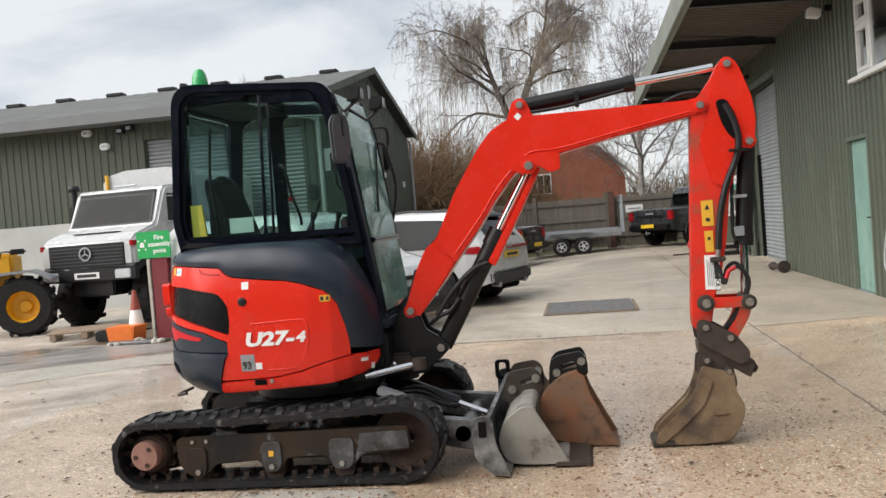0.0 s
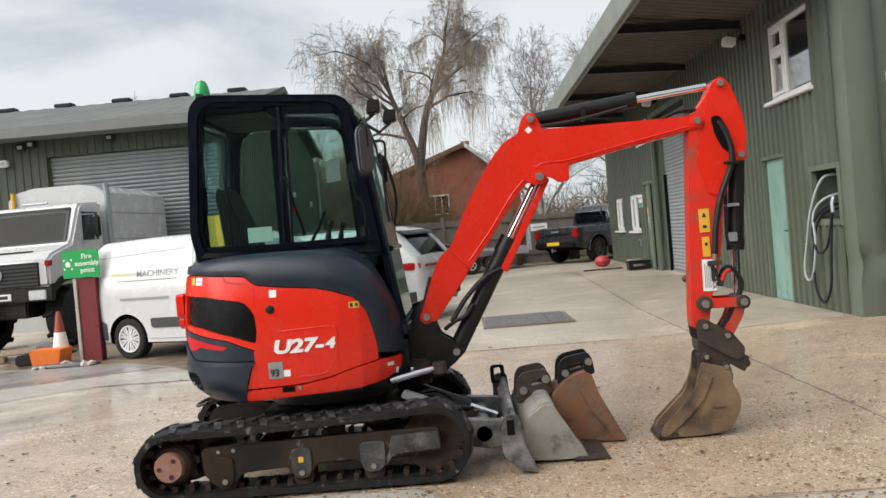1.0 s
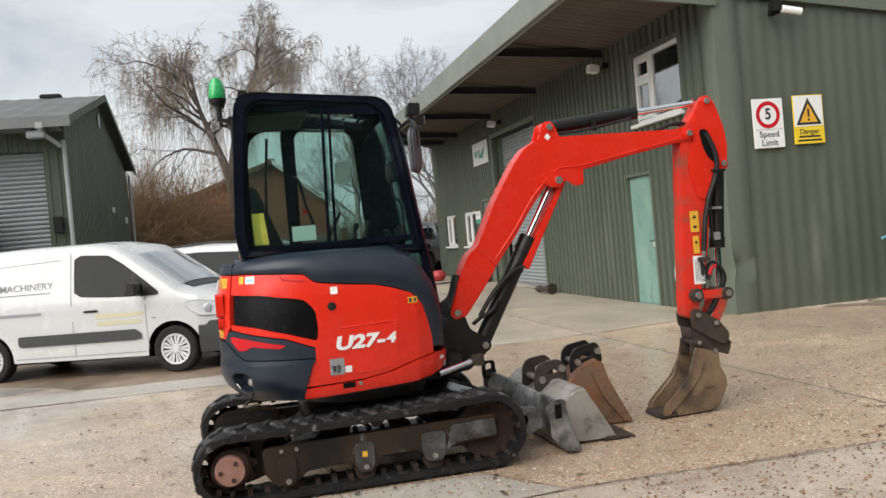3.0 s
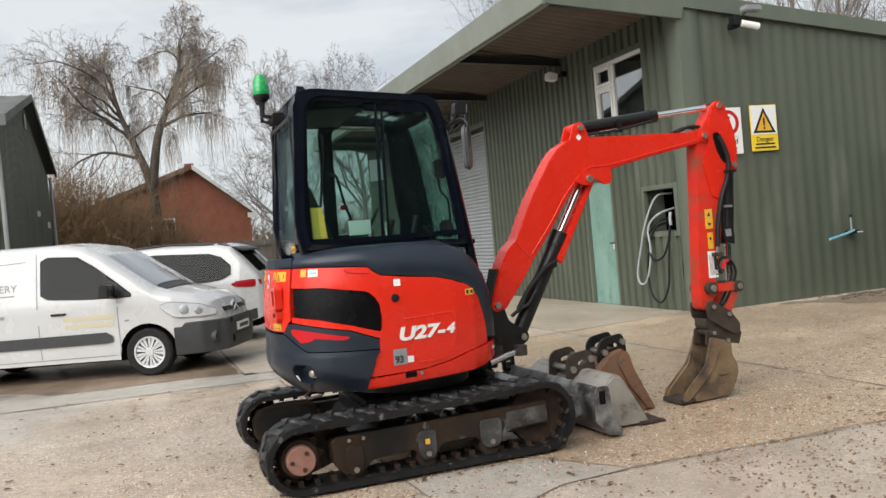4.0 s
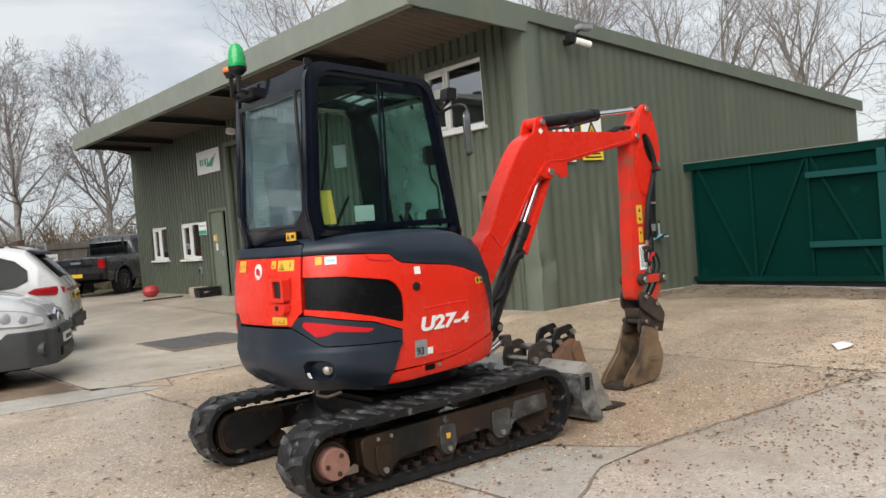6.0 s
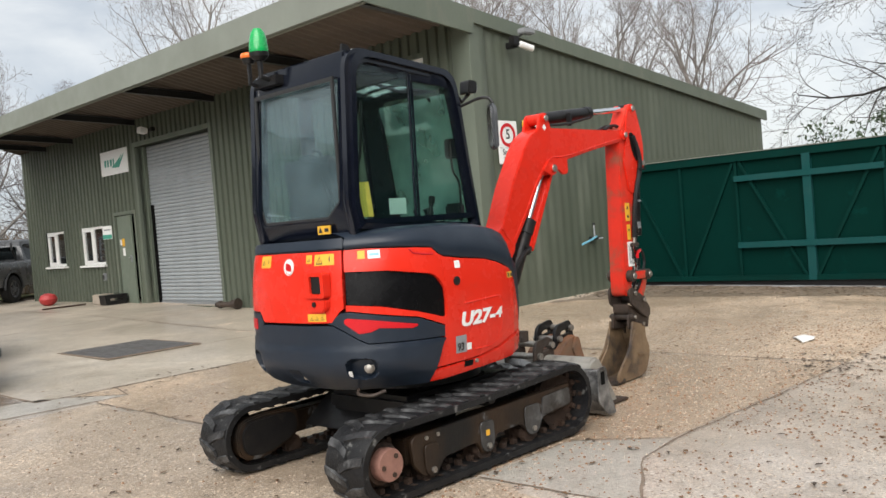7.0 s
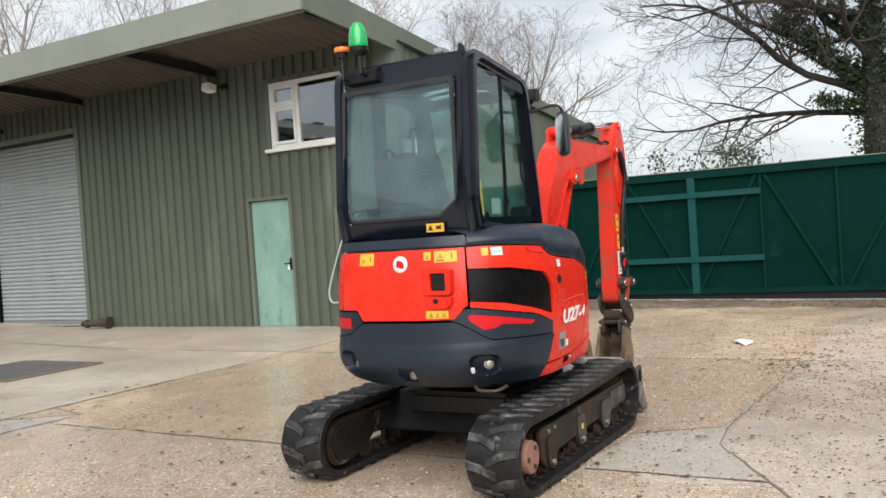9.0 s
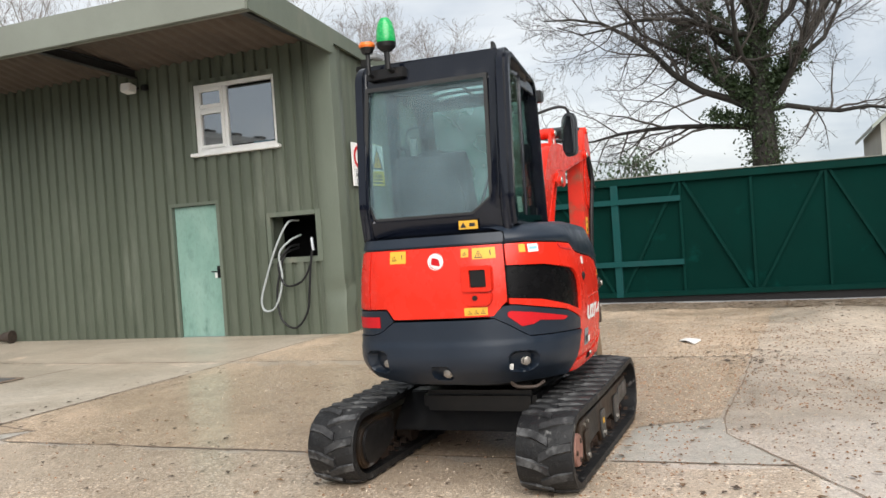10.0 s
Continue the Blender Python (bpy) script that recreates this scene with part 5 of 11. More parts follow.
cover = panel("side_cover", SX(-1.402), SX(-2.114), [(SX(-1.402), 0.759), (SX(-1.5), 0.740), (SX(-1.605), 0.714), (SX(-1.70), 0.684), (SX(-1.854), 0.658), (SX(-1.98), 0.652), (SX(-2.114), 0.648)],
              edge_span(-1.402, -2.114), RED, 0.006, 0.04, "glossy red side cover with model lettering", body, 0.016, 26, plateau)
panel("cover_flank", SX(-2.114), SX(-2.233), [(SX(-2.114), 0.648), (SX(-2.206), 0.645), (SX(-2.233), 0.640)],
      [(SX(-2.114), 0.92), (SX(-2.128), 0.90), (SX(-2.141), 0.876), (SX(-2.143), 0.812), (SX(-2.165), 0.775), (SX(-2.2), 0.672), (SX(-2.233), 0.642)], RED, 0.006, 0.04, "", body, 0.012, 5)
panel("grille_strip", SX(-2.114), G1, [(SX(-2.114), 1.00), (SX(-2.122), 1.09), (SX(-2.135), 1.115), (SX(-2.155), 1.143), (SX(-2.18), 1.166), (SX(-2.21), 1.179), (SX(-2.446), 1.219), (G1, 1.229)], edge_span(-2.114, -2.618), RED, 0.006, 0.04, "", body, 0.02)
panel("grille_strip", SX(-2.114), G1, [(SX(-2.114), 0.892), (SX(-2.142), 0.882), (SX(-2.306), 0.947), (SX(-2.605), 1.012), (G1, 1.012)], [(SX(-2.114), 1.0), (SX(-2.122), 0.935), (SX(-2.135), 0.923), (SX(-2.304), 0.976), (SX(-2.492), 1.026), (G1, 1.046)], RED, 0.006, 0.04, "", body, 0.02, 4)
gr = panel("grille", SX(-2.118), G1, [(SX(-2.118), 0.924), (SX(-2.135), 0.920), (SX(-2.304), 0.972), (SX(-2.492), 1.022), (G1, 1.042)], [(SX(-2.118), 1.095), (SX(-2.155), 1.147), (SX(-2.21), 1.183), (SX(-2.446), 1.223), (G1, 1.233)], MESH_BLACK, -0.010, 0.02, "black perforated air grille", body, 0.03, 3)
panel("lower_skirt", SX(-1.272), SX(-2.243), [(SX(-1.272), 0.70), (SX(-1.285), 0.662), (SX(-1.32), 0.64), (SX(-1.418), 0.613), (SX(-1.529), 0.595), (SX(-2.243), 0.563)],
      [(SX(-1.272), 0.752), *SKIRT[1:-1], (SX(-2.243), 0.632)], RED, 0.010, 0.04, "red lower skirt", body, 0.02, 5)
ex("crease", tube(bmesh.new(), [skin(SX(p.x), p.z, 0.0055) for p in curve_pts([(-1.977, 0, 0.982), (-1.80, 0, 0.989), (-1.66, 0, 0.990), (-1.636, 0, 0.955), (-1.642, 0, 0.84), (-1.684, 0, 0.748), (-1.744, 0, 0.706), (-1.90, 0, 0.70)], 5)], 0.006, 8), RED, cover)
p = skin(SX(-2.022), 1.118, 0.006)
ex("filler_lock", turned(p, (0, -1, 0), [(0, 0), (0.026, 0), (0.026, 0.006), (0.014, 0.010), (0, 0.010)], 20), BLACK, cover)
ex("hood_pull", tube(bmesh.new(), [skin(SX(x), edge_z(x) - 0.012 - d, 0.007) for x, d in ((-2.32, 0.0), (-2.30, 0.022), (-2.23, 0.028), (-2.17, 0.024))], 0.006, 6), DECAL_RED, cover)

# charcoal rim and tank cover
panel("top_rim", SY(5.156), S_E, [(SY(5.156), 1.358), (S_E, 1.350)], [(SY(5.156), 1.418), (S_E, 1.41)], CHARCOAL, 0.010, 0.06, "charcoal rim under the cab", body, 0.03, 5)
ex("deck", slab([(-2.55, 5.16), (-2.62, 5.3), (-2.66, 5.55), (-2.60, 5.9), (-2.45, 6.1), (-1.46, 6.12), (-1.46, 5.16)], 1.30, 1.40, "z", bevel=0.01), CHARCOAL, body)
bm = bmesh.new()
rows = []
for x in (-2.615, -2.58, -2.54, -2.48, -2.40, -2.32, -2.24, -2.185, -2.165, -2.14, -2.115, -2.09, -2.0, -1.9, -1.8, -1.7):
    z0 = edge_z(x) + 0.003
    z1 = 1.418 + 0.012 * ss((x + 2.55) / 0.3) - 0.02 * ss((x + 1.95) / 0.3)
    p0, p1, p2 = skin(SX(x), z0, 0.004), skin(SX(x), 0.55 * z0 + 0.45 * z1, 0.016), skin(SX(x), z1, 0.0)
    into = Vector((p2.x, max(p2.y + 0.13, 5.06), z1 + 0.03))
    top = Vector((p2.x + (0.10 if p2.x < -2.45 else 0.0), 5.21, 1.455))
    rows.append([p0, skin(SX(x), 0.85 * z0 + 0.15 * z1, 0.012), p1, p2, 0.4 * p2 + 0.6 * into + Vector((0, 0, 0.008)), into, top])
# the cover runs on down the front corner as a rounded band
for xi, xo, zo in ((-1.62, -1.59, 1.395), (-1.56, -1.50, 1.36), (-1.51, -1.43, 1.30), (-1.457, -1.365, 1.20), (-1.425, -1.315, 1.08), (-1.41, -1.29, 0.95), (-1.402, -1.272, 0.768)):
    zi = edge_z(xi) + 0.003
    f = ss((xo + 1.62) / 0.25)
    p0, p2 = skin(SX(xi), zi, 0.004), skin(SX(xo), zo, -0.004)
    mid_ = skin(0.5 * (SX(xi) + SX(xo)), 0.5 * (zi + zo), 0.018)
    into = Vector((xo, 5.10, zo + 0.035)).lerp(Vector((xo + 0.012, p2.y + 0.10, zo)), f)
    rows.append([p0, skin(0.85 * SX(xi) + 0.15 * SX(xo), 0.85 * zi + 0.15 * zo, 0.012), mid_, p2, 0.4 * p2 + 0.6 * into + Vector((0.004, -0.002, 0.004)), into, Vector((xo + 0.015 * f, 5.25, 1.455 + (zo - 1.455) * f))])
sheet(bm, rows)
bmesh.ops.recalc_face_normals(bm, faces=bm.faces)
ex("tank_cover", bm, CHARCOAL, body, "smooth charcoal plastic tank cover beside the cab", 60)
ex("front_wall", boxes(((-1.32, 5.2, 0.58), (-1.24, 6.1, 0.86)), bevel=0.03), BLACK, body)

# bolts and a tie-down sticker in the pockets of the counterweight
for y, z in ((5.078, 0.686), (5.55, 0.630), (5.925, 0.692)):
    p = skin(SY(y), z, -0.048)
    n_ = (p - skin(SY(y), z, -0.10)).normalized()
    ex("ballast_bolt", turned(p, n_, [(0, 0.0), (0.030, 0.0), (0.030, 0.010), (0.022, 0.012), (0.022, 0.03), (0.012, 0.034), (0, 0.034)], 14), PIN, body)
ex("tow_eye", tube(bmesh.new(), curve_pts([(-2.50, 5.02, 0.56), (-2.57, 5.05, 0.545), (-2.58, 5.15, 0.545), (-2.54, 5.2, 0.56)], 5), 0.010, 8), HITCH, body)
def decal(name, s, z, w, h, mat, off, parent, label=""):
    bm = bmesh.new()
    sheet(bm, [[skin(s - w / 2 + w * k / 4, z - h / 2 + h * j / 2, off) for j in range(3)] for k in range(5)])
    bmesh.ops.recalc_face_normals(bm, faces=bm.faces)
    bmesh.ops.solidify(bm, geom=bm.faces[:], thickness=0.001)
    return ex(name, bm, mat, parent, label, 0)


def tri_mark(s, z, size, parent):
    """A warning triangle drawn as a thin black outline that follows the skin."""
    c = [(-0.55, -0.45), (0.55, -0.45), (0.0, 0.5)]
    bm = bmesh.new()
    rings_ = [[bm.verts.new(skin(s + f * size * a, z - 0.05 * size + f * size * b, 0.0116)) for a, b in c] for f in (1.0, 0.72)]
    for i in range(3):
        j = (i + 1) % 3
        bm.faces.new((rings_[0][i], rings_[0][j], rings_[1][j], rings_[1][i]))
    dot = [bm.verts.new(skin(s + size * a, z + size * b, 0.0116)) for a, b in ((-0.05, -0.3), (0.05, -0.3), (0.05, 0.05), (-0.05, 0.05))]
    bm.faces.new(dot)
    bmesh.ops.recalc_face_normals(bm, faces=bm.faces)
    return ex("warning_mark", bm, DECAL_BLACK, parent, angle=0)


ex("latch_panel", ring(bmesh.new(), rounded([(5.225, 1.095), (5.40, 1.095), (5.40, 1.238), (5.225, 1.238)], 0.02), rounded([(5.255, 1.118), (5.352, 1.118), (5.352, 1.216), (5.255, 1.216)], 0.012), -2.66, -2.708, "x"), RED, bon)
ex("latch_handle", boxes(((-2.698, 5.257, 1.120), (-2.66, 5.350, 1.214)), bevel=0.003), BLACK, bon, "black bonnet latch")
ex("latch_plate", slab(rounded([(5.235, 1.035), (5.262, 1.012), (5.375, 1.012), (5.405, 1.04), (5.41, 1.085), (5.23, 1.085)], 0.015), -2.66, -2.702, "x", bevel=0.006), RED, bon)
ex("key_lock", turned((-2.701, 5.325, 1.06), (-1, 0, 0), [(0, 0), (0.014, 0), (0.014, 0.010), (0, 0.010)], 16), BLACK, bon)
p = skin(SY(5.552), 1.273, 0.009)
ex("badge", turned(p, (-1, 0.05, 0.1), [(0, 0.004), (0.038, 0.004), (0.043, 0.0), (0.048, 0.006), (0.048, 0.0)], 28), DECAL_WHITE, bon, "round white badge with a red mark")
ex("badge_mark", slab(rounded([(5.525, 1.245), (5.58, 1.258), (5.572, 1.298), (5.53, 1.285)], 0.012), p.x - 0.0085, p.x - 0.006, "x"), DECAL_RED, bon)
decal("warning_label", SY(5.27), 1.305, 0.135, 0.062, YELLOW, 0.010, bon, "yellow warning label")
decal("warning_label", SY(5.378), 1.312, 0.045, 0.048, YELLOW, 0.010, bon)
tri_mark(SY(5.30), 1.303, 0.044, bon)
tri_mark(SY(5.378), 1.310, 0.022, bon)
decal("warning_mark", SY(5.235), 1.308, 0.006, 0.028, DECAL_BLACK, 0.0115, bon)
tri_mark(SY(5.815), 1.305, 0.03, bon)
decal("warning_mark", SY(5.765), 1.31, 0.005, 0.024, DECAL_BLACK, 0.0115, bon)
decal("warning_label", SY(5.792), 1.307, 0.105, 0.070, YELLOW, 0.010, bon, "yellow warning label")
decal("warning_label", SY(5.33), 0.984, 0.13, 0.044, YELLOW, 0.010, bon, "yellow warning strip")
for k in range(3):
    tri_mark(SY(5.292 + 0.036 * k), 0.983, 0.025, bon)
decal("warning_label", SX(-2.556), 1.318, 0.042, 0.045, YELLOW, 0.008, body, "yellow warning label")
decal("paper_label", SX(-2.503), 1.316, 0.072, 0.045, DECAL_WHITE, 0.008, body, "white and blue label")
decal("label_stripe", SX(-2.503), 1.316, 0.055, 0.014, DECAL_BLUE, 0.0095, body)
decal("tie_sticker", SY(5.163), 0.662, 0.022, 0.036, DECAL_WHITE, 0.012, body, "small white tie-down sticker")
decal("paper_label", SX(-2.0), 1.212, 0.044, 0.044, DECAL_WHITE, 0.008, cover, "small white square label")
decal("warning_label", SX(-1.52), 1.105, 0.062, 0.038, YELLOW, 0.008, cover, "yellow warning label")
decal("warning_mark", SX(-1.535), 1.105, 0.018, 0.024, DECAL_BLACK, 0.0095, cover)
decal("warning_mark", SX(-1.505), 1.105, 0.016, 0.02, DECAL_BLACK, 0.0095, cover)
decal("noise_label", SX(-2.02), 0.750, 0.088, 0.10, DECAL_GREY, 0.008, cover, "grey noise label")
decal("paper_label", SX(-1.953), 0.728, 0.040, 0.040, DECAL_WHITE, 0.008, cover, "small white square label")
# The recess is only a flat black decal that paints its shade.
decal("latch_recess", SX(-1.955), 0.628, 0.075, 0.034, BLACK_VOID, 0.0115, body, "dark latch recess")
p = skin(SX(-1.885), 0.632, 0.010)
ex("latch", turned(p, (0, -1, 0), [(0, 0), (0.014, 0), (0.012, 0.006), (0, 0.007)], 12), PIN, body)
decal("paper_label", SX(-1.335), 0.715, 0.055, 0.022, DECAL_WHITE, 0.012, body)
decal("paper_label", SX(-1.30), 0.665, 0.028, 0.035, DECAL_WHITE, 0.012, body)


def on_skin(s, z, off=0.010):
    """A pose on the skin for lettering: x along the body towards its front, y up."""
    p = skin(s, z, off)
    along = (skin(s - 0.1, z, off) - skin(s + 0.1, z, off)).normalized()
    up = (skin(s, z + 0.05, off) - skin(s, z - 0.05, off)).normalized()
    out = along.cross(up).normalized()
    return Matrix((( along.x, up.x, out.x, p.x - E0.x), (along.y, up.y, out.y, p.y - E0.y), (along.z, up.z, out.z, p.z), (0, 0, 0, 1)))


slant = Matrix(((1, 0.25, 0, 0), (0, 1, 0, 0), (0, 0, 1, 0), (0, 0, 0, 1)))
letters("U27-", 0.110, DECAL_WHITE, cover, on_skin(SX(-1.866), 0.886, 0.0125) @ slant, "model_lettering", 1.36, 0.005)
letters("4", 0.084, DECAL_WHITE, cover, on_skin(SX(-1.675), 0.888, 0.0125) @ slant, "model_lettering", 1.3, 0.004)
letters("93", 0.062, DECAL_BLACK, cover, on_skin(SX(-2.026), 0.733, 0.011), "noise_figure", 0.9, 0.0015)

# ---- cab ----
def cab_ring(name, y0, y1, mat, parent, outer, inner, label=""):
    return ex(name, soften(ring(bmesh.new(), outer, inner, y0, y1), 0.012, 2, 60), mat, parent, label)


OUT_ = rounded([(-2.515, 1.435), (-2.55, 1.61), (-2.488, 2.492), (-1.495, 2.43), (-1.445, 2.22), (-1.325, 1.38)], [0.02, 0.04, 0.15, 0.17, 0.08, 0.02], 7)
IN_ = rounded([(-2.445, 1.515), (-2.465, 1.63), (-2.405, 2.415), (-1.575, 2.362), (-1.525, 2.17), (-1.405, 1.445)], [0.02, 0.03, 0.12, 0.14, 0.06, 0.02], 7)


def bowed(bm):
    """The right side of the cab draws in towards the windscreen."""
    for v in bm.verts:
        v.co.y += 0.125 * max(0.0, min(1.0, (v.co.x + 2.45) / 1.12))
    return bm


cab = ex("cab_frame_right", bowed(soften(ring(bmesh.new(), OUT_, IN_, 5.115, 5.205), 0.026, 4, 60)), CAB_BLACK, label="rounded black cab side frame")
cab_ring("cab_frame_left", 6.02, 6.085, CAB_BLACK, cab, rounded([(-2.515, 1.40), (-2.553, 1.61), (-2.485, 2.485), (-1.505, 2.435), (-1.445, 2.20), (-1.30, 1.35)], [0.02, 0.04, 0.13, 0.15, 0.05, 0.02], 7), rounded([(-2.44, 1.515), (-2.455, 1.63), (-2.395, 2.36), (-1.60, 2.31), (-1.53, 2.12), (-1.40, 1.445)], [0.02, 0.03, 0.16, 0.16, 0.06, 0.02], 7))
ex("door_lower_panel", slab([(-2.0, 1.40), (-1.31, 1.40), (-1.26, 0.95), (-1.95, 0.95)], 6.03, 6.08, bevel=0.01), CAB_BLACK, cab)
# roof, with a recessed hatch of glass towards the front
ex("roof", slab(rounded([(-2.46, 2.36), (-2.46, 2.43), (-2.38, 2.472), (-2.02, 2.45), (-2.02, 2.37)], 0.03, 3), 5.19, 6.03, bevel=0.006), CAB_BLACK, cab, "black cab roof")
ex("roof_rail", slab([(-2.02, 2.34), (-2.02, 2.448), (-1.68, 2.415), (-1.60, 2.37), (-1.58, 2.31)], 5.22, 5.36, bevel=0.006), CAB_BLACK, cab)
ex("roof_rail", slab([(-2.02, 2.34), (-2.02, 2.448), (-1.68, 2.415), (-1.60, 2.37), (-1.58, 2.31)], 5.90, 6.03, bevel=0.006), CAB_BLACK, cab)
ex("roof_header", slab([(-1.60, 2.31), (-1.60, 2.375), (-1.535, 2.35), (-1.51, 2.29)], 5.29, 6.03, bevel=0.01), CAB_BLACK, cab)
for x in (-1.93, -1.83, -1.73, -1.63):
    z = 2.430 - 0.20 * (x + 2.03)
    ex("roof_guard_bar", tube(bmesh.new(), curve_pts([(x, 5.34, z - 0.03), (x, 5.48, z), (x, 5.78, z), (x, 5.92, z - 0.03)], 3), 0.011, 6), CAB_BLACK, cab)
ex("roof_guard_bar", tube(bmesh.new(), [(-2.03, 5.63, 2.432), (-1.59, 5.63, 2.345)], 0.012, 6), CAB_BLACK, cab)
hatch = ex("roof_glass", slab([(-2.03, 2.440), (-1.59, 2.352), (-1.59, 2.358), (-2.03, 2.446)], 5.35, 5.91), ROOF_GLASS, cab, "glass roof panel")
# rear frame and rear window with cut lower corners
RW_OUT = [(5.17, 1.42), (5.17, 2.47), (6.03, 2.47), (6.085, 1.64), (6.03, 1.42), (5.4, 1.42)]
RW_IN = [(5.255, 1.62), (5.245, 2.315), (5.995, 2.315), (6.05, 1.67), (6.0, 1.53), (5.37, 1.53)]
bm = ring(bmesh.new(), RW_OUT, RW_IN, -2.49, -2.44, "x")
for v in bm.verts:
    v.co.x += 0.06 * ss((v.co.z - 1.6) / 0.9) - 0.04 + (0.035 if v.co.z < 1.5 else 0)
ex("cab_frame_rear", soften(bm, 0.012, 2, 60), CAB_BLACK, cab, "black rear cab frame")
ex("window_gasket", ring(bmesh.new(), [(5.243, 1.615), (5.233, 2.327), (6.004, 2.327), (6.062, 1.67), (6.008, 1.517), (5.365, 1.517)], [(5.265, 1.625), (5.255, 2.303), (5.985, 2.303), (6.038, 1.67), (5.992, 1.543), (5.377, 1.543)], -2.515, -2.503, "x"), DECAL_BLACK, cab)
bm = slab([(5.255, 1.62), (5.245, 2.315), (5.995, 2.315), (6.05, 1.67), (6.0, 1.53), (5.37, 1.53)], -2.508, -2.503, "x")
for v in bm.verts:
    v.co.x += 0.045 * ss((v.co.z - 1.6) / 0.9) - 0.005
rearglass = ex("rear_window", bm, REAR_GLASS, cab, "green tinted rear window")
ex("rear_label", boxes(((-2.535, 5.34, 1.445), (-2.528, 5.455, 1.495))), YELLOW, cab, "orange warning label")
ex("rear_label_mark", slab([(5.41, 1.455), (5.445, 1.455), (5.4275, 1.487)], -2.5365, -2.535, "x"), DECAL_BLACK, cab)
ex("rear_label_mark", slab([(5.355, 1.46), (5.39, 1.46), (5.39, 1.48), (5.355, 1.48)], -2.5365, -2.535, "x"), DECAL_BLACK, cab)
for sgn, y in ((1, 5.172), (-1, 6.05)):
    ex("rear_corner_post", tube(bmesh.new(), [(-2.50, y, 1.43), (-2.525, y, 1.62), (-2.45, y - (0.03 if sgn < 0 else 0), 2.42)], 0.028, 12), CAB_BLACK, cab)
# sliding side panes
pane1 = ex("side_pane", bowed(slab([(-2.455, 1.52), (-2.465, 1.63), (-2.41, 2.40), (-1.915, 2.385), (-1.945, 1.49)], 5.158, 5.162)), CAB_GLASS, cab, "green tinted sliding side window")
pane2 = ex("side_pane", bowed(slab([(-1.965, 1.49), (-1.935, 2.385), (-1.60, 2.36), (-1.52, 2.17), (-1.395, 1.45)], 5.172, 5.176)), CAB_GLASS, cab, "green tinted sliding side window")
ex("pane_edge", bowed(tube(bmesh.new(), [(-1.968, 5.157, 1.49), (-1.938, 5.157, 2.40)], 0.011, 6)), CAB_BLACK, pane1)
ex("pane_edge", bowed(tube(bmesh.new(), [(-1.922, 5.172, 1.48), (-1.892, 5.172, 2.40)], 0.009, 6)), CAB_BLACK, pane2)
ex("window_rail", bowed(boxes(((-2.44, 5.135, 1.475), (-1.385, 5.19, 1.512)), bevel=0.004)), CAB_BLACK, cab)
left_pane = ex("left_pane", slab([(-2.46, 1.52), (-2.405, 2.39), (-1.55, 2.375), (-1.37, 1.42)], 6.05, 6.054), DOOR_GLASS, cab)
door = ex("cab_door", soften(ring(bmesh.new(), rounded([(-2.17, 1.42), (-2.17, 2.41), (-1.50, 2.385), (-1.42, 1.42)], [0.03, 0.12, 0.12, 0.03], 6), rounded([(-2.085, 1.50), (-2.07, 2.345), (-1.65, 2.32), (-1.60, 1.50)], [0.05, 0.09, 0.11, 0.05], 6), 5.985, 6.04), 0.010, 2, 60), CAB_BLACK, cab, "black cab door frame with rounded corners")
ex("grab_handle", tube(bmesh.new(), curve_pts([(-2.11, 5.985, 2.0), (-2.07, 5.955, 1.97), (-2.03, 5.955, 1.78), (-1.98, 5.955, 1.62), (-1.985, 5.985, 1.56)], 4), 0.011, 8), BLACK, door)
ex("door_latch", boxes(((-2.06, 5.945, 1.73), (-2.01, 5.985, 1.765)), bevel=0.008), DECAL_RED, door)
ex("wiper_motor", boxes(((-1.535, 5.29, 1.87), (-1.455, 5.35, 2.0)), bevel=0.012), BLACK, cab)
ex("wiper_cable", tube(bmesh.new(), curve_pts([(-1.51, 5.31, 1.87), (-1.50, 5.31, 1.78), (-1.455, 5.31, 1.72), (-1.45, 5.31, 1.58), (-1.46, 5.31, 1.46)], 4), 0.008, 6), BLACK, cab)
# windscreen between the front pillars
ex("front_pillar", tube(bmesh.new(), [(-1.50, 5.28, 2.36), (-1.45, 5.285, 2.16), (-1.335, 5.29, 1.40), (-1.275, 5.29, 0.95)], 0.032, 10), CAB_BLACK, cab)
ex("front_pillar", tube(bmesh.new(), [(-1.50, 6.05, 2.38), (-1.43, 6.05, 2.16), (-1.33, 6.05, 1.40), (-1.27, 6.05, 0.90)], 0.03, 10), CAB_BLACK, cab)
wind = ex("windscreen", slab([(-1.475, 2.36), (-1.41, 2.14), (-1.31, 1.42), (-1.25, 0.97), (-1.245, 0.97), (-1.305, 1.42), (-1.405, 2.14), (-1.47, 2.36)], 5.31, 6.04), SCREEN_GLASS, cab, "hazy tinted windscreen")
ex("windscreen_bar", rod((-1.30, 5.30, 1.42), (-1.30, 6.04, 1.42), 0.018), CAB_BLACK, cab)
ex("wiper", tube(bmesh.new(), [(-1.37, 5.9, 2.1), (-1.34, 5.7, 1.75), (-1.32, 5.6, 1.6)], 0.008, 6), BLACK, cab)
ex("cab_base", boxes(((-1.32, 5.25, 0.86), (-1.215, 6.08, 0.945)), bevel=0.02), CHARCOAL, cab)
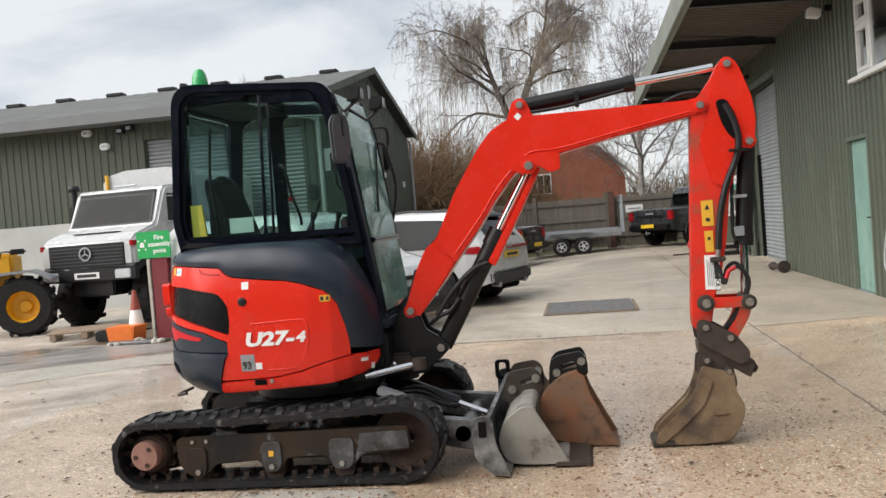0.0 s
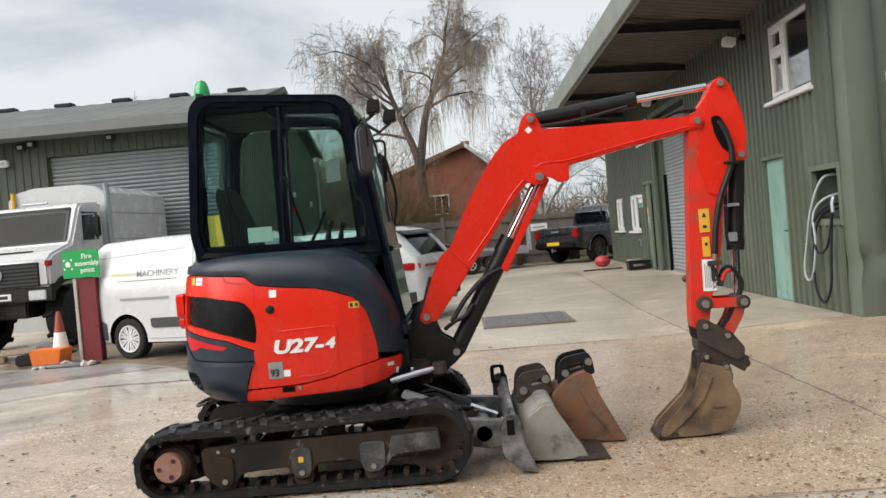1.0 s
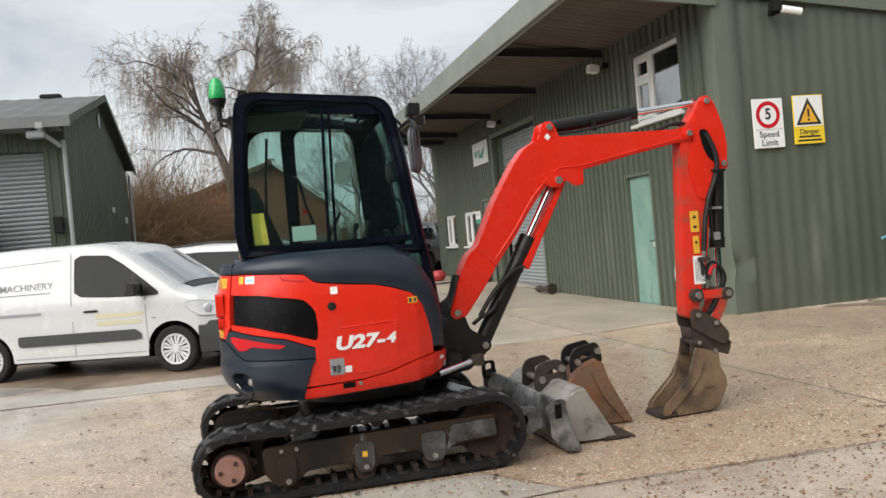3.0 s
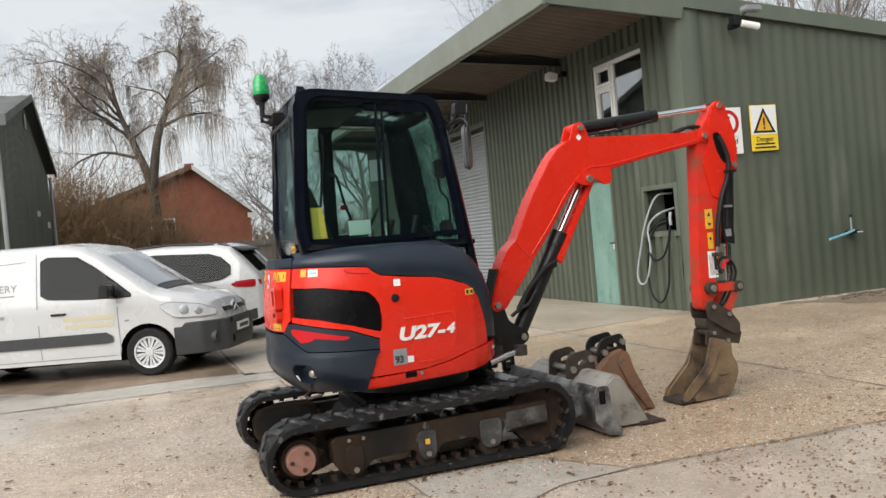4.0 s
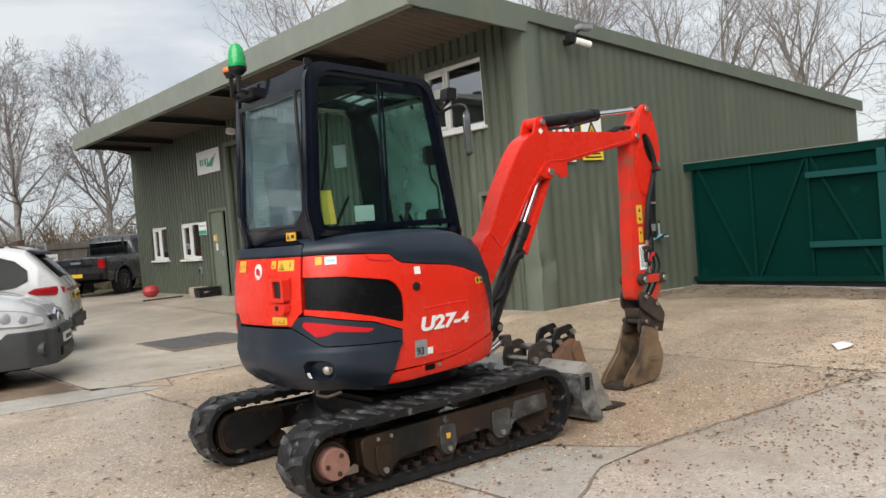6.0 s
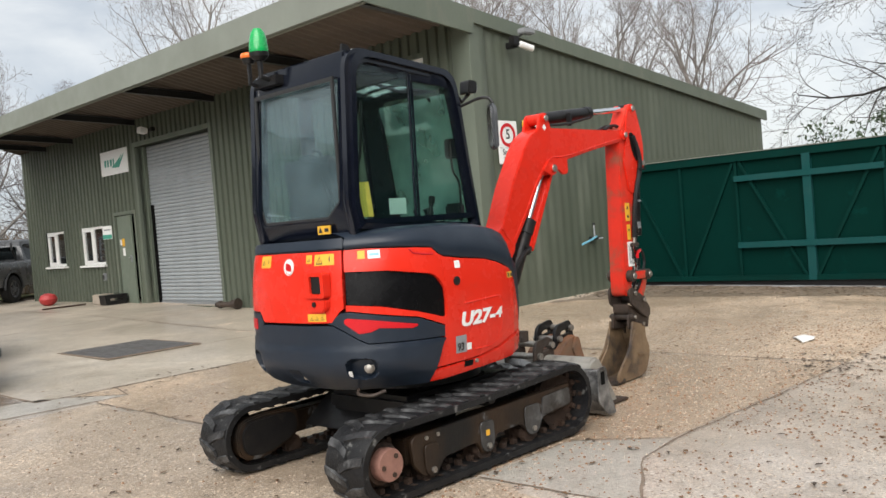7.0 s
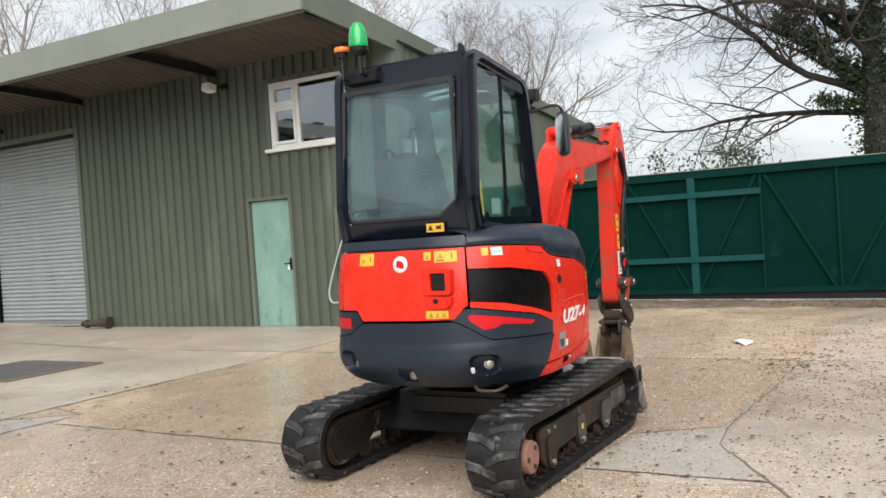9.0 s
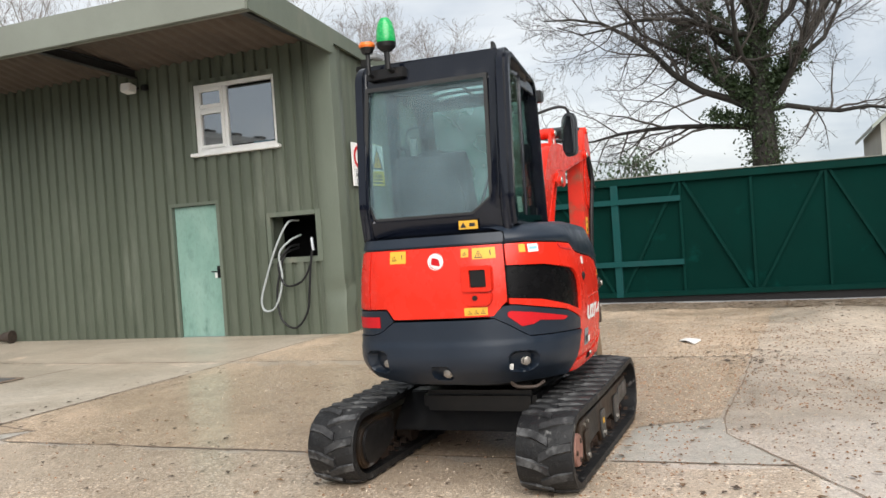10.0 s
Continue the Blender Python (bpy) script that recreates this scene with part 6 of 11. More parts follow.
# things in the cab
seat = ex("operator_seat", slab(rounded([(-2.38, 1.42), (-2.45, 1.86), (-2.43, 1.92), (-2.38, 1.88), (-2.24, 1.50), (-1.95, 1.42), (-1.95, 1.34), (-2.35, 1.32)], 0.04, 3), 5.42, 5.86, bevel=0.05, seg=3), SEAT, cab, "dark cloth operator seat")
ex("seat_backrest", slab(rounded([(5.44, 1.45), (5.42, 1.62), (5.5, 1.88), (5.58, 1.93), (5.70, 1.93), (5.78, 1.88), (5.86, 1.62), (5.84, 1.45)], 0.05, 4), -2.44, -2.38, "x", bevel=0.02), SEAT, seat)
ex("cab_floor", boxes(((-2.45, 5.24, 0.98), (-1.28, 6.02, 1.02))), INTERIOR, cab)
ex("seat_box", boxes(((-2.45, 5.24, 1.02), (-1.95, 6.02, 1.36)), bevel=0.02), INTERIOR, cab)
ex("side_console", boxes(((-2.15, 5.27, 1.36), (-1.62, 5.42, 1.47)), bevel=0.02), INTERIOR, cab)
ex("side_console", boxes(((-2.15, 5.86, 1.36), (-1.7, 6.0, 1.47)), bevel=0.02), INTERIOR, cab)
for y in (5.345, 5.93):
    ex("joystick", tube(bmesh.new(), curve_pts([(-1.72, y, 1.47), (-1.70, y, 1.56), (-1.68, y, 1.63)], 4), [0.02] * 4 + [0.014] * 2 + [0.022] * 3, 10), BLACK, cab)
ex("travel_lever", tube(bmesh.new(), [(-1.50, 5.58, 1.02), (-1.47, 5.58, 1.45), (-1.52, 5.58, 1.56)], 0.014, 8), BLACK, cab)
ex("travel_lever", tube(bmesh.new(), [(-1.50, 5.68, 1.02), (-1.47, 5.68, 1.45), (-1.52, 5.68, 1.56)], 0.014, 8), BLACK, cab)
ex("monitor", boxes(((-1.50, 5.28, 1.47), (-1.44, 5.42, 1.58)), bevel=0.015), INTERIOR, cab)
ex("safety_lever", tube(bmesh.new(), curve_pts([(-1.95, 5.9, 1.45), (-1.85, 5.9, 1.62), (-1.80, 5.88, 1.72)], 4), 0.012, 8), BLACK, cab)
ex("seat_belt", tube(bmesh.new(), [(-2.36, 5.42, 1.45), (-2.33, 5.26, 1.9), (-2.3, 5.25, 2.2)], 0.009, 6), BLACK, cab)
ex("roof_lining", boxes(((-2.43, 5.21, 2.345), (-2.03, 6.02, 2.358))), INTERIOR, cab)
ex("yellow_pad", slab([(-2.435, 1.525), (-2.345, 1.525), (-2.365, 1.725), (-2.438, 1.725)], 5.170, 5.190), YELLOW_PAD, cab, "yellow foam strip inside the window")
ex("paper_card", bowed(slab([(-2.195, 1.53), (-2.045, 1.53), (-2.043, 1.625), (-2.195, 1.625)], 5.165, 5.168)), material("pale_green_card", (0.62, 0.72, 0.66), 0.7, vary=(0.55, 0.66, 0.60), scale=10.0), cab, "pale card stuck inside the window")
ex("notice_sheet", slab([(-1.79, 1.93), (-1.69, 1.94), (-1.69, 2.10), (-1.79, 2.09)], 6.044, 6.047), DECAL_WHITE, cab, "white paper notice on the door glass")
# beacon, lamps, mirrors on the cab
bc = ex("green_beacon", turned((-2.585, 5.81, 2.565), (0, 0, 1), [(0, 0.0), (0.056, 0.0), (0.058, 0.02), (0.054, 0.07), (0.044, 0.115), (0.026, 0.142), (0, 0.15)], 28), GREEN_LENS, cab, "green flashing beacon on a bracket")
ex("beacon_base", turned((-2.585, 5.81, 2.515), (0, 0, 1), [(0, 0), (0.03, 0.0), (0.056, 0.025), (0.06, 0.05), (0, 0.052)], 24), BLACK, bc)
ex("beacon_stem", tube(bmesh.new(), [(-2.475, 5.81, 2.40), (-2.585, 5.81, 2.42), (-2.585, 5.81, 2.52)], 0.018, 10), BLACK, bc)
ob = ex("orange_lamp", turned((-2.575, 5.94, 2.555), (0, 0, 1), [(0, 0), (0.046, 0), (0.05, 0.012), (0.042, 0.03), (0, 0.034)], 24), ORANGE_LENS, cab, "flat orange beacon")
ex("lamp_stem", tube(bmesh.new(), [(-2.475, 5.94, 2.38), (-2.575, 5.94, 2.40), (-2.575, 5.94, 2.53)], 0.014, 8), BLACK, ob)
ex("lamp_foot", turned((-2.575, 5.94, 2.52), (0, 0, 1), [(0, 0), (0.03, 0), (0.044, 0.034), (0, 0.036)], 20), BLACK, ob)
ex("beacon_bracket", boxes(((-2.53, 5.74, 2.37), (-2.455, 5.98, 2.43)), bevel=0.005), BLACK, cab)
ex("lifting_lug", slab([(-2.46, 2.46), (-2.38, 2.47), (-2.41, 2.505), (-2.45, 2.51)], 5.20, 5.215), BLACK, cab)
for i, (x, y, z) in enumerate(((-1.33, 5.27, 2.335), (-1.25, 5.52, 2.30))):
    wl = ex("work_lamp", soften(slab(rounded([(x - 0.05, z - 0.045), (x + 0.035, z - 0.04), (x + 0.045, z + 0.04), (x - 0.035, z + 0.045)], 0.015), y - 0.045, y + 0.045), 0.008, 2, 50), BLACK, cab, "black work lamp")
    ex("lens", slab(rounded([(y - 0.036, z - 0.03), (y + 0.036, z - 0.03), (y + 0.036, z + 0.03), (y - 0.036, z + 0.03)], 0.012), x + 0.041, x + 0.046, "x"), GALV, wl)
    ex("lamp_arm", tube(bmesh.new(), [(x, y, z - 0.04), (x - 0.08, y, z - 0.10), (-1.47, y, 2.30)], 0.012, 8), BLACK, wl)


def swung(bm, turn=-35, at=(-1.378, 5.035, 2.05)):
    bmesh.ops.rotate(bm, verts=bm.verts, cent=at, matrix=Matrix.Rotation(radians(turn), 3, "Z"))
    return bm


mr = ex("mirror", swung(soften(slab(rounded([(4.965, 1.90), (5.07, 1.895), (5.105, 1.95), (5.105, 2.14), (5.07, 2.195), (4.985, 2.19), (4.955, 2.14)], 0.035), -1.405, -1.368, "x"), 0.012, 2, 50)), MIRROR_SHELL, cab, "dark grey rear-view mirror on an arm")
ex("mirror_glass", swung(slab(rounded([(4.98, 1.92), (5.06, 1.915), (5.09, 1.96), (5.09, 2.13), (5.06, 2.175), (4.99, 2.17)], 0.025), -1.4075, -1.4055, "x")), CHROME, mr)
ex("mirror_arm", tube(bmesh.new(), curve_pts([(-1.45, 5.26, 2.2), (-1.40, 5.1, 2.24), (-1.37, 5.04, 2.20), (-1.37, 5.04, 2.06)], 4), 0.010, 8), BLACK, mr)
mr = ex("mirror", soften(slab(rounded([(6.22, 1.90), (6.30, 1.90), (6.31, 2.10), (6.22, 2.10)], 0.03), -1.40, -1.36, "x"), 0.012, 2, 50), BLACK, cab, "black rear-view mirror on an arm")
ex("mirror_arm", tube(bmesh.new(), curve_pts([(-1.46, 6.07, 2.2), (-1.38, 6.2, 2.22), (-1.36, 6.26, 2.18), (-1.37, 6.26, 2.05)], 4), 0.011, 8), BLACK, mr)
ex("hand_rail", tube(bmesh.new(), curve_pts([(-1.45, 6.08, 2.10), (-1.37, 6.12, 2.09), (-1.34, 6.12, 2.0), (-1.30, 6.12, 1.78), (-1.34, 6.08, 1.50)], 5), 0.012, 8), BLACK, cab)

# ---- swing post, boom, arm, bucket ----
swing = ex("swing_post", slab(rounded([(-1.25, 0.86), (-1.144, 0.985), (-1.07, 0.95), (-1.03, 0.82), (-0.93, 0.76), (-0.885, 0.70), (-0.93, 0.64), (-0.995, 0.595), (-1.05, 0.54), (-1.24, 0.53)], 0.03, 4), 5.40, 5.46, bevel=0.01), BLACK, label="black swing post casting")
ex("swing_cheek", slab(rounded([(-1.25, 0.86), (-1.144, 0.985), (-1.07, 0.95), (-1.03, 0.82), (-0.93, 0.76), (-0.885, 0.70), (-0.93, 0.64), (-0.995, 0.595), (-1.05, 0.54), (-1.24, 0.53)], 0.03, 4), 5.55, 5.61, bevel=0.01), BLACK, swing)
ex("swing_hub", rod((-1.2, 5.505, 0.5), (-1.2, 5.505, 0.88), 0.085, 24), BLACK, swing)
ex("swing_lug", boxes(((-1.36, 5.42, 0.80), (-1.15, 5.59, 0.86)), ((-1.36, 5.42, 0.52), (-1.15, 5.59, 0.58)), bevel=0.015), BLACK, swing)
ex("swing_rod", rod((-1.45, 5.22, 0.60), (-1.2, 5.38, 0.62), 0.022), CHROME, swing)
ex("swing_rod", rod((-1.36, 5.05, 0.60), (-1.06, 5.22, 0.635), 0.021), CHROME, swing)
ex("swing_eye", turned((-1.05, 5.21, 0.60), (0, 0, 1), [(0, 0), (0.045, 0), (0.045, 0.07), (0, 0.07)], 16), HITCH, swing)
ex("swing_lever", boxes(((-1.26, 5.34, 0.57), (-1.12, 5.44, 0.68)), bevel=0.02), HITCH, swing)
for k in range(5):
    ex("hose", tube(bmesh.new(), curve_pts([(-1.3, 5.42 + 0.04 * k, 0.78), (-1.2, 5.44 + 0.035 * k, 0.9 + 0.02 * k), (-1.12, 5.46 + 0.03 * k, 1.05), (-1.07, 5.46 + 0.03 * k, 1.2)], 5), 0.014, 6), HOSE, swing)

BOOM_L, BOOM_R = 5.415, 5.585
spine = [(-1.150, 0.955), (-1.052, 1.221), (-0.992, 1.335), (-0.916, 1.393), (-0.772, 1.684), (-0.599, 1.951), (-0.516, 2.046), (-0.401, 2.108), (-0.259, 2.113), (0.684, 2.113), (0.745, 2.128), (0.80, 2.09), (0.785, 2.035), (0.704, 2.019), (0.279, 1.943), (-0.057, 1.873), (-0.118, 1.855), (-0.205, 1.862), (-0.29, 1.845), (-0.408, 1.742), (-0.522, 1.603), (-0.642, 1.430), (-0.809, 1.223), (-0.885, 1.119), (-1.058, 0.925), (-1.111, 0.893)]
boom = ex("boom", slab(rounded(spine, 0.03, 3), BOOM_L, BOOM_R, bevel=0.008), RED, label="red two-piece swan-neck boom")
ex("boom_root_cheek", slab(rounded([(-1.16, 0.93), (-1.05, 1.22), (-0.95, 1.36), (-0.80, 1.24), (-0.90, 1.10), (-1.06, 0.90)], 0.03, 3), BOOM_L - 0.018, BOOM_L - 0.001, bevel=0.006), RED, boom)
# Solid black filler for the dark inside the boom root slot.
ex("boom_root_slot", slab(rounded([(-1.13, 1.0), (-1.03, 1.25), (-1.0, 1.24), (-1.09, 0.99)], 0.02, 3), BOOM_L + 0.04, BOOM_R - 0.04), BLACK_VOID, boom)
ex("weld_seam", tube(bmesh.new(), [(p.x, BOOM_L - 0.001, p.z) for p in curve_pts([(-0.80, 0, 1.29), (-0.63, 0, 1.50), (-0.51, 0, 1.67), (-0.40, 0, 1.79), (-0.28, 0, 1.885), (-0.1, 0, 1.897), (0.28, 0, 1.968), (0.70, 0, 2.045)], 5)], 0.0055, 6), RED, boom)
ex("weld_seam", tube(bmesh.new(), [(-0.925, BOOM_L - 0.002, 1.385), (-0.80, BOOM_L - 0.002, 1.24)], 0.006, 6), RED, boom)
ex("cylinder_cheek", slab(rounded([(-0.42, 2.07), (-0.372, 2.21), (-0.324, 2.235), (-0.28, 2.20), (-0.235, 2.09)], 0.03, 4), BOOM_L + 0.005, BOOM_L + 0.03, bevel=0.004), RED, boom)
ex("cylinder_cheek", slab(rounded([(-0.42, 2.07), (-0.372, 2.21), (-0.324, 2.235), (-0.28, 2.20), (-0.235, 2.09)], 0.03, 4), BOOM_R - 0.03, BOOM_R - 0.005, bevel=0.004), RED, boom)
ex("elbow_plate", slab(rounded([(-0.42, 1.79), (-0.345, 1.865), (-0.10, 1.885), (-0.098, 1.765), (-0.17, 1.75), (-0.21, 1.785), (-0.25, 1.80), (-0.275, 1.755), (-0.335, 1.752)], 0.025, 3), BOOM_L - 0.022, BOOM_L - 0.001, bevel=0.005), RED, boom)
ex("boom_label", slab([(-0.365, 2.115), (-0.34, 2.09), (-0.315, 2.115), (-0.34, 2.14)], BOOM_L - 0.002, BOOM_L - 0.0005), DECAL_WHITE, boom)


def pin(name, x, z, y0, y1, r, parent, collar=RED):
    bm = turned((x, y0, z), (0, 1, 0), [(0, 0.0), (r * 0.62, 0.0), (r * 0.62, 0.012), (r, 0.014), (r, y1 - y0 - 0.014), (r * 0.62, y1 - y0 - 0.012), (r * 0.62, y1 - y0), (0, y1 - y0)], 24)
    p_ = ex(name, bm, collar, parent)
    for y in (y0 - 0.002, y1 + 0.002):
        ex("pin_end", turned((x, y, z), (0, -1 if y < y0 else 1, 0), [(0, 0.006), (r * 0.5, 0.006), (r * 0.58, -0.004), (0, -0.004)], 20), PIN, p_)
    return p_


pin("pin", -1.113, 0.945, BOOM_L - 0.03, BOOM_R + 0.03, 0.045, boom)
pin("pin", -0.324, 2.185, BOOM_L - 0.012, BOOM_R + 0.012, 0.042, boom)
pin("pin", -0.294, 1.803, BOOM_L - 0.035, BOOM_R + 0.03, 0.05, boom)
pin("pin", 0.757, 2.075, BOOM_L - 0.03, BOOM_R + 0.03, 0.042, boom)
pin("pin", -0.935, 0.70, 5.385, 5.625, 0.045, swing, BLACK)

# boom cylinder under the boom
bc_ = ex("boom_cylinder", rod((-0.935, 5.50, 0.70), (-0.526, 5.50, 1.40), 0.058, 20), BLACK, label="black hydraulic cylinder under the boom")
ex("cylinder_gland", rod((-0.575, 5.50, 1.32), (-0.515, 5.50, 1.42), 0.065, 20), BLACK, bc_)
ex("cylinder_rod", rod((-0.53, 5.50, 1.40), (-0.294, 5.50, 1.803), 0.030, 16), CHROME, bc_)
ex("rod_guard", slab([(-0.60, 1.22), (-0.255, 1.80), (-0.225, 1.785), (-0.555, 1.19)], 5.435, 5.565, bevel=0.006), RED, bc_, "red rod guard")
ex("hose", tube(bmesh.new(), curve_pts([(-0.95, 5.42, 0.9), (-0.84, 5.42, 1.05), (-0.70, 5.42, 1.18), (-0.60, 5.43, 1.22)], 5), 0.016, 8), HOSE, bc_)
ex("hose", tube(bmesh.new(), curve_pts([(-1.0, 5.44, 0.85), (-0.93, 5.42, 0.9), (-0.86, 5.42, 0.93), (-0.8, 5.44, 1.0)], 5), 0.014, 8), HOSE, bc_)
ex("port", boxes(((-0.66, 5.42, 1.17), (-0.60, 5.45, 1.24)), bevel=0.01), BLACK, bc_)
# arm cylinder over the boom
ac = ex("arm_cylinder", rod((-0.30, 5.50, 2.188), (0.385, 5.50, 2.262), 0.048, 20), BLACK, label="black hydraulic cylinder on top of the boom")
ex("cylinder_gland", rod((0.335, 5.50, 2.257), (0.39, 5.50, 2.263), 0.053, 20), BLACK, ac)
ex("cylinder_rod", rod((0.385, 5.50, 2.262), (0.86, 5.50, 2.307), 0.024, 16), CHROME, ac)
ex("rod_eye", rod((0.93, 5.47, 2.31), (0.93, 5.53, 2.31), 0.045, 20), BLACK, ac)
ex("hose", tube(bmesh.new(), curve_pts([(-0.26, 5.43, 2.135), (-0.1, 5.43, 2.145), (0.05, 5.43, 2.165), (0.32, 5.44, 2.215)], 5), 0.012, 6), HOSE, ac)
ex("hose_clamp", boxes(((0.015, 5.42, 2.14), (0.045, 5.46, 2.24)), bevel=0.005), BLACK, ac)
for dy in (-0.03, 0.03):
    ex("hose", tube(bmesh.new(), curve_pts([(0.55, 5.5 + dy, 2.12), (0.68, 5.5 + dy, 2.16), (0.80, 5.5 + dy, 2.14), (0.9, 5.5 + dy, 2.02)], 5), 0.014, 6), HOSE, boom)

# arm
ARM_L, ARM_R = 5.43, 5.57
outline = [(0.703, 2.0), (0.630, 0.80), (0.632, 0.722), (0.70, 0.70), (0.739, 0.725), (0.776, 0.92), (0.817, 1.031), (0.865, 1.258), (0.907, 1.597), (0.941, 1.765), (0.998, 1.78), (1.06, 1.815), (1.078, 1.965), (1.062, 2.102), (1.007, 2.266), (0.979, 2.325), (0.93, 2.352), (0.885, 2.325), (0.834, 2.227), (0.77, 2.149), (0.717, 2.103)]
arm = ex("arm", slab(rounded(outline, 0.03, 3), ARM_L, ARM_R, bevel=0.008), RED_DIRTY, label="red dipper arm, muddy at its lower end")
ex("arm_cheek", slab(rounded([(0.80, 2.02), (0.834, 2.227), (0.885, 2.325), (0.93, 2.352), (0.979, 2.325), (1.007, 2.266), (1.062, 2.102), (1.078, 1.965), (1.06, 1.815), (0.99, 1.79), (0.95, 1.70), (0.905, 1.56), (0.80, 1.60), (0.74, 1.85)], 0.03, 3), ARM_L - 0.014, ARM_L - 0.001, bevel=0.004), RED, arm)
# No hole is cut; a solid black shape draws the shaded slot.
ex("arm_slot", slab(rounded([(0.848, 2.096), (0.908, 2.104), (0.958, 2.011), (0.986, 1.90), (0.965, 1.842), (0.916, 1.879), (0.873, 1.968)], 0.03, 4), ARM_L - 0.018, ARM_R + 0.018), BLACK_VOID, arm)
pin("pin", 0.930, 2.308, ARM_L - 0.025, ARM_R + 0.025, 0.042, arm)
pin("pin", 1.028, 1.835, ARM_L - 0.03, ARM_R + 0.03, 0.042, arm)
ex("main_hose", tube(bmesh.new(), curve_pts([(0.90, ARM_L - 0.022, 2.07), (0.945, ARM_L - 0.032, 1.96), (0.965, ARM_L - 0.035, 1.85), (0.945, ARM_L - 0.03, 1.74), (0.875, ARM_L - 0.03, 1.58), (0.83, ARM_L - 0.028, 1.40), (0.805, ARM_L - 0.022, 1.20)], 6), 0.020, 8), HOSE, arm, "thick black hydraulic hose")
ex("hose_clamp", boxes(((0.90, ARM_L - 0.06, 1.775), (1.02, ARM_L - 0.045, 1.795)), bevel=0.004), BLACK, arm)
ex("coupling", rod((0.805, ARM_L - 0.024, 1.205), (0.80, ARM_L - 0.024, 1.14), 0.015, 8), PIN, arm)
ex("valve_block", boxes(((0.755, ARM_L - 0.045, 1.125), (0.845, ARM_L - 0.001, 1.155)), bevel=0.006), HITCH, arm)
ex("warning_label", boxes(((0.726, ARM_L - 0.004, 1.345), (0.795, ARM_L - 0.001, 1.50))), YELLOW, arm, "tall yellow warning label")
ex("warning_mark", slab([(0.745, 1.445), (0.776, 1.445), (0.7605, 1.477)], ARM_L - 0.0055, ARM_L - 0.004), DECAL_BLACK, arm)
ex("warning_mark", slab([(0.747, 1.375), (0.770, 1.370), (0.776, 1.388), (0.75, 1.396)], ARM_L - 0.0055, ARM_L - 0.004), DECAL_BLACK, arm)
ex("warning_label", boxes(((0.735, ARM_L - 0.004, 1.185), (0.785, ARM_L - 0.001, 1.315))), YELLOW, arm, "tall yellow warning label")
ex("warning_mark", boxes(((0.752, ARM_L - 0.0055, 1.258), (0.769, ARM_L - 0.004, 1.278))), DECAL_BLACK, arm)
lab = ex("hitch_label", slab([(0.719, 0.958), (0.809, 0.955), (0.813, 1.165), (0.724, 1.168)], ARM_L - 0.004, ARM_L - 0.001), DECAL_WHITE, arm, "white quick hitch sticker")


def label_pose(x, z):
    return Matrix(((0, 1, 0, x - E0.x), (0, 0, -1, ARM_L - 0.0052 - E0.y), (-1, 0, 0, z), (0, 0, 0, 1)))


ex("label_bar", boxes(((0.777, ARM_L - 0.0052, 1.02), (0.803, ARM_L - 0.004, 1.155))), DECAL_BLACK, lab)
letters("LOCK 2", 0.038, DECAL_BLACK, lab, label_pose(0.793, 1.0), "label_lettering", 0.85, 0.0006)
for k in range(4):
    ex("label_line", boxes(((0.735 + 0.011 * k, ARM_L - 0.0052, 0.98), (0.740 + 0.011 * k, ARM_L - 0.004, 1.14 - 0.015 * (k % 2)))), DECAL_GREY, lab)
# bucket cylinder along the front of the arm
bk = ex("bucket_cylinder", rod((1.028, 5.50, 1.835), (0.972, 5.50, 1.22), 0.052, 20), BLACK, label="black bucket cylinder along the arm")
ex("cylinder_gland", rod((0.978, 5.50, 1.29), (0.971, 5.50, 1.21), 0.058, 20), BLACK, bk)
ex("cylinder_rod", rod((0.972, 5.50, 1.22), (0.96, 5.50, 0.90), 0.026, 16), CHROME, bk)
ex("steel_pipe", tube(bmesh.new(), curve_pts([(0.955, 5.44, 1.75), (0.925, 5.44, 1.70), (0.905, 5.44, 1.35), (0.915, 5.44, 1.26), (0.95, 5.45, 1.25)], 4), 0.012, 8), BLACK, bk)
ex("hose_clamp", boxes(((0.90, 5.43, 1.50), (1.0, 5.45, 1.52)), bevel=0.004), GALV, bk)
ex("hose_clamp", boxes(((0.90, 5.43, 1.27), (0.97, 5.45, 1.33)), bevel=0.004), GALV, bk)
for k in range(2):
    ex("hitch_hose", tube(bmesh.new(), curve_pts([(0.80 + 0.01 * k, 5.44, 1.13), (0.83, 5.42 + 0.05 * k, 0.99), (0.86, 5.42 + 0.05 * k, 1.06 + 0.02 * k), (0.915, 5.42 + 0.05 * k, 1.085 + 0.02 * k), (0.97, 5.43 + 0.05 * k, 1.02), (0.965, 5.43 + 0.05 * k, 0.94), (0.88, 5.44 + 0.05 * k, 0.78), (0.82, 5.46 + 0.04 * k, 0.70)], 6), 0.012, 6), HOSE, bk)
ex("red_hose_sleeve", tube(bmesh.new(), curve_pts([(0.842, 5.418, 1.02), (0.862, 5.418, 1.065), (0.90, 5.418, 1.085)], 4), 0.0145, 6), DECAL_RED, bk)
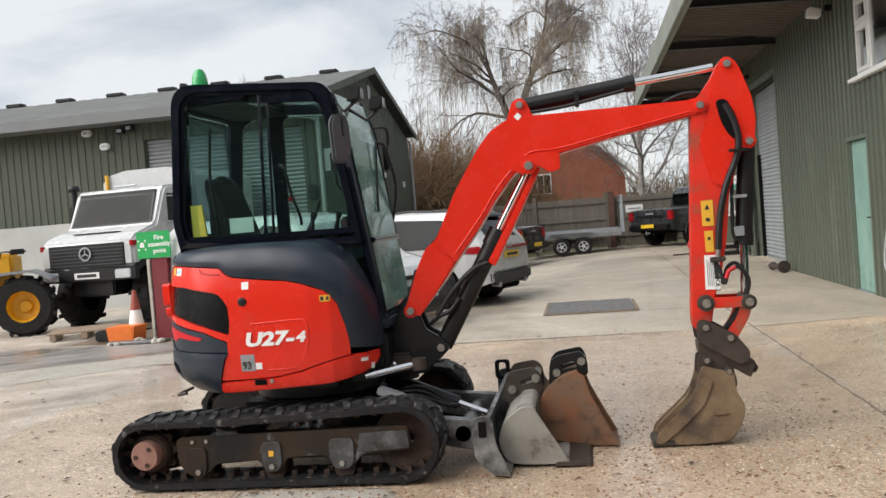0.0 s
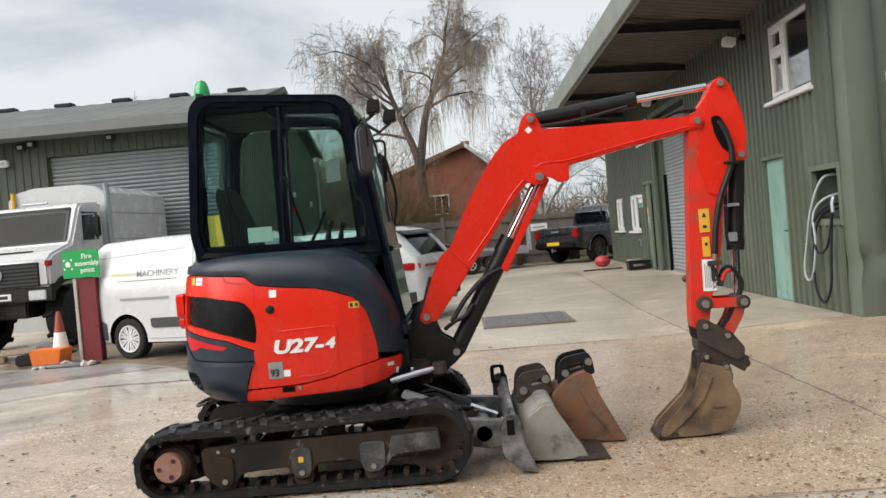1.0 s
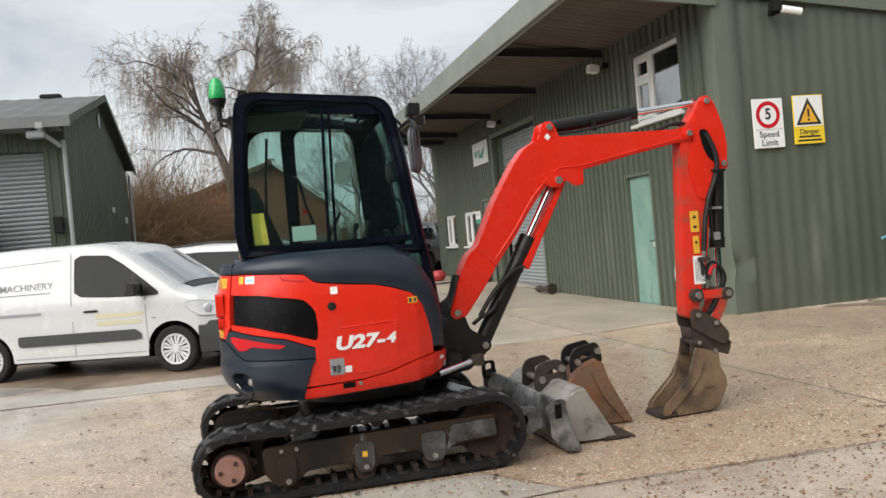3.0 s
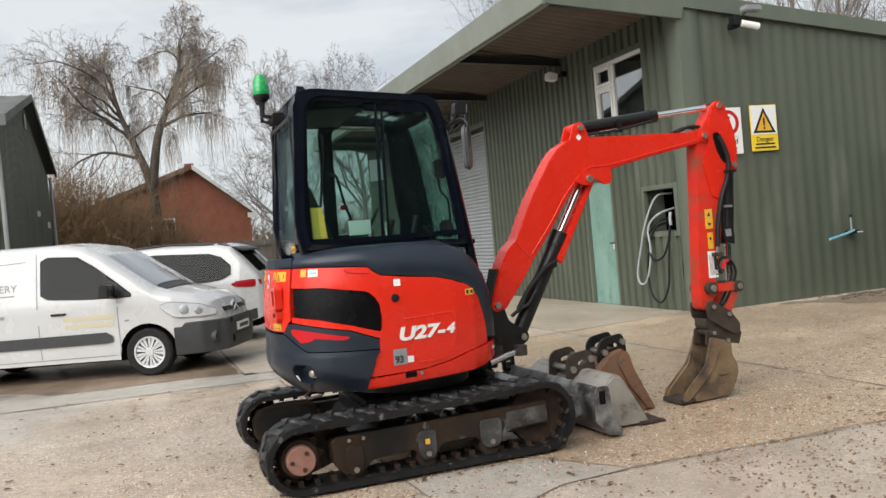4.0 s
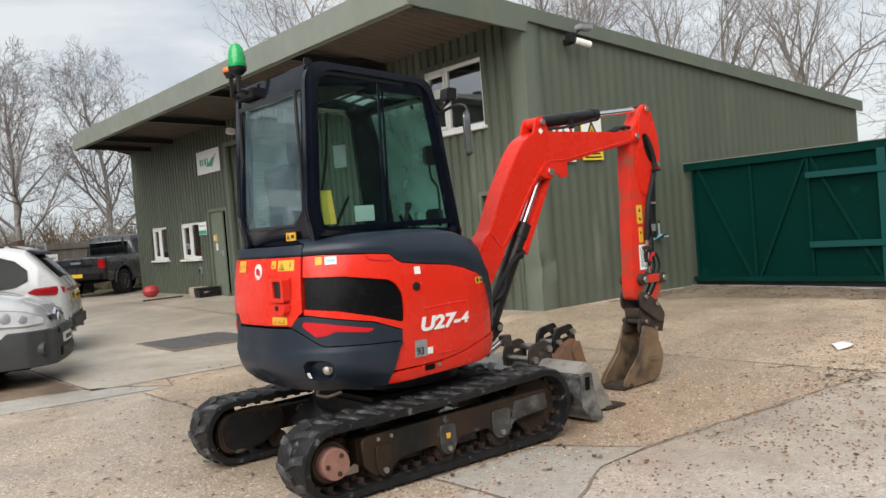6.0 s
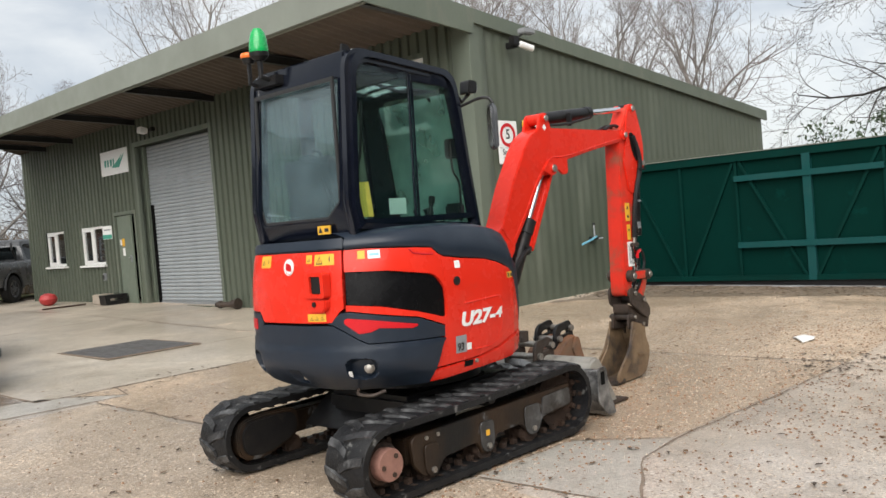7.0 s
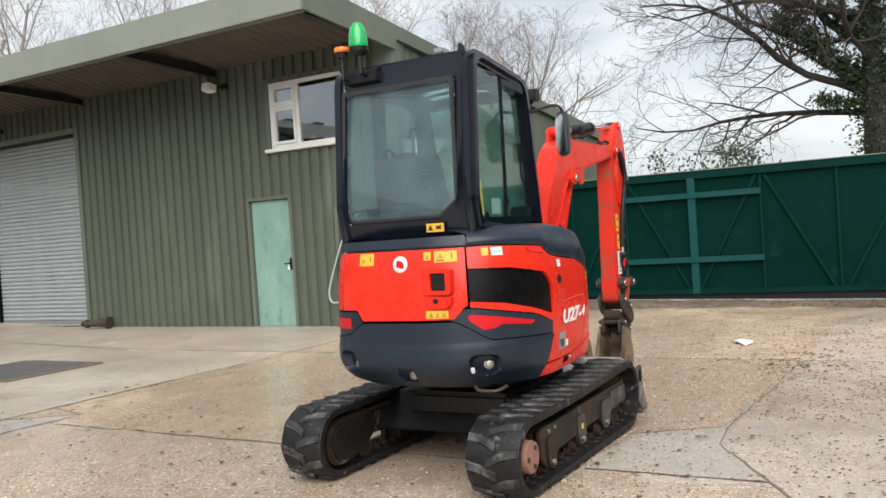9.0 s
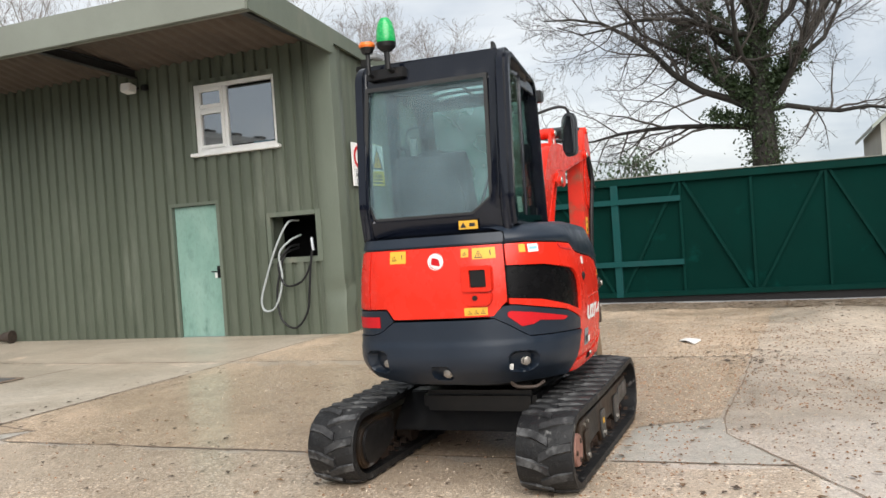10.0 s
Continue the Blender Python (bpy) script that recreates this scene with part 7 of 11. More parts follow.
# links
for y0, y1 in ((5.395, 5.42), (5.58, 5.605)):
    ex("link_bar", slab(rounded([(0.70, 0.845), (0.70, 0.91), (0.965, 0.905), (0.965, 0.84)], 0.025, 4), y0, y1, bevel=0.004), RED_DIRTY, arm)
    ex("tipping_link", slab(rounded([(0.93, 0.885), (0.99, 0.885), (0.965, 0.78), (0.875, 0.635), (0.80, 0.655), (0.885, 0.77)], 0.03, 4), y0 + 0.022, y1 + 0.022, bevel=0.004), RED_DIRTY, arm)
pin("pin", 0.712, 0.878, 5.37, 5.63, 0.05, arm, HITCH)
pin("pin", 0.962, 0.872, 5.37, 5.63, 0.045, arm, HITCH)
# quick hitch
hitch = ex("quick_hitch", slab(rounded([(0.644, 0.745), (0.668, 0.783), (0.712, 0.775), (0.872, 0.678), (0.95, 0.575), (0.94, 0.515), (0.893, 0.495), (0.82, 0.535), (0.652, 0.645)], 0.02, 3), 5.385, 5.41, bevel=0.005), HITCH, label="muddy steel quick hitch")
ex("hitch_cheek", slab(rounded([(0.644, 0.745), (0.668, 0.783), (0.712, 0.775), (0.872, 0.678), (0.95, 0.575), (0.94, 0.515), (0.893, 0.495), (0.82, 0.535), (0.652, 0.645)], 0.02, 3), 5.59, 5.615, bevel=0.005), HITCH, hitch)
ex("hitch_body", slab(rounded([(0.65, 0.645), (0.88, 0.56), (0.985, 0.505), (0.95, 0.405), (0.855, 0.466), (0.70, 0.52), (0.655, 0.57)], 0.015, 3), 5.425, 5.575, bevel=0.008), HITCH, hitch)
ex("hitch_eye", turned((0.975, 5.48, 0.455), (0, 1, 0), [(0.014, 0), (0.03, 0), (0.03, 0.03), (0.014, 0.03)], 16), HITCH, hitch)
pin("pin", 0.698, 0.733, 5.37, 5.63, 0.034, hitch, HITCH)
pin("pin", 0.838, 0.662, 5.37, 5.63, 0.034, hitch, HITCH)


def digging_bucket(parent, outline, y0, y1, mat, name, label, owner, skin_t=0.018, open_=(0, 0), lip=None):
    """A bucket: curved shell swept over the width, and two cheeks. outline: cheek from the hinge round the back to the lip and up."""
    back = outline[open_[0]:open_[1]]
    bm = bmesh.new()
    curve = [Vector((p[0], 0, p[1])) for p in back]
    curve = curve_pts(curve, 4)
    inner = []
    for i, p in enumerate(curve):
        d = (curve[min(i + 1, len(curve) - 1)] - curve[max(i - 1, 0)]).normalized()
        nrm = Vector((-d.z, 0, d.x))
        c = Vector((lip[0], 0, lip[1])) - p
        if nrm.dot(c) < 0:
            nrm = -nrm
        inner.append(p + nrm * skin_t)
    loop = [(p.x, p.z) for p in curve] + [(p.x, p.z) for p in reversed(inner)]
    prism(bm, loop, y0 + 0.004, y1 - 0.004)
    root = owner(name, bm, mat, parent, label)
    for a, b in ((y0, y0 + 0.018), (y1 - 0.018, y1)):
        owner("cheek", slab(rounded(outline, 0.02, 3), a, b, bevel=0.003, seg=1), mat, root)
    return root


BK = [(0.640, 0.44), (0.66, 0.50), (0.85, 0.445), (0.852, 0.34), (0.891, 0.265), (0.896, 0.196), (0.857, 0.104), (0.796, 0.036), (0.65, 0.018), (0.514, 0.016), (0.36, 0.022), (0.383, 0.085), (0.589, 0.28)]
buck = digging_bucket(digger, BK, 5.392, 5.628, BUCKET, "digging_bucket", "worn tan digging bucket on the arm", ex, open_=(2, 11), lip=(0.6, 0.3))
for a, b in ((5.375, 5.392), (5.628, 5.645)):
    ex("side_cutter", slab(rounded([(0.665, 0.44), (0.72, 0.40), (0.66, 0.26), (0.52, 0.12), (0.40, 0.03), (0.352, 0.03), (0.375, 0.10), (0.575, 0.285)], 0.02, 3), a, b, bevel=0.004), BUCKET, buck)
ex("wear_pad", boxes(((0.70, 5.377, 0.195), (0.79, 5.392, 0.22)), bevel=0.004), BUCKET, buck)
ex("lip_plate", slab([(0.335, 0.012), (0.345, 0.045), (0.47, 0.05), (0.47, 0.02)], 5.38, 5.64, bevel=0.004), HITCH, buck)
for y in (5.42, 5.575):
    ex("bucket_ear", slab(rounded([(0.635, 0.43), (0.65, 0.555), (0.72, 0.565), (0.845, 0.49), (0.87, 0.38), (0.85, 0.33), (0.80, 0.42)], 0.025, 3), y, y + 0.022, bevel=0.004), HITCH, buck)
pin("pin", 0.694, 0.53, 5.385, 5.63, 0.028, buck, HITCH)
pin("pin", 0.818, 0.458, 5.385, 5.63, 0.028, buck, HITCH)

# ---- gate, signs and fittings at the workshop ----
GATE_GREEN = material("dark_green_gate_sheet", (0.0004, 0.021, 0.0165), 0.65, vary=(0.0004, 0.016, 0.0125), scale=1.0, amount=0.8, fine=30, fine_amount=0.15, stain=(0.001, 0.032, 0.026), stain_scale=2.0, stain_low=0.6, spec=0.05)
GATE_FRAME = material("green_gate_frame_paint", (0.001, 0.026, 0.021), 0.6, spec=0.06, vary=(0.002, 0.020, 0.016), scale=3.0, amount=0.8, fine=50, fine_amount=0.15)
GATE_BLUE = material("blue_green_brace_paint", (0.006, 0.055, 0.053), 0.6, spec=0.1, vary=(0.012, 0.056, 0.055), scale=3.0, amount=0.8)
GX, GT, GB = 7.16, 2.12, 0.13
gate = thing("sliding_gate", (GX, 3.5, 0.08), "tall dark green sheet steel sliding gate with diagonal braces", "gate")


def gp(name, lo, hi, mat=GATE_FRAME, bevel=0.004):
    off = Vector((GX, 3.5, 0.08))
    return part(name, boxes((Vector(lo) - off, Vector(hi) - off), bevel=bevel), mat, gate)


def brace(y0, z0, y1, z1, w=0.045, mat=GATE_FRAME):
    off = Vector((GX, 3.5, 0.08))
    d = Vector((0, y1 - y0, z1 - z0)).normalized()
    s_ = Vector((0, -d.z, d.y)) * w / 2
    bm = bmesh.new()
    pts = [Vector((0, y0, z0)) - s_, Vector((0, y0, z0)) + s_, Vector((0, y1, z1)) + s_, Vector((0, y1, z1)) - s_]
    prism(bm, [(p.y, p.z) for p in pts], GX - 0.03, GX + 0.01, "x")
    bmesh.ops.translate(bm, verts=bm.verts, vec=-off)
    return part("brace", bm, mat, gate)


posts = [9.42, 8.36, 7.42, 6.33, 5.28, 4.2, 3.12, 2.05, 1.0, -0.1, -1.2, -2.3]
for a, b in zip(posts[1:], posts):
    gp("sheet_panel", (GX + 0.012, a, GB + 0.12), (GX + 0.018, b, GT - 0.06), GATE_GREEN, 0)
for y in posts:
    if y != 6.33:
        gp("upright", (GX - 0.032, y - 0.022, GB + 0.1), (GX + 0.01, y + 0.022, GT - 0.09))
gp("upright", (GX - 0.062, 6.27, GB + 0.06), (GX + 0.008, 6.39, GT - 0.07), GATE_BLUE)
gp("top_rail", (GX - 0.06, posts[-1], GT - 0.09), (GX + 0.05, 9.56, GT + 0.03))
gp("top_cap", (GX - 0.075, posts[-1], GT + 0.031), (GX + 0.06, 9.56, GT + 0.045), FASCIA)
gp("bottom_rail", (GX - 0.06, posts[-1], GB + 0.06), (GX + 0.05, 9.5, GB + 0.14))
# Black strip stands in for the shadow below the bottom rail.
gp("rubber_skirt", (GX + 0.0, posts[-1], 0.06), (GX + 0.02, 9.5, GB + 0.06), HOSE, 0)
for z in (1.765, 0.74):
    gp("cross_rail", (GX - 0.085, 5.27, z - 0.045), (GX - 0.033, 7.43, z + 0.045), GATE_BLUE)
top, low = GT - 0.1, GB + 0.13
for y0, y1 in ((7.46, 8.30), (7.36, 6.42), (5.34, 6.26), (5.22, 4.28), (3.16, 4.12), (3.06, 2.12), (1.06, 1.98), (0.94, 0.0), (9.30, 8.44)):
    brace(y0, top, y1, low)
track_y = [-2.5 + k for k in range(13)]
solo("gate_track", slab([(y, gz(GX, y) - 0.03) for y in track_y] + [(y, gz(GX, y) + 0.018) for y in reversed(track_y)], GX - 0.14, GX - 0.12, "x"), GALV, "galvanised steel gate track set in the ground", "gate track")
solo("wall_beyond_gate", boxes(((GX - 0.05, -14, 0.0), (GX + 0.05, -2.52, 2.1))), GATE_GREEN, "dark green fence continuing past the gate", "fence", "structure")

SOUTH = 9.545
sp_ = thing("speed_limit_sign", (4.28, SOUTH, 2.56), "white five mile speed limit sign on the cladding", "sign")
part("sign_board", boxes(((-0.225, -0.012, -0.32), (0.225, 0.0, 0.32)), bevel=0.004), DECAL_WHITE, sp_)
part("red_ring", turned((0, -0.013, 0.11), (0, -1, 0), [(0.125, 0.0), (0.175, 0.0), (0.175, 0.003), (0.125, 0.003)], 40), DECAL_RED, sp_)
letters("5", 0.2, DECAL_BLACK, sp_, pose(0, -0.016, 0.115, 90), "figure", 0.95, 0.004)
letters("Speed", 0.115, DECAL_BLACK, sp_, pose(0, -0.014, -0.145, 90), "lettering", 1.05, 0.001)
letters("Limit", 0.115, DECAL_BLACK, sp_, pose(0, -0.014, -0.255, 90), "lettering", 1.05, 0.001)
part("divider", boxes(((-0.2, -0.0135, -0.082), (0.2, -0.012, -0.078))), DECAL_BLACK, sp_)
dg = thing("danger_sign", (4.88, SOUTH, 2.58), "yellow and white danger sign with a warning triangle", "sign")
part("sign_board", boxes(((-0.228, -0.012, -0.32), (0.228, 0.0, 0.32)), bevel=0.004), material("sign_yellow", (0.80, 0.58, 0.03), 0.5, vary=(0.7, 0.5, 0.03), scale=10.0), dg)
part("white_field", boxes(((-0.215, -0.0145, -0.09), (0.215, -0.012, 0.31))), DECAL_WHITE, dg)
bm = ring(bmesh.new(), [(-0.19, -0.07), (0.19, -0.07), (0.0, 0.28)], [(-0.135, -0.04), (0.135, -0.04), (0.0, 0.21)], -0.018, -0.0146)
part("triangle", bm, DECAL_BLACK, dg)
part("triangle_field", slab([(-0.135, -0.04), (0.135, -0.04), (0.0, 0.21)], -0.0165, -0.0147), YELLOW, dg)
part("exclamation_mark", boxes(((-0.014, -0.019, 0.03), (0.014, -0.0166, 0.14)), ((-0.014, -0.019, -0.02), (0.014, -0.0166, 0.01))), DECAL_BLACK, dg)
letters("Danger", 0.095, DECAL_BLACK, dg, pose(0, -0.014, -0.16, 90), "lettering", 1.05, 0.001)
for z, w in ((-0.225, 0.16), (-0.275, 0.18)):
    part("text_bar", boxes(((-w, -0.0135, z - 0.012), (w, -0.012, z + 0.012))), DECAL_BLACK, dg)

# blue-handled tap on the end wall
tap = thing("wall_tap", (6.2, SOUTH, 1.0), "stand pipe with a pale blue pipe end on the end wall", "tap")
PIPE_BLUE = material("pale_blue_pipe", (0.16, 0.42, 0.55), 0.45, vary=(0.2, 0.46, 0.58), scale=20.0)
part("pipe", tube(bmesh.new(), [(0.05, -0.10, 0.03), (-0.15, -0.14, -0.01), (-0.5, -0.2, -0.06)], 0.018, 10), PIPE_BLUE, tap)
part("riser", tube(bmesh.new(), [(0.0, -0.1, 0.0), (0.0, -0.1, 0.24)], 0.014, 8), GALV, tap)
part("cap", turned((0, -0.1, 0.22), (0, 0, 1), [(0, 0), (0.022, 0), (0.022, 0.04), (0, 0.04)], 12), BLACK, tap)
part("bracket", boxes(((-0.03, -0.12, -0.015), (0.14, -0.0, 0.03)), bevel=0.006), BLACK, tap)
part("handle", tube(bmesh.new(), [(0.08, -0.12, 0.0), (0.15, -0.16, 0.0)], 0.012, 8), GALV, tap)

# security camera and floodlights
cc = thing("security_camera", (4.5, SOUTH, 3.97), "grey security camera and floodlight under the roof edge", "security camera")
part("bracket", boxes(((-0.10, -0.18, -0.03), (-0.02, 0.0, 0.06)), bevel=0.01), BLACK, cc)
part("camera_body", soften(rod((-0.02, -0.2, 0.02), (0.22, -0.26, -0.04), 0.048, 12), 0.006, 1), DECAL_WHITE, cc)
part("flood_body", boxes(((0.0, -0.30, 0.17), (0.27, -0.16, 0.25)), bevel=0.015), DECAL_GREY, cc)
part("arm", tube(bmesh.new(), [(-0.06, -0.1, 0.05), (0.08, -0.2, 0.18)], 0.014, 8), BLACK, cc)
part("sensor", boxes(((-0.17, -0.22, -0.01), (-0.03, -0.12, 0.13)), bevel=0.012), BLACK, cc)


def flood(x, y, z, turn, label):
    f = thing("floodlight", (x, y, z), label, "floodlight", "floodlights on the walls", rz=turn)
    part("lamp_head", soften(slab([(-0.12, -0.07), (0.05, -0.10), (0.07, 0.02), (-0.10, 0.06)], -0.09, 0.09), 0.012, 2), DECAL_WHITE, f, "white lamp head")
    part("arm", tube(bmesh.new(), [(0.06, 0, -0.03), (0.16, 0, 0.0), (0.2, 0, 0.02)], 0.016, 8), BLACK, f)
    part("sensor", boxes(((0.05, -0.25, -0.06), (0.15, -0.16, 0.03)), bevel=0.012), BLACK, f)
    return f


flood(3.48, 13.0, 4.04, 0, "small white floodlight on the workshop wall")
flood(3.5, 19.0, 4.0, 0, "small white floodlight above the roller shutter")

# hatch hoses and nozzle
hs = thing("fuel_hose", (3.6, 10.3, 1.2), "black fuel hose with nozzle looped in the wall hatch", "hose")
HO = Vector((3.6, 10.3, 1.2))
part("hose_run", tube(bmesh.new(), [p - HO for p in curve_pts([(3.85, 10.40, 1.44), (3.62, 10.44, 1.40), (3.53, 10.57, 1.20), (3.52, 10.55, 0.99), (3.52, 10.44, 0.85), (3.52, 10.20, 0.91), (3.52, 10.05, 1.13), (3.54, 10.0, 1.40), (3.53, 10.05, 1.1), (3.52, 10.09, 0.75), (3.52, 10.13, 0.50), (3.52, 10.25, 0.31), (3.52, 10.40, 0.24), (3.52, 10.58, 0.37), (3.53, 10.64, 0.66), (3.54, 10.60, 0.95), (3.60, 10.50, 1.30), (3.88, 10.42, 1.40)], 8)], 0.016, 8), HOSE, hs)
part("nozzle", tube(bmesh.new(), [(-0.06, -0.31, 0.14), (-0.06, -0.30, 0.24), (-0.03, -0.28, 0.32)], 0.022, 8), GALV, hs, "metal nozzle")
hs2 = thing("air_hose", (3.6, 10.6, 1.2), "pale grey hose hanging in a long loop from the hatch", "hose")
HO = Vector((3.6, 10.6, 1.2))
part("hose_run", tube(bmesh.new(), [p - HO for p in curve_pts([(3.88, 10.40, 1.80), (3.64, 10.45, 1.76), (3.54, 10.62, 1.40), (3.53, 10.79, 1.0), (3.52, 10.90, 0.67), (3.52, 10.86, 0.51), (3.52, 10.71, 0.52), (3.52, 10.59, 0.70), (3.53, 10.53, 0.99), (3.54, 10.56, 1.32), (3.62, 10.42, 1.50), (3.88, 10.38, 1.58)], 8)], 0.016, 8), material("pale_grey_hose", (0.36, 0.39, 0.39), 0.5, vary=(0.28, 0.31, 0.31), scale=15.0), hs2)

# sign board and notices by the side door
NORTH_OF = lambda u, z, out=0.05: SITE @ Vector((-out, u, z))
lg = thing("company_sign", tuple(NORTH_OF(11.35, 3.5)), "white company sign board with a green swoosh", "sign", rz=-0.6)
part("sign_board", boxes(((-0.012, -0.7, -0.285), (0.0, 0.7, 0.285)), bevel=0.004), DECAL_WHITE, lg)
SWOOSH = material("sign_green", (0.05, 0.30, 0.22), 0.5, vary=(0.06, 0.26, 0.2), scale=10.0)
part("swoosh", slab([(0.15, -0.12), (-0.25, -0.14), (-0.55, 0.16), (-0.3, 0.02), (-0.42, 0.14), (-0.1, -0.02)], -0.0145, -0.012, "x"), SWOOSH, lg)
for k, w in enumerate((0.10, 0.08, 0.10, 0.07)):
    part("logo_bar", boxes(((-0.0145, 0.5 - 0.15 * k - w, -0.08), (-0.012, 0.5 - 0.15 * k, 0.08))), SWOOSH, lg)
nt_ = thing("small_notice", tuple(NORTH_OF(12.05, 1.88)), "small white and green notice beside the window", "sign", rz=-0.6)
part("sign_board", boxes(((-0.01, -0.25, -0.16), (0.0, 0.25, 0.16)), bevel=0.003), DECAL_WHITE, nt_)
part("green_band", boxes(((-0.0125, -0.24, -0.15), (-0.01, 0.24, -0.05))), SWOOSH, nt_)
part("text_bar", boxes(((-0.0125, -0.18, 0.05), (-0.01, 0.18, 0.08))), DECAL_GREY, nt_)
sw = thing("wall_switch", tuple(NORTH_OF(12.35, 0.85)), "grey switch box on the wall", "switch box", rz=-0.6)
part("box_body", boxes(((-0.06, -0.05, -0.12), (0.0, 0.05, 0.06)), bevel=0.008), DECAL_GREY, sw)
part("lid", boxes(((-0.07, -0.045, -0.1), (-0.061, 0.045, 0.02)), bevel=0.004), BLACK, sw)

# loose things at the foot of the wall
g = gz(3.4, 16.1)
pf = thing("pipe_fitting", (3.4, 16.1, g), "rusty cast pipe fitting lying at the wall", "pipe fitting", rz=100)
part("flange", turned((-0.30, 0, 0.11), (1, 0, 0), [(0, 0), (0.11, 0), (0.11, 0.04), (0.08, 0.05), (0.08, 0.16), (0, 0.16)], 20), HITCH, pf)
part("barrel", turned((-0.14, 0, 0.10), (1, 0, 0), [(0, 0), (0.055, 0), (0.055, 0.3), (0.075, 0.32), (0.075, 0.36), (0.05, 0.37), (0.05, 0.45), (0, 0.45)], 16), HITCH, pf)
g = gz(2.9, 23.4)
ball = solo("red_buoy", turned((2.95, 23.6, g), (0, 0, 1), [(0, 0), (0.10, 0.01), (0.19, 0.08), (0.22, 0.17), (0.17, 0.27), (0.08, 0.31), (0, 0.315)], 20), material("faded_red_plastic", (0.42, 0.035, 0.035), 0.5, vary=(0.34, 0.04, 0.04), scale=8.0), "faded red plastic float on the concrete", "float")
g = gz(3.4, 21.3)
solo("concrete_block", boxes(((3.25, 21.35, g), (3.62, 21.75, g + 0.24)), bevel=0.02), PATCH, "broken pale concrete block by the side door", "block")
bx = thing("black_crate", (3.4, 20.95, g), "black plastic crate by the side door", "crate")
part("crate_body", ring(bmesh.new(), rounded([(-0.25, 0.0), (0.25, 0.0), (0.27, 0.22), (-0.27, 0.22)], 0.02), rounded([(-0.15, 0.09), (0.15, 0.09), (0.16, 0.15), (-0.16, 0.15)], 0.02), -0.16, 0.16), BLACK, bx)
part("rim", boxes(((-0.28, -0.17, 0.21), (0.28, 0.17, 0.235)), bevel=0.006), BLACK, bx)
solo("timber_offcut", boxes(((2.2, 22.0, gz(2.3, 22) + 0.004), (3.2, 22.08, gz(2.3, 22) + 0.04)), bevel=0.004), RUST, "dark timber strip lying on the concrete", "timber")

# ---- dark green store across the yard ----
CLAD2 = material("dark_green_cladding", (0.062, 0.072, 0.048), 0.55, vary=(0.05, 0.058, 0.039), scale=0.8, amount=0.8, fine=25, fine_amount=0.12, stain=(0.09, 0.10, 0.07), stain_scale=1.0, stain_low=0.6, stretch=(1, 1, 0.25))
ROOF2 = material("grey_fibre_roof", (0.13, 0.135, 0.135), 0.75, vary=(0.09, 0.095, 0.09), scale=0.7, amount=0.9, fine=15, fine_amount=0.2, stain=(0.16, 0.16, 0.13), stain_scale=0.8)
X2, YS, YN, YR, ZE, ZR, X2W = -6.05, 20.2, 31.2, 25.5, 4.75, 6.22, -34.0


def gable_z(y):
    return ZE - 0.1 + (ZR - ZE) * (1 - abs(y - YR) / (YR - YS))


bm = bmesh.new()
clad(bm, -X2, -X2W, lambda u: -0.02, lambda u: ZE - 0.02, [(6.5, 10.6, -0.1, 4.12)], lambda u, o, z: (-u, YS - o, z), depth=0.018)
solo("wall_store_south", bm, CLAD2, "dark green corrugated wall of the store", "wall", "structure", angle=25)
bm = bmesh.new()
clad(bm, YS, YN, lambda u: -0.02, gable_z, [], lambda u, o, z: (X2 + o, u, z), depth=0.018)
solo("wall_store_gable", bm, CLAD2, "dark green corrugated gable wall", "wall", "structure", angle=25)
bm = bmesh.new()
box(bm, (X2W, YS + 0.01, -0.1), (-10.6, YS + 0.15, 4.7)), box(bm, (-6.5, YS + 0.01, -0.1), (X2 - 0.01, YS + 0.15, 4.7)), box(bm, (-10.6, YS + 0.01, 4.12), (-6.5, YS + 0.15, 4.7))
box(bm, (X2 - 0.15, YS + 0.15, -0.1), (X2 - 0.01, YN, 4.6)), box(bm, (X2W, YN - 0.1, -0.1), (X2 - 0.15, YN, 4.6)), box(bm, (X2W, YS + 0.15, -0.1), (X2W + 0.15, YN - 0.1, 4.6))
solo("wall_store_inner", bm, CLAD2, "inner lining of the store walls", "wall", "structure", angle=0)
bm = bmesh.new()
for ya, yb in ((YS - 0.75, YR), (YN + 0.5, YR)):
    za = ZE - 0.03
    rows = [[], []]
    n = 120
    for k in range(n + 1):
        x = X2 + 0.25 + (X2W - X2) * k / n
        w = 0.02 * (k % 2)
        rows[0].append((x, ya, za + w)), rows[1].append((x, yb, ZR + 0.03 + w))
    sheet(bm, rows)
bmesh.ops.recalc_face_normals(bm, faces=bm.faces)
bmesh.ops.solidify(bm, geom=bm.faces[:], thickness=0.03)
solo("roof_store", bm, ROOF2, "weathered grey fibre cement roof", "roof", "structure", angle=0)
solo("trim_store_fascia", boxes(((X2W, YS - 0.79, ZE - 0.22), (X2 + 0.28, YS - 0.75, ZE + 0.02)), ((X2W, YS - 0.74, ZE - 0.21), (X2 - 0.02, YS - 0.02, ZE - 0.19)), bevel=0.004), material("grey_gutter", (0.17, 0.175, 0.175), 0.5, vary=(0.13, 0.135, 0.135), scale=2.0), "grey eaves gutter along the store", "gutter", "structure")
bm = bmesh.new()
prism(bm, [(YS - 0.76, ZE - 0.16), (YR, ZR - 0.12), (YN + 0.5, ZE - 0.16), (YN + 0.5, ZE + 0.02), (YR, ZR + 0.07), (YS - 0.76, ZE + 0.02)], X2 + 0.23, X2 + 0.28, "x")
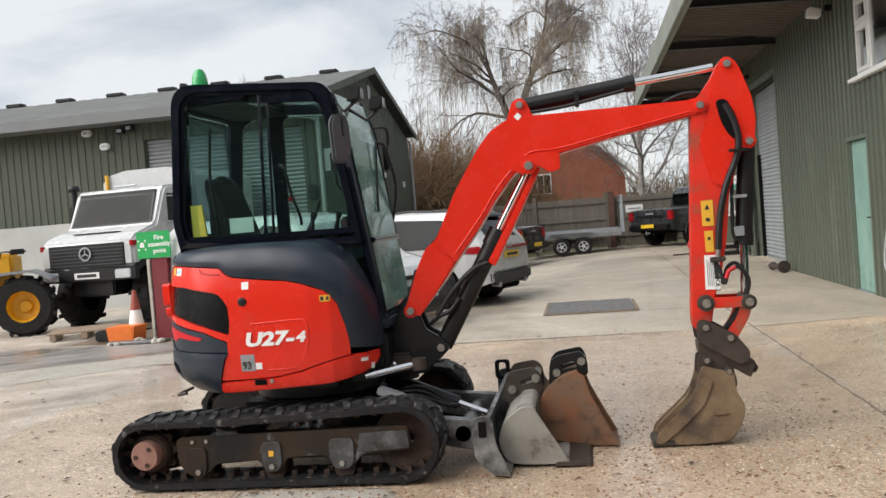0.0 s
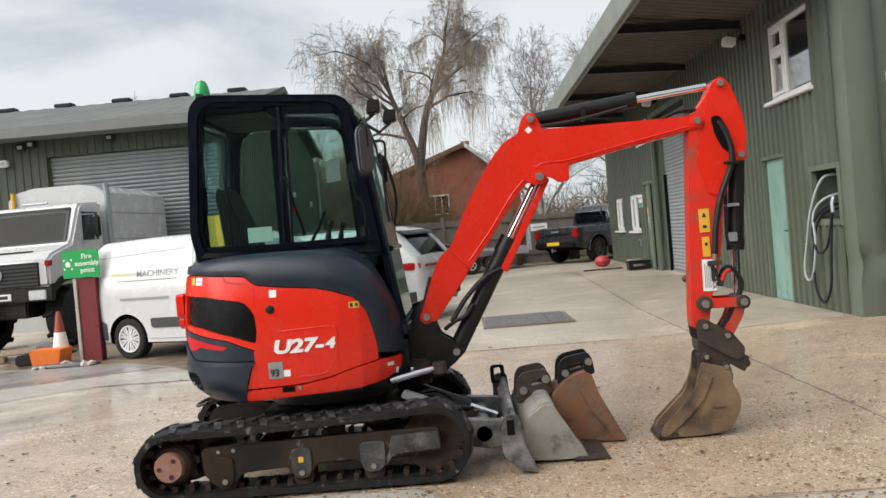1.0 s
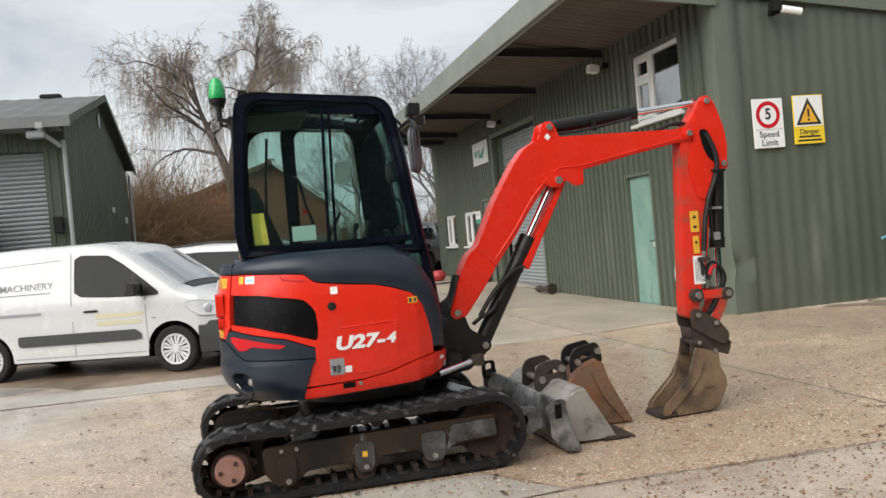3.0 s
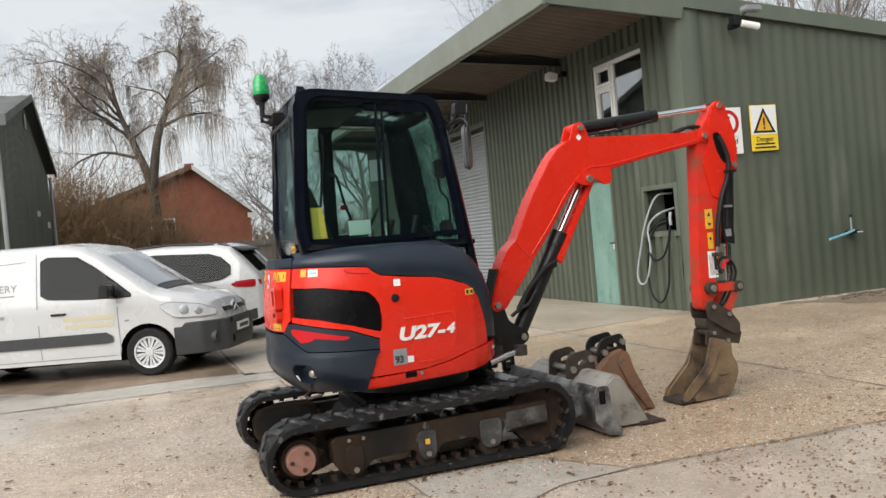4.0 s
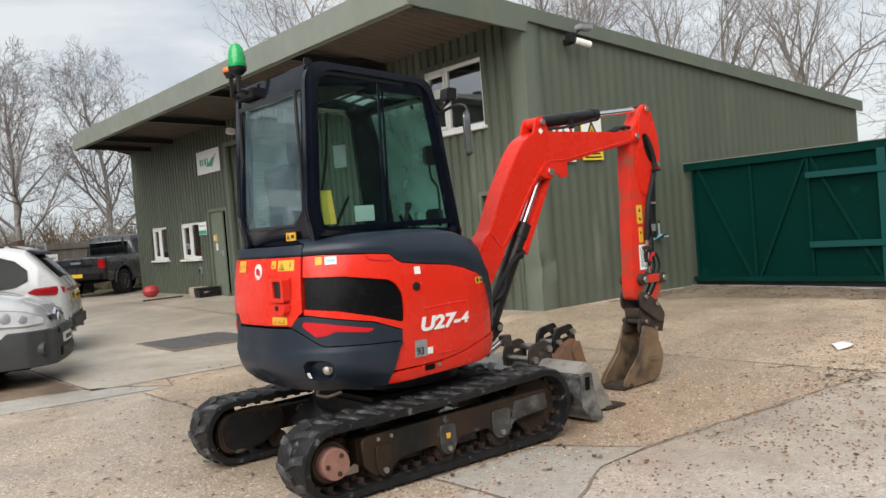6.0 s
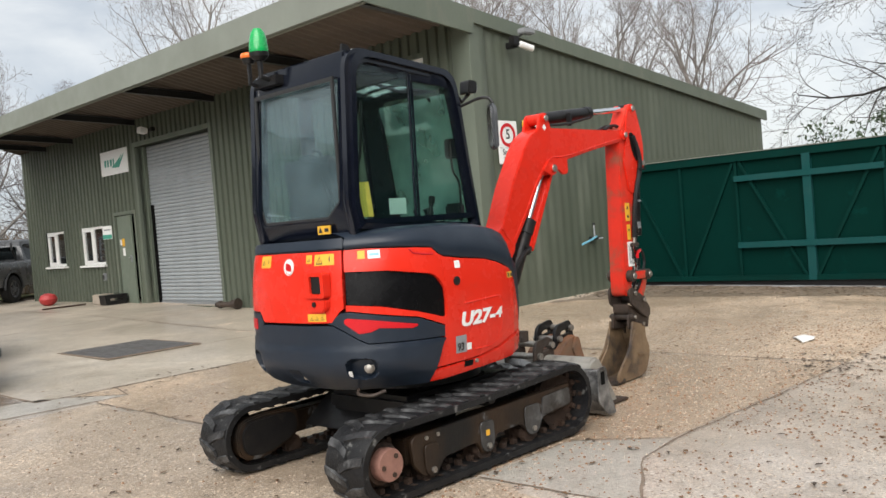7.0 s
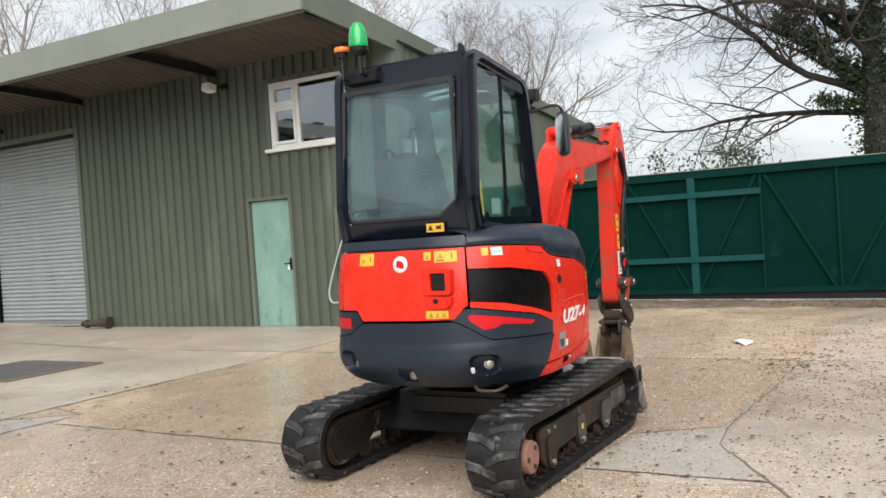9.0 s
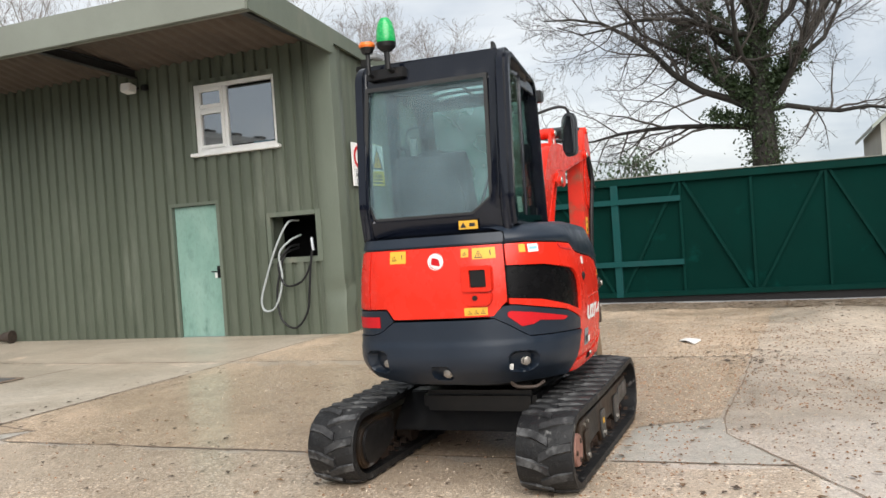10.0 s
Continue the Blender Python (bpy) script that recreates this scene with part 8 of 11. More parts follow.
solo("trim_store_verge", bm, CLAD2, "green verge boards of the store gable", "verge", "structure", angle=0)
for k in range(12):
    x = -7.2 - 1.75 * k
    solo("roof_vent", boxes(((x - 0.28, YR - 0.12, ZR + 0.02), (x + 0.28, YR + 0.2, ZR + 0.14)), bevel=0.03), BLACK, "black ridge vent on the store roof", "roof vent", group="ridge vents")
sh = thing("door_4", (-8.55, YS + 0.1, 0), "large weathered grey roller shutter, closed", "roller shutter", kind="structure")
slat = bmesh.new()
prism(slat, [(0.02, 0.0), (0.0, 0.015), (-0.012, 0.05), (0.0, 0.088), (0.02, 0.1)], -2.03, 2.03, "x")
slat_mesh2 = mesh_of("shutter_slat", slat, SHUTTER_DARK, 30)
for k in range(40):
    o = new("shutter_slat", slat_mesh2)
    o.parent, o.location = sh, (0, 0, 0.08 + 0.101 * k)
part("bottom_bar", boxes(((-2.03, -0.02, 0.0), (2.03, 0.04, 0.08)), bevel=0.006), GALV, sh)
for s_ in (-1, 1):
    part("guide", boxes(((s_ * 2.06 - 0.04, -0.06, 0), (s_ * 2.06 + 0.04, 0.05, 4.12)), bevel=0.004), CLAD2, sh)
solo("wall_store_plinth", boxes(((X2W, YS - 0.16, -0.05), (-10.75, YS - 0.035, 2.2)), bevel=0.01), BLOCK, "white painted blockwork plinth of the store", "plinth", "structure")
PIPE_GREY = material("grey_downpipe", (0.36, 0.37, 0.37), 0.45, vary=(0.28, 0.29, 0.29), scale=5.0)
dp = thing("downpipe", (X2 - 0.1, YS - 0.12, 0), "grey plastic downpipe at the store corner", "downpipe")
part("pipe", tube(bmesh.new(), curve_pts([(-0.25, -0.6, 4.55), (-0.22, -0.5, 4.42), (0.02, -0.05, 4.2), (0.1, 0.0, 4.0), (0.1, 0.0, 0.1)], 4), 0.05, 10), PIPE_GREY, dp)
part("hopper", boxes(((-0.34, -0.68, 4.5), (-0.16, -0.5, 4.66)), bevel=0.02), PIPE_GREY, dp)
dp2 = thing("downpipe", (X2 + 0.1, YN - 0.1, 0), "grey plastic downpipe at the far store corner", "downpipe")
part("pipe", tube(bmesh.new(), [(0.0, 0.0, 4.5), (0, 0, 0.1)], 0.05, 8), PIPE_GREY, dp2)
fl = thing("floodlight", (-6.5, YS - 0.62, 4.42), "large grey floodlight under the store eaves", "floodlight", "floodlights on the walls")
part("lamp_head", boxes(((-0.18, -0.1, -0.1), (0.18, 0.12, 0.06)), bevel=0.02), DECAL_GREY, fl)
part("arm", tube(bmesh.new(), [(0, 0.05, 0.05), (0, 0.05, 0.2)], 0.02, 8), BLACK, fl)
for x, z in ((-12.06, 4.42), (-11.6, 4.05), (-11.15, 4.4), (-10.9, 4.45), (-9.0, 4.45)):
    f = thing("alarm_box", (x, YS - 0.06, z), "small pale lamp and alarm box under the eaves", "alarm box", "boxes under the eaves")
    part("box_body", boxes(((-0.12, -0.12, -0.09), (0.12, 0.03, 0.07)), bevel=0.03), DECAL_WHITE if x < -11.3 else BLACK, f)
    part("lens", boxes(((-0.06, -0.126, -0.05), (0.06, -0.121, 0.03)), bevel=0.0), GALV, f)
vt = solo("gable_vent", boxes(((X2 + 0.035, 25.3, 5.35), (X2 + 0.06, 25.62, 5.75)), bevel=0.006), GALV, "pale grey vent plate high on the gable", "vent")
for y, z, h in ((26.7, 3.1, 0.16), (29.6, 2.9, 0.2)):
    solo("gable_box", boxes(((X2 + 0.03, y - 0.07, z - h / 2), (X2 + 0.1, y + 0.07, z + h / 2)), bevel=0.01), DECAL_WHITE, "small white box on the gable wall", "junction box")
solo("isolator", boxes(((-6.42, YS - 0.12, 2.3), (-6.22, YS - 0.035, 2.65)), bevel=0.015), BLACK, "black isolator switch beside the shutter", "switch box")

# ---- fence at the far end ----
FENCE = material("grey_weathered_timber", (0.19, 0.165, 0.135), 0.85, vary=(0.12, 0.105, 0.088), scale=2.0, amount=0.9, fine=25, fine_amount=0.35, stain=(0.10, 0.11, 0.075), stain_scale=1.2, stretch=(1, 1, 0.3), random_=0.4)
POST_BROWN = material("brown_gate_post", (0.10, 0.045, 0.032), 0.8, vary=(0.07, 0.035, 0.026), scale=4.0)
FY = 29.0
fence = thing("timber_fence", (3.0, FY, 0.18), "weathered grey timber fence with posts and rails", "fence")
board = mesh_of("fence_board", boxes(((-0.056, -0.012, 0.06), (0.056, 0.012, 1.70)), bevel=0.004, seg=1), FENCE, 0)
random.seed(5)
for k in range(160):
    x = -9.2 + 0.118 * k
    o = new("fence_board", board)
    o.parent, o.location, o.rotation_euler = fence, (x, (2.9 if x > 0.1 else 0.0) + random.uniform(-0.004, 0.004), random.uniform(-0.02, 0.02)), (0, random.uniform(-0.008, 0.008), 0)
for k in range(9):
    x, yb = -9.2 + 2.36 * k, 2.9 if -9.2 + 2.36 * k > 0.1 else 0.0
    part("fence_post", boxes(((x - 0.06, yb - 0.10, -0.1), (x + 0.06, yb - 0.013, 1.85)), bevel=0.01), FENCE, fence)
    for z in (0.35, 0.95, 1.5):
        part("fence_rail", boxes(((x, yb - 0.06, z), (x + 2.36, yb - 0.013, z + 0.08)), bevel=0.006), FENCE, fence)
part("gate_post", boxes(((-2.08, -0.2, -0.1), (-1.88, -0.105, 1.86)), bevel=0.01), POST_BROWN, fence, "brown gate post")
ns = thing("fence_notice", (1.75, FY - 0.13, 1.43), "white notice board on the fence", "sign")
part("sign_board", boxes(((-0.28, -0.01, -0.12), (0.28, 0.0, 0.12)), bevel=0.004), DECAL_WHITE, ns)
part("text_bar", boxes(((-0.2, -0.0125, -0.02), (0.2, -0.01, 0.02))), DECAL_GREY, ns)

# ---- brick house behind the willow ----
BRICK = material("red_brick", (0.30, 0.105, 0.062), 0.85, vary=(0.22, 0.075, 0.045), scale=2.0, amount=0.9, fine=20, fine_amount=0.25)
TILE = material("brown_roof_tile", (0.17, 0.085, 0.055), 0.85, vary=(0.12, 0.065, 0.045), scale=1.5, amount=0.9, fine=10, fine_amount=0.3)
house = thing("brick_house", (-0.6, 47.0, 0), "red brick house with a white-edged gable behind the fence", "house")
bm = bmesh.new()
prism(bm, [(-7.0, 0), (3.1, 0), (3.1, 3.70), (0.25, 6.15), (-7.0, 3.60)], 0.0, 7.0, "y")
part("wall", bm, BRICK, house, angle=0)
for x, z in ((3.45, 3.50), (-7.3, 3.50)):
    part("roof", slab([(0.25, 6.16), (x, z), (x, z + 0.14), (0.25, 6.34)], -0.25, 7.2), TILE, house)
    part("barge_board", slab([(0.25, 6.10), (x, z - 0.06), (x, z + 0.16), (0.25, 6.36)], -0.34, -0.255), WHITE_FRAME if x > 0 else TILE, house)
part("soffit_box", boxes(((2.95, -0.33, 3.36), (3.45, -0.02, 3.62)), bevel=0.01), WHITE_FRAME, house)
for x, z in ((-1.4, 2.5), (-5.0, 2.3)):
    w = part("window", boxes(((x - 0.6, -0.05, z), (x + 0.6, 0.02, z + 1.12)), bevel=0.01), WHITE_FRAME, house)
    for x0, x1 in ((-0.53, -0.20), (-0.16, 0.16), (0.20, 0.53)):
        part("pane", boxes(((x + x0, -0.062, z + 0.08), (x + x1, -0.051, z + 1.04))), CAR_GLASS, w)
part("chimney", boxes(((0.1, 3.0, 5.0), (0.6, 3.5, 6.75)), bevel=0.02), BRICK, house)

# ---- pale shed past the gate ----
shed = thing("pale_shed", (18.5, -1.2, 0), "pale grey shed beyond the gate", "shed")
part("wall", boxes(((-2.5, -4.5, 0), (2.5, 2.7, 3.4))), material("pale_render", (0.42, 0.43, 0.40), 0.8, vary=(0.34, 0.35, 0.33), scale=1.0), shed)
part("roof", slab([(2.9, 3.35), (-0.9, 6.6), (-4.7, 3.35), (-4.7, 3.25), (-0.9, 6.5), (2.9, 3.25)], -2.7, 2.7, "x"), material("pale_roof_sheet", (0.30, 0.33, 0.29), 0.6, vary=(0.24, 0.27, 0.23), scale=0.8), shed)
part("gable", slab([(2.7, 3.4), (-0.9, 6.45), (-4.5, 3.4)], -2.45, -2.4, "x"), material("pale_render_gable", (0.42, 0.43, 0.40), 0.8, vary=(0.34, 0.35, 0.33), scale=1.0), shed)

# ---- spare buckets in front of the blade ----
def plain(name, bm, mat, parent, label=""):
    return part(name, bm, mat, parent, label)


def slotted_ear(outer, slot, y0, y1):
    """A mounting ear with a slot cut through it; both outlines have as many corners."""
    return soften(ring(bmesh.new(), rounded(outer, 0.03, 3), rounded(slot, 0.012, 3), y0, y1), 0.003, 1, 60)


gb = thing("grading_bucket", (-0.4, 5.66, 0), "wide bare steel grading bucket lying behind the blade", "bucket")
GO = Vector((-0.4, 5.66, 0))


def in_grey(name, bm, mat, parent, label=""):
    bmesh.ops.translate(bm, verts=bm.verts, vec=-GO)
    return part(name, bm, mat, parent or gb, label)


GREY = [(-0.36, 0.365), (-0.425, 0.372), (-0.522, 0.305), (-0.575, 0.18), (-0.545, 0.07), (-0.48, 0.03), (-0.30, 0.022), (-0.17, 0.03), (-0.19, 0.075)]
shell = digging_bucket(gb, GREY, 5.06, 6.26, BUCKET_GREY, "bucket_shell", "", in_grey, open_=(0, 8), lip=(-0.32, 0.2), skin_t=0.014)
in_grey("cutting_edge", slab([(-0.26, 0.012), (-0.24, 0.036), (-0.05, 0.030), (-0.03, 0.012)], 5.04, 6.28, bevel=0.004), HITCH, shell)
for y in (5.50, 5.78):
    in_grey("ear", slotted_ear([(-0.565, 0.30), (-0.555, 0.45), (-0.52, 0.505), (-0.37, 0.525), (-0.325, 0.48), (-0.315, 0.36), (-0.42, 0.33)], [(-0.455, 0.415), (-0.46, 0.43), (-0.45, 0.445), (-0.39, 0.46), (-0.37, 0.45), (-0.37, 0.43), (-0.42, 0.42)], y, y + 0.025), HITCH, shell)
for x, z in ((-0.525, 0.42), (-0.37, 0.485)):
    in_grey("pin", rod((x + 0.012, 5.475, z - 0.03), (x + 0.012, 5.835, z - 0.03), 0.026), PIN, shell)
in_grey("top_tube", slab(rounded([(-0.50, 0.30), (-0.44, 0.385), (-0.36, 0.385), (-0.34, 0.33)], 0.03, 3), 5.08, 6.24, bevel=0.01), BUCKET_GREY, shell)

ob_ = thing("trenching_bucket", (-0.1, 5.7, 0), "rusty orange trenching bucket standing on the concrete", "bucket")
OO = Vector((-0.1, 5.7, 0))


def in_orange(name, bm, mat, parent, label=""):
    bmesh.ops.translate(bm, verts=bm.verts, vec=-OO)
    return part(name, bm, mat, parent or ob_, label)


ORANGE = [(-0.055, 0.455), (-0.097, 0.495), (-0.20, 0.46), (-0.315, 0.36), (-0.35, 0.254), (-0.318, 0.12), (-0.233, 0.052), (0.026, 0.012), (0.14, 0.012), (0.075, 0.131), (-0.03, 0.345)]
shell2 = digging_bucket(ob_, ORANGE, 5.46, 5.78, BUCKET_RUST, "bucket_shell", "", in_orange, open_=(1, 9), lip=(-0.05, 0.25))
in_orange("side_cutter", slab(rounded([(-0.097, 0.485), (-0.055, 0.47), (-0.02, 0.345), (0.085, 0.131), (0.148, 0.012), (0.08, 0.02), (-0.06, 0.2), (-0.15, 0.40)], 0.02, 3), 5.443, 5.46, bevel=0.004), BUCKET_RUST, shell2)
in_orange("side_cutter", slab(rounded([(-0.097, 0.485), (-0.055, 0.47), (-0.02, 0.345), (0.085, 0.131), (0.148, 0.012), (0.08, 0.02), (-0.06, 0.2), (-0.15, 0.40)], 0.02, 3), 5.78, 5.797, bevel=0.004), BUCKET_RUST, shell2)
in_orange("wear_pad", boxes(((-0.29, 5.447, 0.18), (-0.19, 5.46, 0.225)), bevel=0.004), BUCKET_RUST, shell2)
for y in (5.52, 5.70):
    in_orange("ear", slotted_ear([(-0.28, 0.39), (-0.265, 0.54), (-0.225, 0.585), (-0.06, 0.61), (-0.035, 0.56), (-0.02, 0.455), (-0.10, 0.455)], [(-0.195, 0.495), (-0.195, 0.515), (-0.18, 0.53), (-0.11, 0.545), (-0.095, 0.53), (-0.095, 0.51), (-0.14, 0.505)], y, y + 0.025), BLACK, shell2)
for x, z in ((-0.235, 0.50), (-0.075, 0.565)):
    in_orange("pin", rod((x + 0.012, 5.495, z - 0.02), (x + 0.012, 5.755, z - 0.02), 0.024), PIN, shell2)

# ---- vehicles ----
WHITE_PAINT = material("white_car_paint", (0.53, 0.535, 0.535), 0.25, vary=(0.50, 0.50, 0.495), scale=1.2, amount=0.6, fine=40, fine_amount=0.03, coat=0.5)
GREY_PAINT = material("dark_grey_car_paint", (0.035, 0.037, 0.04), 0.3, metal=0.3, vary=(0.05, 0.052, 0.055), scale=2.0, amount=0.6, coat=0.4)
BLACK_PAINT = material("black_car_paint", (0.012, 0.012, 0.013), 0.3, vary=(0.02, 0.02, 0.021), scale=2.0, coat=0.4)
BUMPER = material("dark_grey_bumper_plastic", (0.035, 0.037, 0.039), 0.6, vary=(0.05, 0.052, 0.054), scale=5.0, fine=150, fine_amount=0.15)
ALLOY = material("silver_wheel_trim", (0.60, 0.61, 0.62), 0.35, metal=0.15, vary=(0.42, 0.43, 0.44), scale=10.0)
DARK_ALLOY = material("dark_alloy", (0.06, 0.062, 0.065), 0.35, metal=0.5, vary=(0.09, 0.09, 0.095), scale=10.0)
TAIL = material("red_tail_lens", (0.30, 0.008, 0.012), 0.15, coat=0.6, vary=(0.40, 0.012, 0.018), scale=6.0)
HEAD = material("clear_headlamp", (0.72, 0.74, 0.76), 0.12, metal=0.25, coat=0.6, vary=(0.52, 0.54, 0.56), scale=9.0)
PLATE_Y = material("yellow_plate", (0.75, 0.48, 0.03), 0.45)
PLATE_W = material("white_plate", (0.72, 0.72, 0.70), 0.45)


class Car:
    """A car body lofted from its outlines. x forward, y left, z up; origin on the ground in the middle of the wheelbase."""

    def __init__(self, top, low, belt, wide, roof, tumble, wheels, radius, arch, round_=0.10, lower=0.05):
        self.top, self.lowpts, self.belt, self.wide, self.roof, self.tumble = top, low, belt, wide, roof, tumble
        self.wheels, self.radius, self.arch, self.round, self.lower = wheels, radius, arch, round_, lower

    def f(self, pts, x):
        return float(np.interp(x, [p[0] for p in pts], [p[1] for p in pts]))

    def zlow(self, x):
        z = self.f(self.lowpts, x)
        for w in self.wheels:
            d = abs(x - w)
            if d < self.arch:
                z = max(z, self.radius + math.sqrt(self.arch ** 2 - d * d))
        return z

    def side(self, x, z):
        """Half width of the body at x and height z."""
        w, b = self.f(self.wide, x), self.f(self.belt, x)
        if z > b:
            return w * (1 - self.tumble * ((z - b) / (self.roof - b)) ** 1.15)
        return w * (1 - self.lower * ((b - z) / b) ** 2)

    def section(self, x, n=10, m=6):
        lo, hi = self.zlow(x), self.f(self.top, x)
        r = min(self.round, 0.45 * max(0.02, hi - lo))
        zs = [lo + (hi - r - lo) * k / n for k in range(n + 1)]
        pts = [(self.side(x, z), z) for z in zs]
        for k in range(1, m):
            a = 0.5 * math.pi * k / m
            pts.append((pts[n][0] - r * (1 - math.cos(a)) * 1.2, hi - r + r * math.sin(a)))
        edge = pts[-1][0]
        for k in range(1, 6):
            pts.append((edge * (1 - k / 5), hi + 0.035 * (1 - (1 - k / 5) ** 2) * min(1, edge)))
        return pts

    def body(self, x0, x1, step=0.05):
        n = int((x1 - x0) / step)
        xs_ = sorted({*[x0 + (x1 - x0) * k / n for k in range(n + 1)], *[w + s * self.arch * c for w in self.wheels for s in (-1, 1) for c in (0.99, 0.95, 0.85, 0.7, 1.001)], *[p[0] for p in self.top if x0 < p[0] < x1]})
        bm = bmesh.new()
        grid = []
        for x in xs_:
            s = self.section(x)
            grid.append([(x, y, z) for y, z in s] + [(x, -y, z) for y, z in reversed(s[:-1])])
        vs = sheet(bm, grid)
        bm.faces.new(vs[0]), bm.faces.new(vs[-1][::-1])
        bmesh.ops.recalc_face_normals(bm, faces=bm.faces)
        return bm

    def side_patch(self, cols, sgn, off=0.006, n=4):
        """A patch on one side; cols: x, low z, high z."""
        xs_ = []
        for (xa, l0, h0), (xb, l1, h1) in zip(cols, cols[1:]):
            k_ = max(1, int(abs(xb - xa) / 0.08))
            xs_ += [(xa + (xb - xa) * k / k_, l0 + (l1 - l0) * k / k_, h0 + (h1 - h0) * k / k_) for k in range(k_)]
        xs_.append(cols[-1])
        bm = bmesh.new()
        sheet(bm, [[(x, sgn * (self.side(x, l + (h - l) * k / n) + off), l + (h - l) * k / n) for k in range(n + 1)] for x, l, h in xs_])
        bmesh.ops.recalc_face_normals(bm, faces=bm.faces)
        return bm

    def screen(self, x0, x1, inset=0.10, off=0.008, n=10):
        """A pane over the top outline between x0 and x1."""
        bm = bmesh.new()
        rows = []
        for k in range(n + 1):
            x = x0 + (x1 - x0) * k / n
            hi = self.f(self.top, x)
            e = self.section(x)[-6][0] - inset * 0.35
            rows.append([(x, e * t, hi + 0.035 * (1 - t * t) + off - 0.03 * abs(t) ** 6) for t in [-1 + j / 5 for j in range(11)]])
        sheet(bm, rows)
        bmesh.ops.recalc_face_normals(bm, faces=bm.faces)
        return bm


def wheel(parent, x, y, r, width, sgn, trim=None, spokes=9, rim=0.62, twin=False):
    """A road wheel: tyre, and a rim with spokes. sgn: +1 for the left side."""
    w = part("wheel", turned((x, y - sgn * width / 2, r), (0, sgn, 0), [(rim * r, 0.0), (0.9 * r, 0.0), (0.985 * r, 0.02), (r, 0.05), (r, width - 0.05), (0.985 * r, width - 0.02), (0.9 * r, width), (rim * r * 1.05, width), (rim * r, width - 0.02)], 40), TYRE, parent)
    part("rim", turned((x, y + sgn * (width / 2 - 0.05), r), (0, sgn, 0), [(0, -0.02), (rim * r * 0.98, -0.02), (rim * r * 0.98, 0.035), (rim * r * 0.9, 0.04), (rim * r * 0.88, 0.0), (0, 0.0)], 32), DARK_ALLOY if trim is None else BLACK, w)
    mat = trim or DARK_ALLOY
    part("wheel_cap", turned((x, y + sgn * (width / 2 - 0.045), r), (0, sgn, 0), [(0, 0.04), (0.16 * r, 0.035), (0.2 * r, 0.02), (0.2 * r, 0.0)], 20), mat, w)
    part("rim_edge", turned((x, y + sgn * (width / 2 - 0.03), r), (0, sgn, 0), [(rim * r * 0.86, 0.0), (rim * r * 0.88, 0.022), (rim * r * 1.0, 0.026), (rim * r * 1.02, 0.0)], 36), mat, w)
    for k in range(spokes * (2 if twin else 1)):
        a = 6.2832 * k / spokes if not twin else 6.2832 * (k // 2) / spokes + (0.15 if k % 2 else -0.15)
        bm = bmesh.new()
        c, s = math.cos(a), math.sin(a)
        pts = []
        for rr, hw in ((0.15 * r, (0.022 if twin else 0.045) * r), (rim * r * 0.88, (0.066 if twin else 0.075) * r)):
            for q in (-hw, hw):
                pts.append((rr * c - q * s, rr * s + q * c))
        loop = [pts[0], pts[1], pts[3], pts[2]]
        prism(bm, [(x + p[0], r + p[1]) for p in loop], y + sgn * (width / 2 - 0.045), y + sgn * (width / 2 - 0.018))
        part("spoke", bm, mat, w, angle=0)
    return w


def underside(parent, x0, x1, half, z0, z1):
    # The near-black block puts the shade under the vehicle into its colour.
    return part("underbody", boxes(((x0, -half, z0), (x1, half, z1)), bevel=0.03), BLACK_VOID, parent)


def bar(parent, name, c, lo, hi, mat, label="", bevel=0.01):
    return part(name, boxes((lo, hi), bevel=bevel), mat, parent, label)


# white panel van
van = thing("panel_van", (-4.37, 12.83, 0), "white panel van with dark bumpers and faint lettering", "van", rz=-22.8)
vc = Car(top=[(-2.12, 0.95), (-2.09, 1.45), (-2.0, 1.70), (-1.85, 1.775), (-0.9, 1.80), (0.2, 1.785), (0.55, 1.72), (0.75, 1.62), (1.45, 1.12), (1.55, 1.08), (1.94, 0.98), (2.14, 0.88), (2.25, 0.74), (2.30, 0.60)],
         low=[(-2.12, 0.32), (-1.7, 0.26), (2.06, 0.24), (2.30, 0.27)], belt=[(-2.2, 0.95), (0.4, 0.95), (1.4, 0.92), (2.2, 0.7)],
         wide=[(-2.12, 0.79), (-2.05, 0.85), (-1.8, 0.89), (0.0, 0.905), (1.2, 0.90), (1.7, 0.87), (2.06, 0.78), (2.22, 0.66), (2.30, 0.54)], roof=1.8, tumble=0.15, wheels=[-1.365, 1.365], radius=0.31, arch=0.375, round_=0.12)
body_ = part("van_body", vc.body(-2.12, 2.30), WHITE_PAINT, van)
underside(van, -2.0, 2.05, 0.62, 0.2, 0.75)
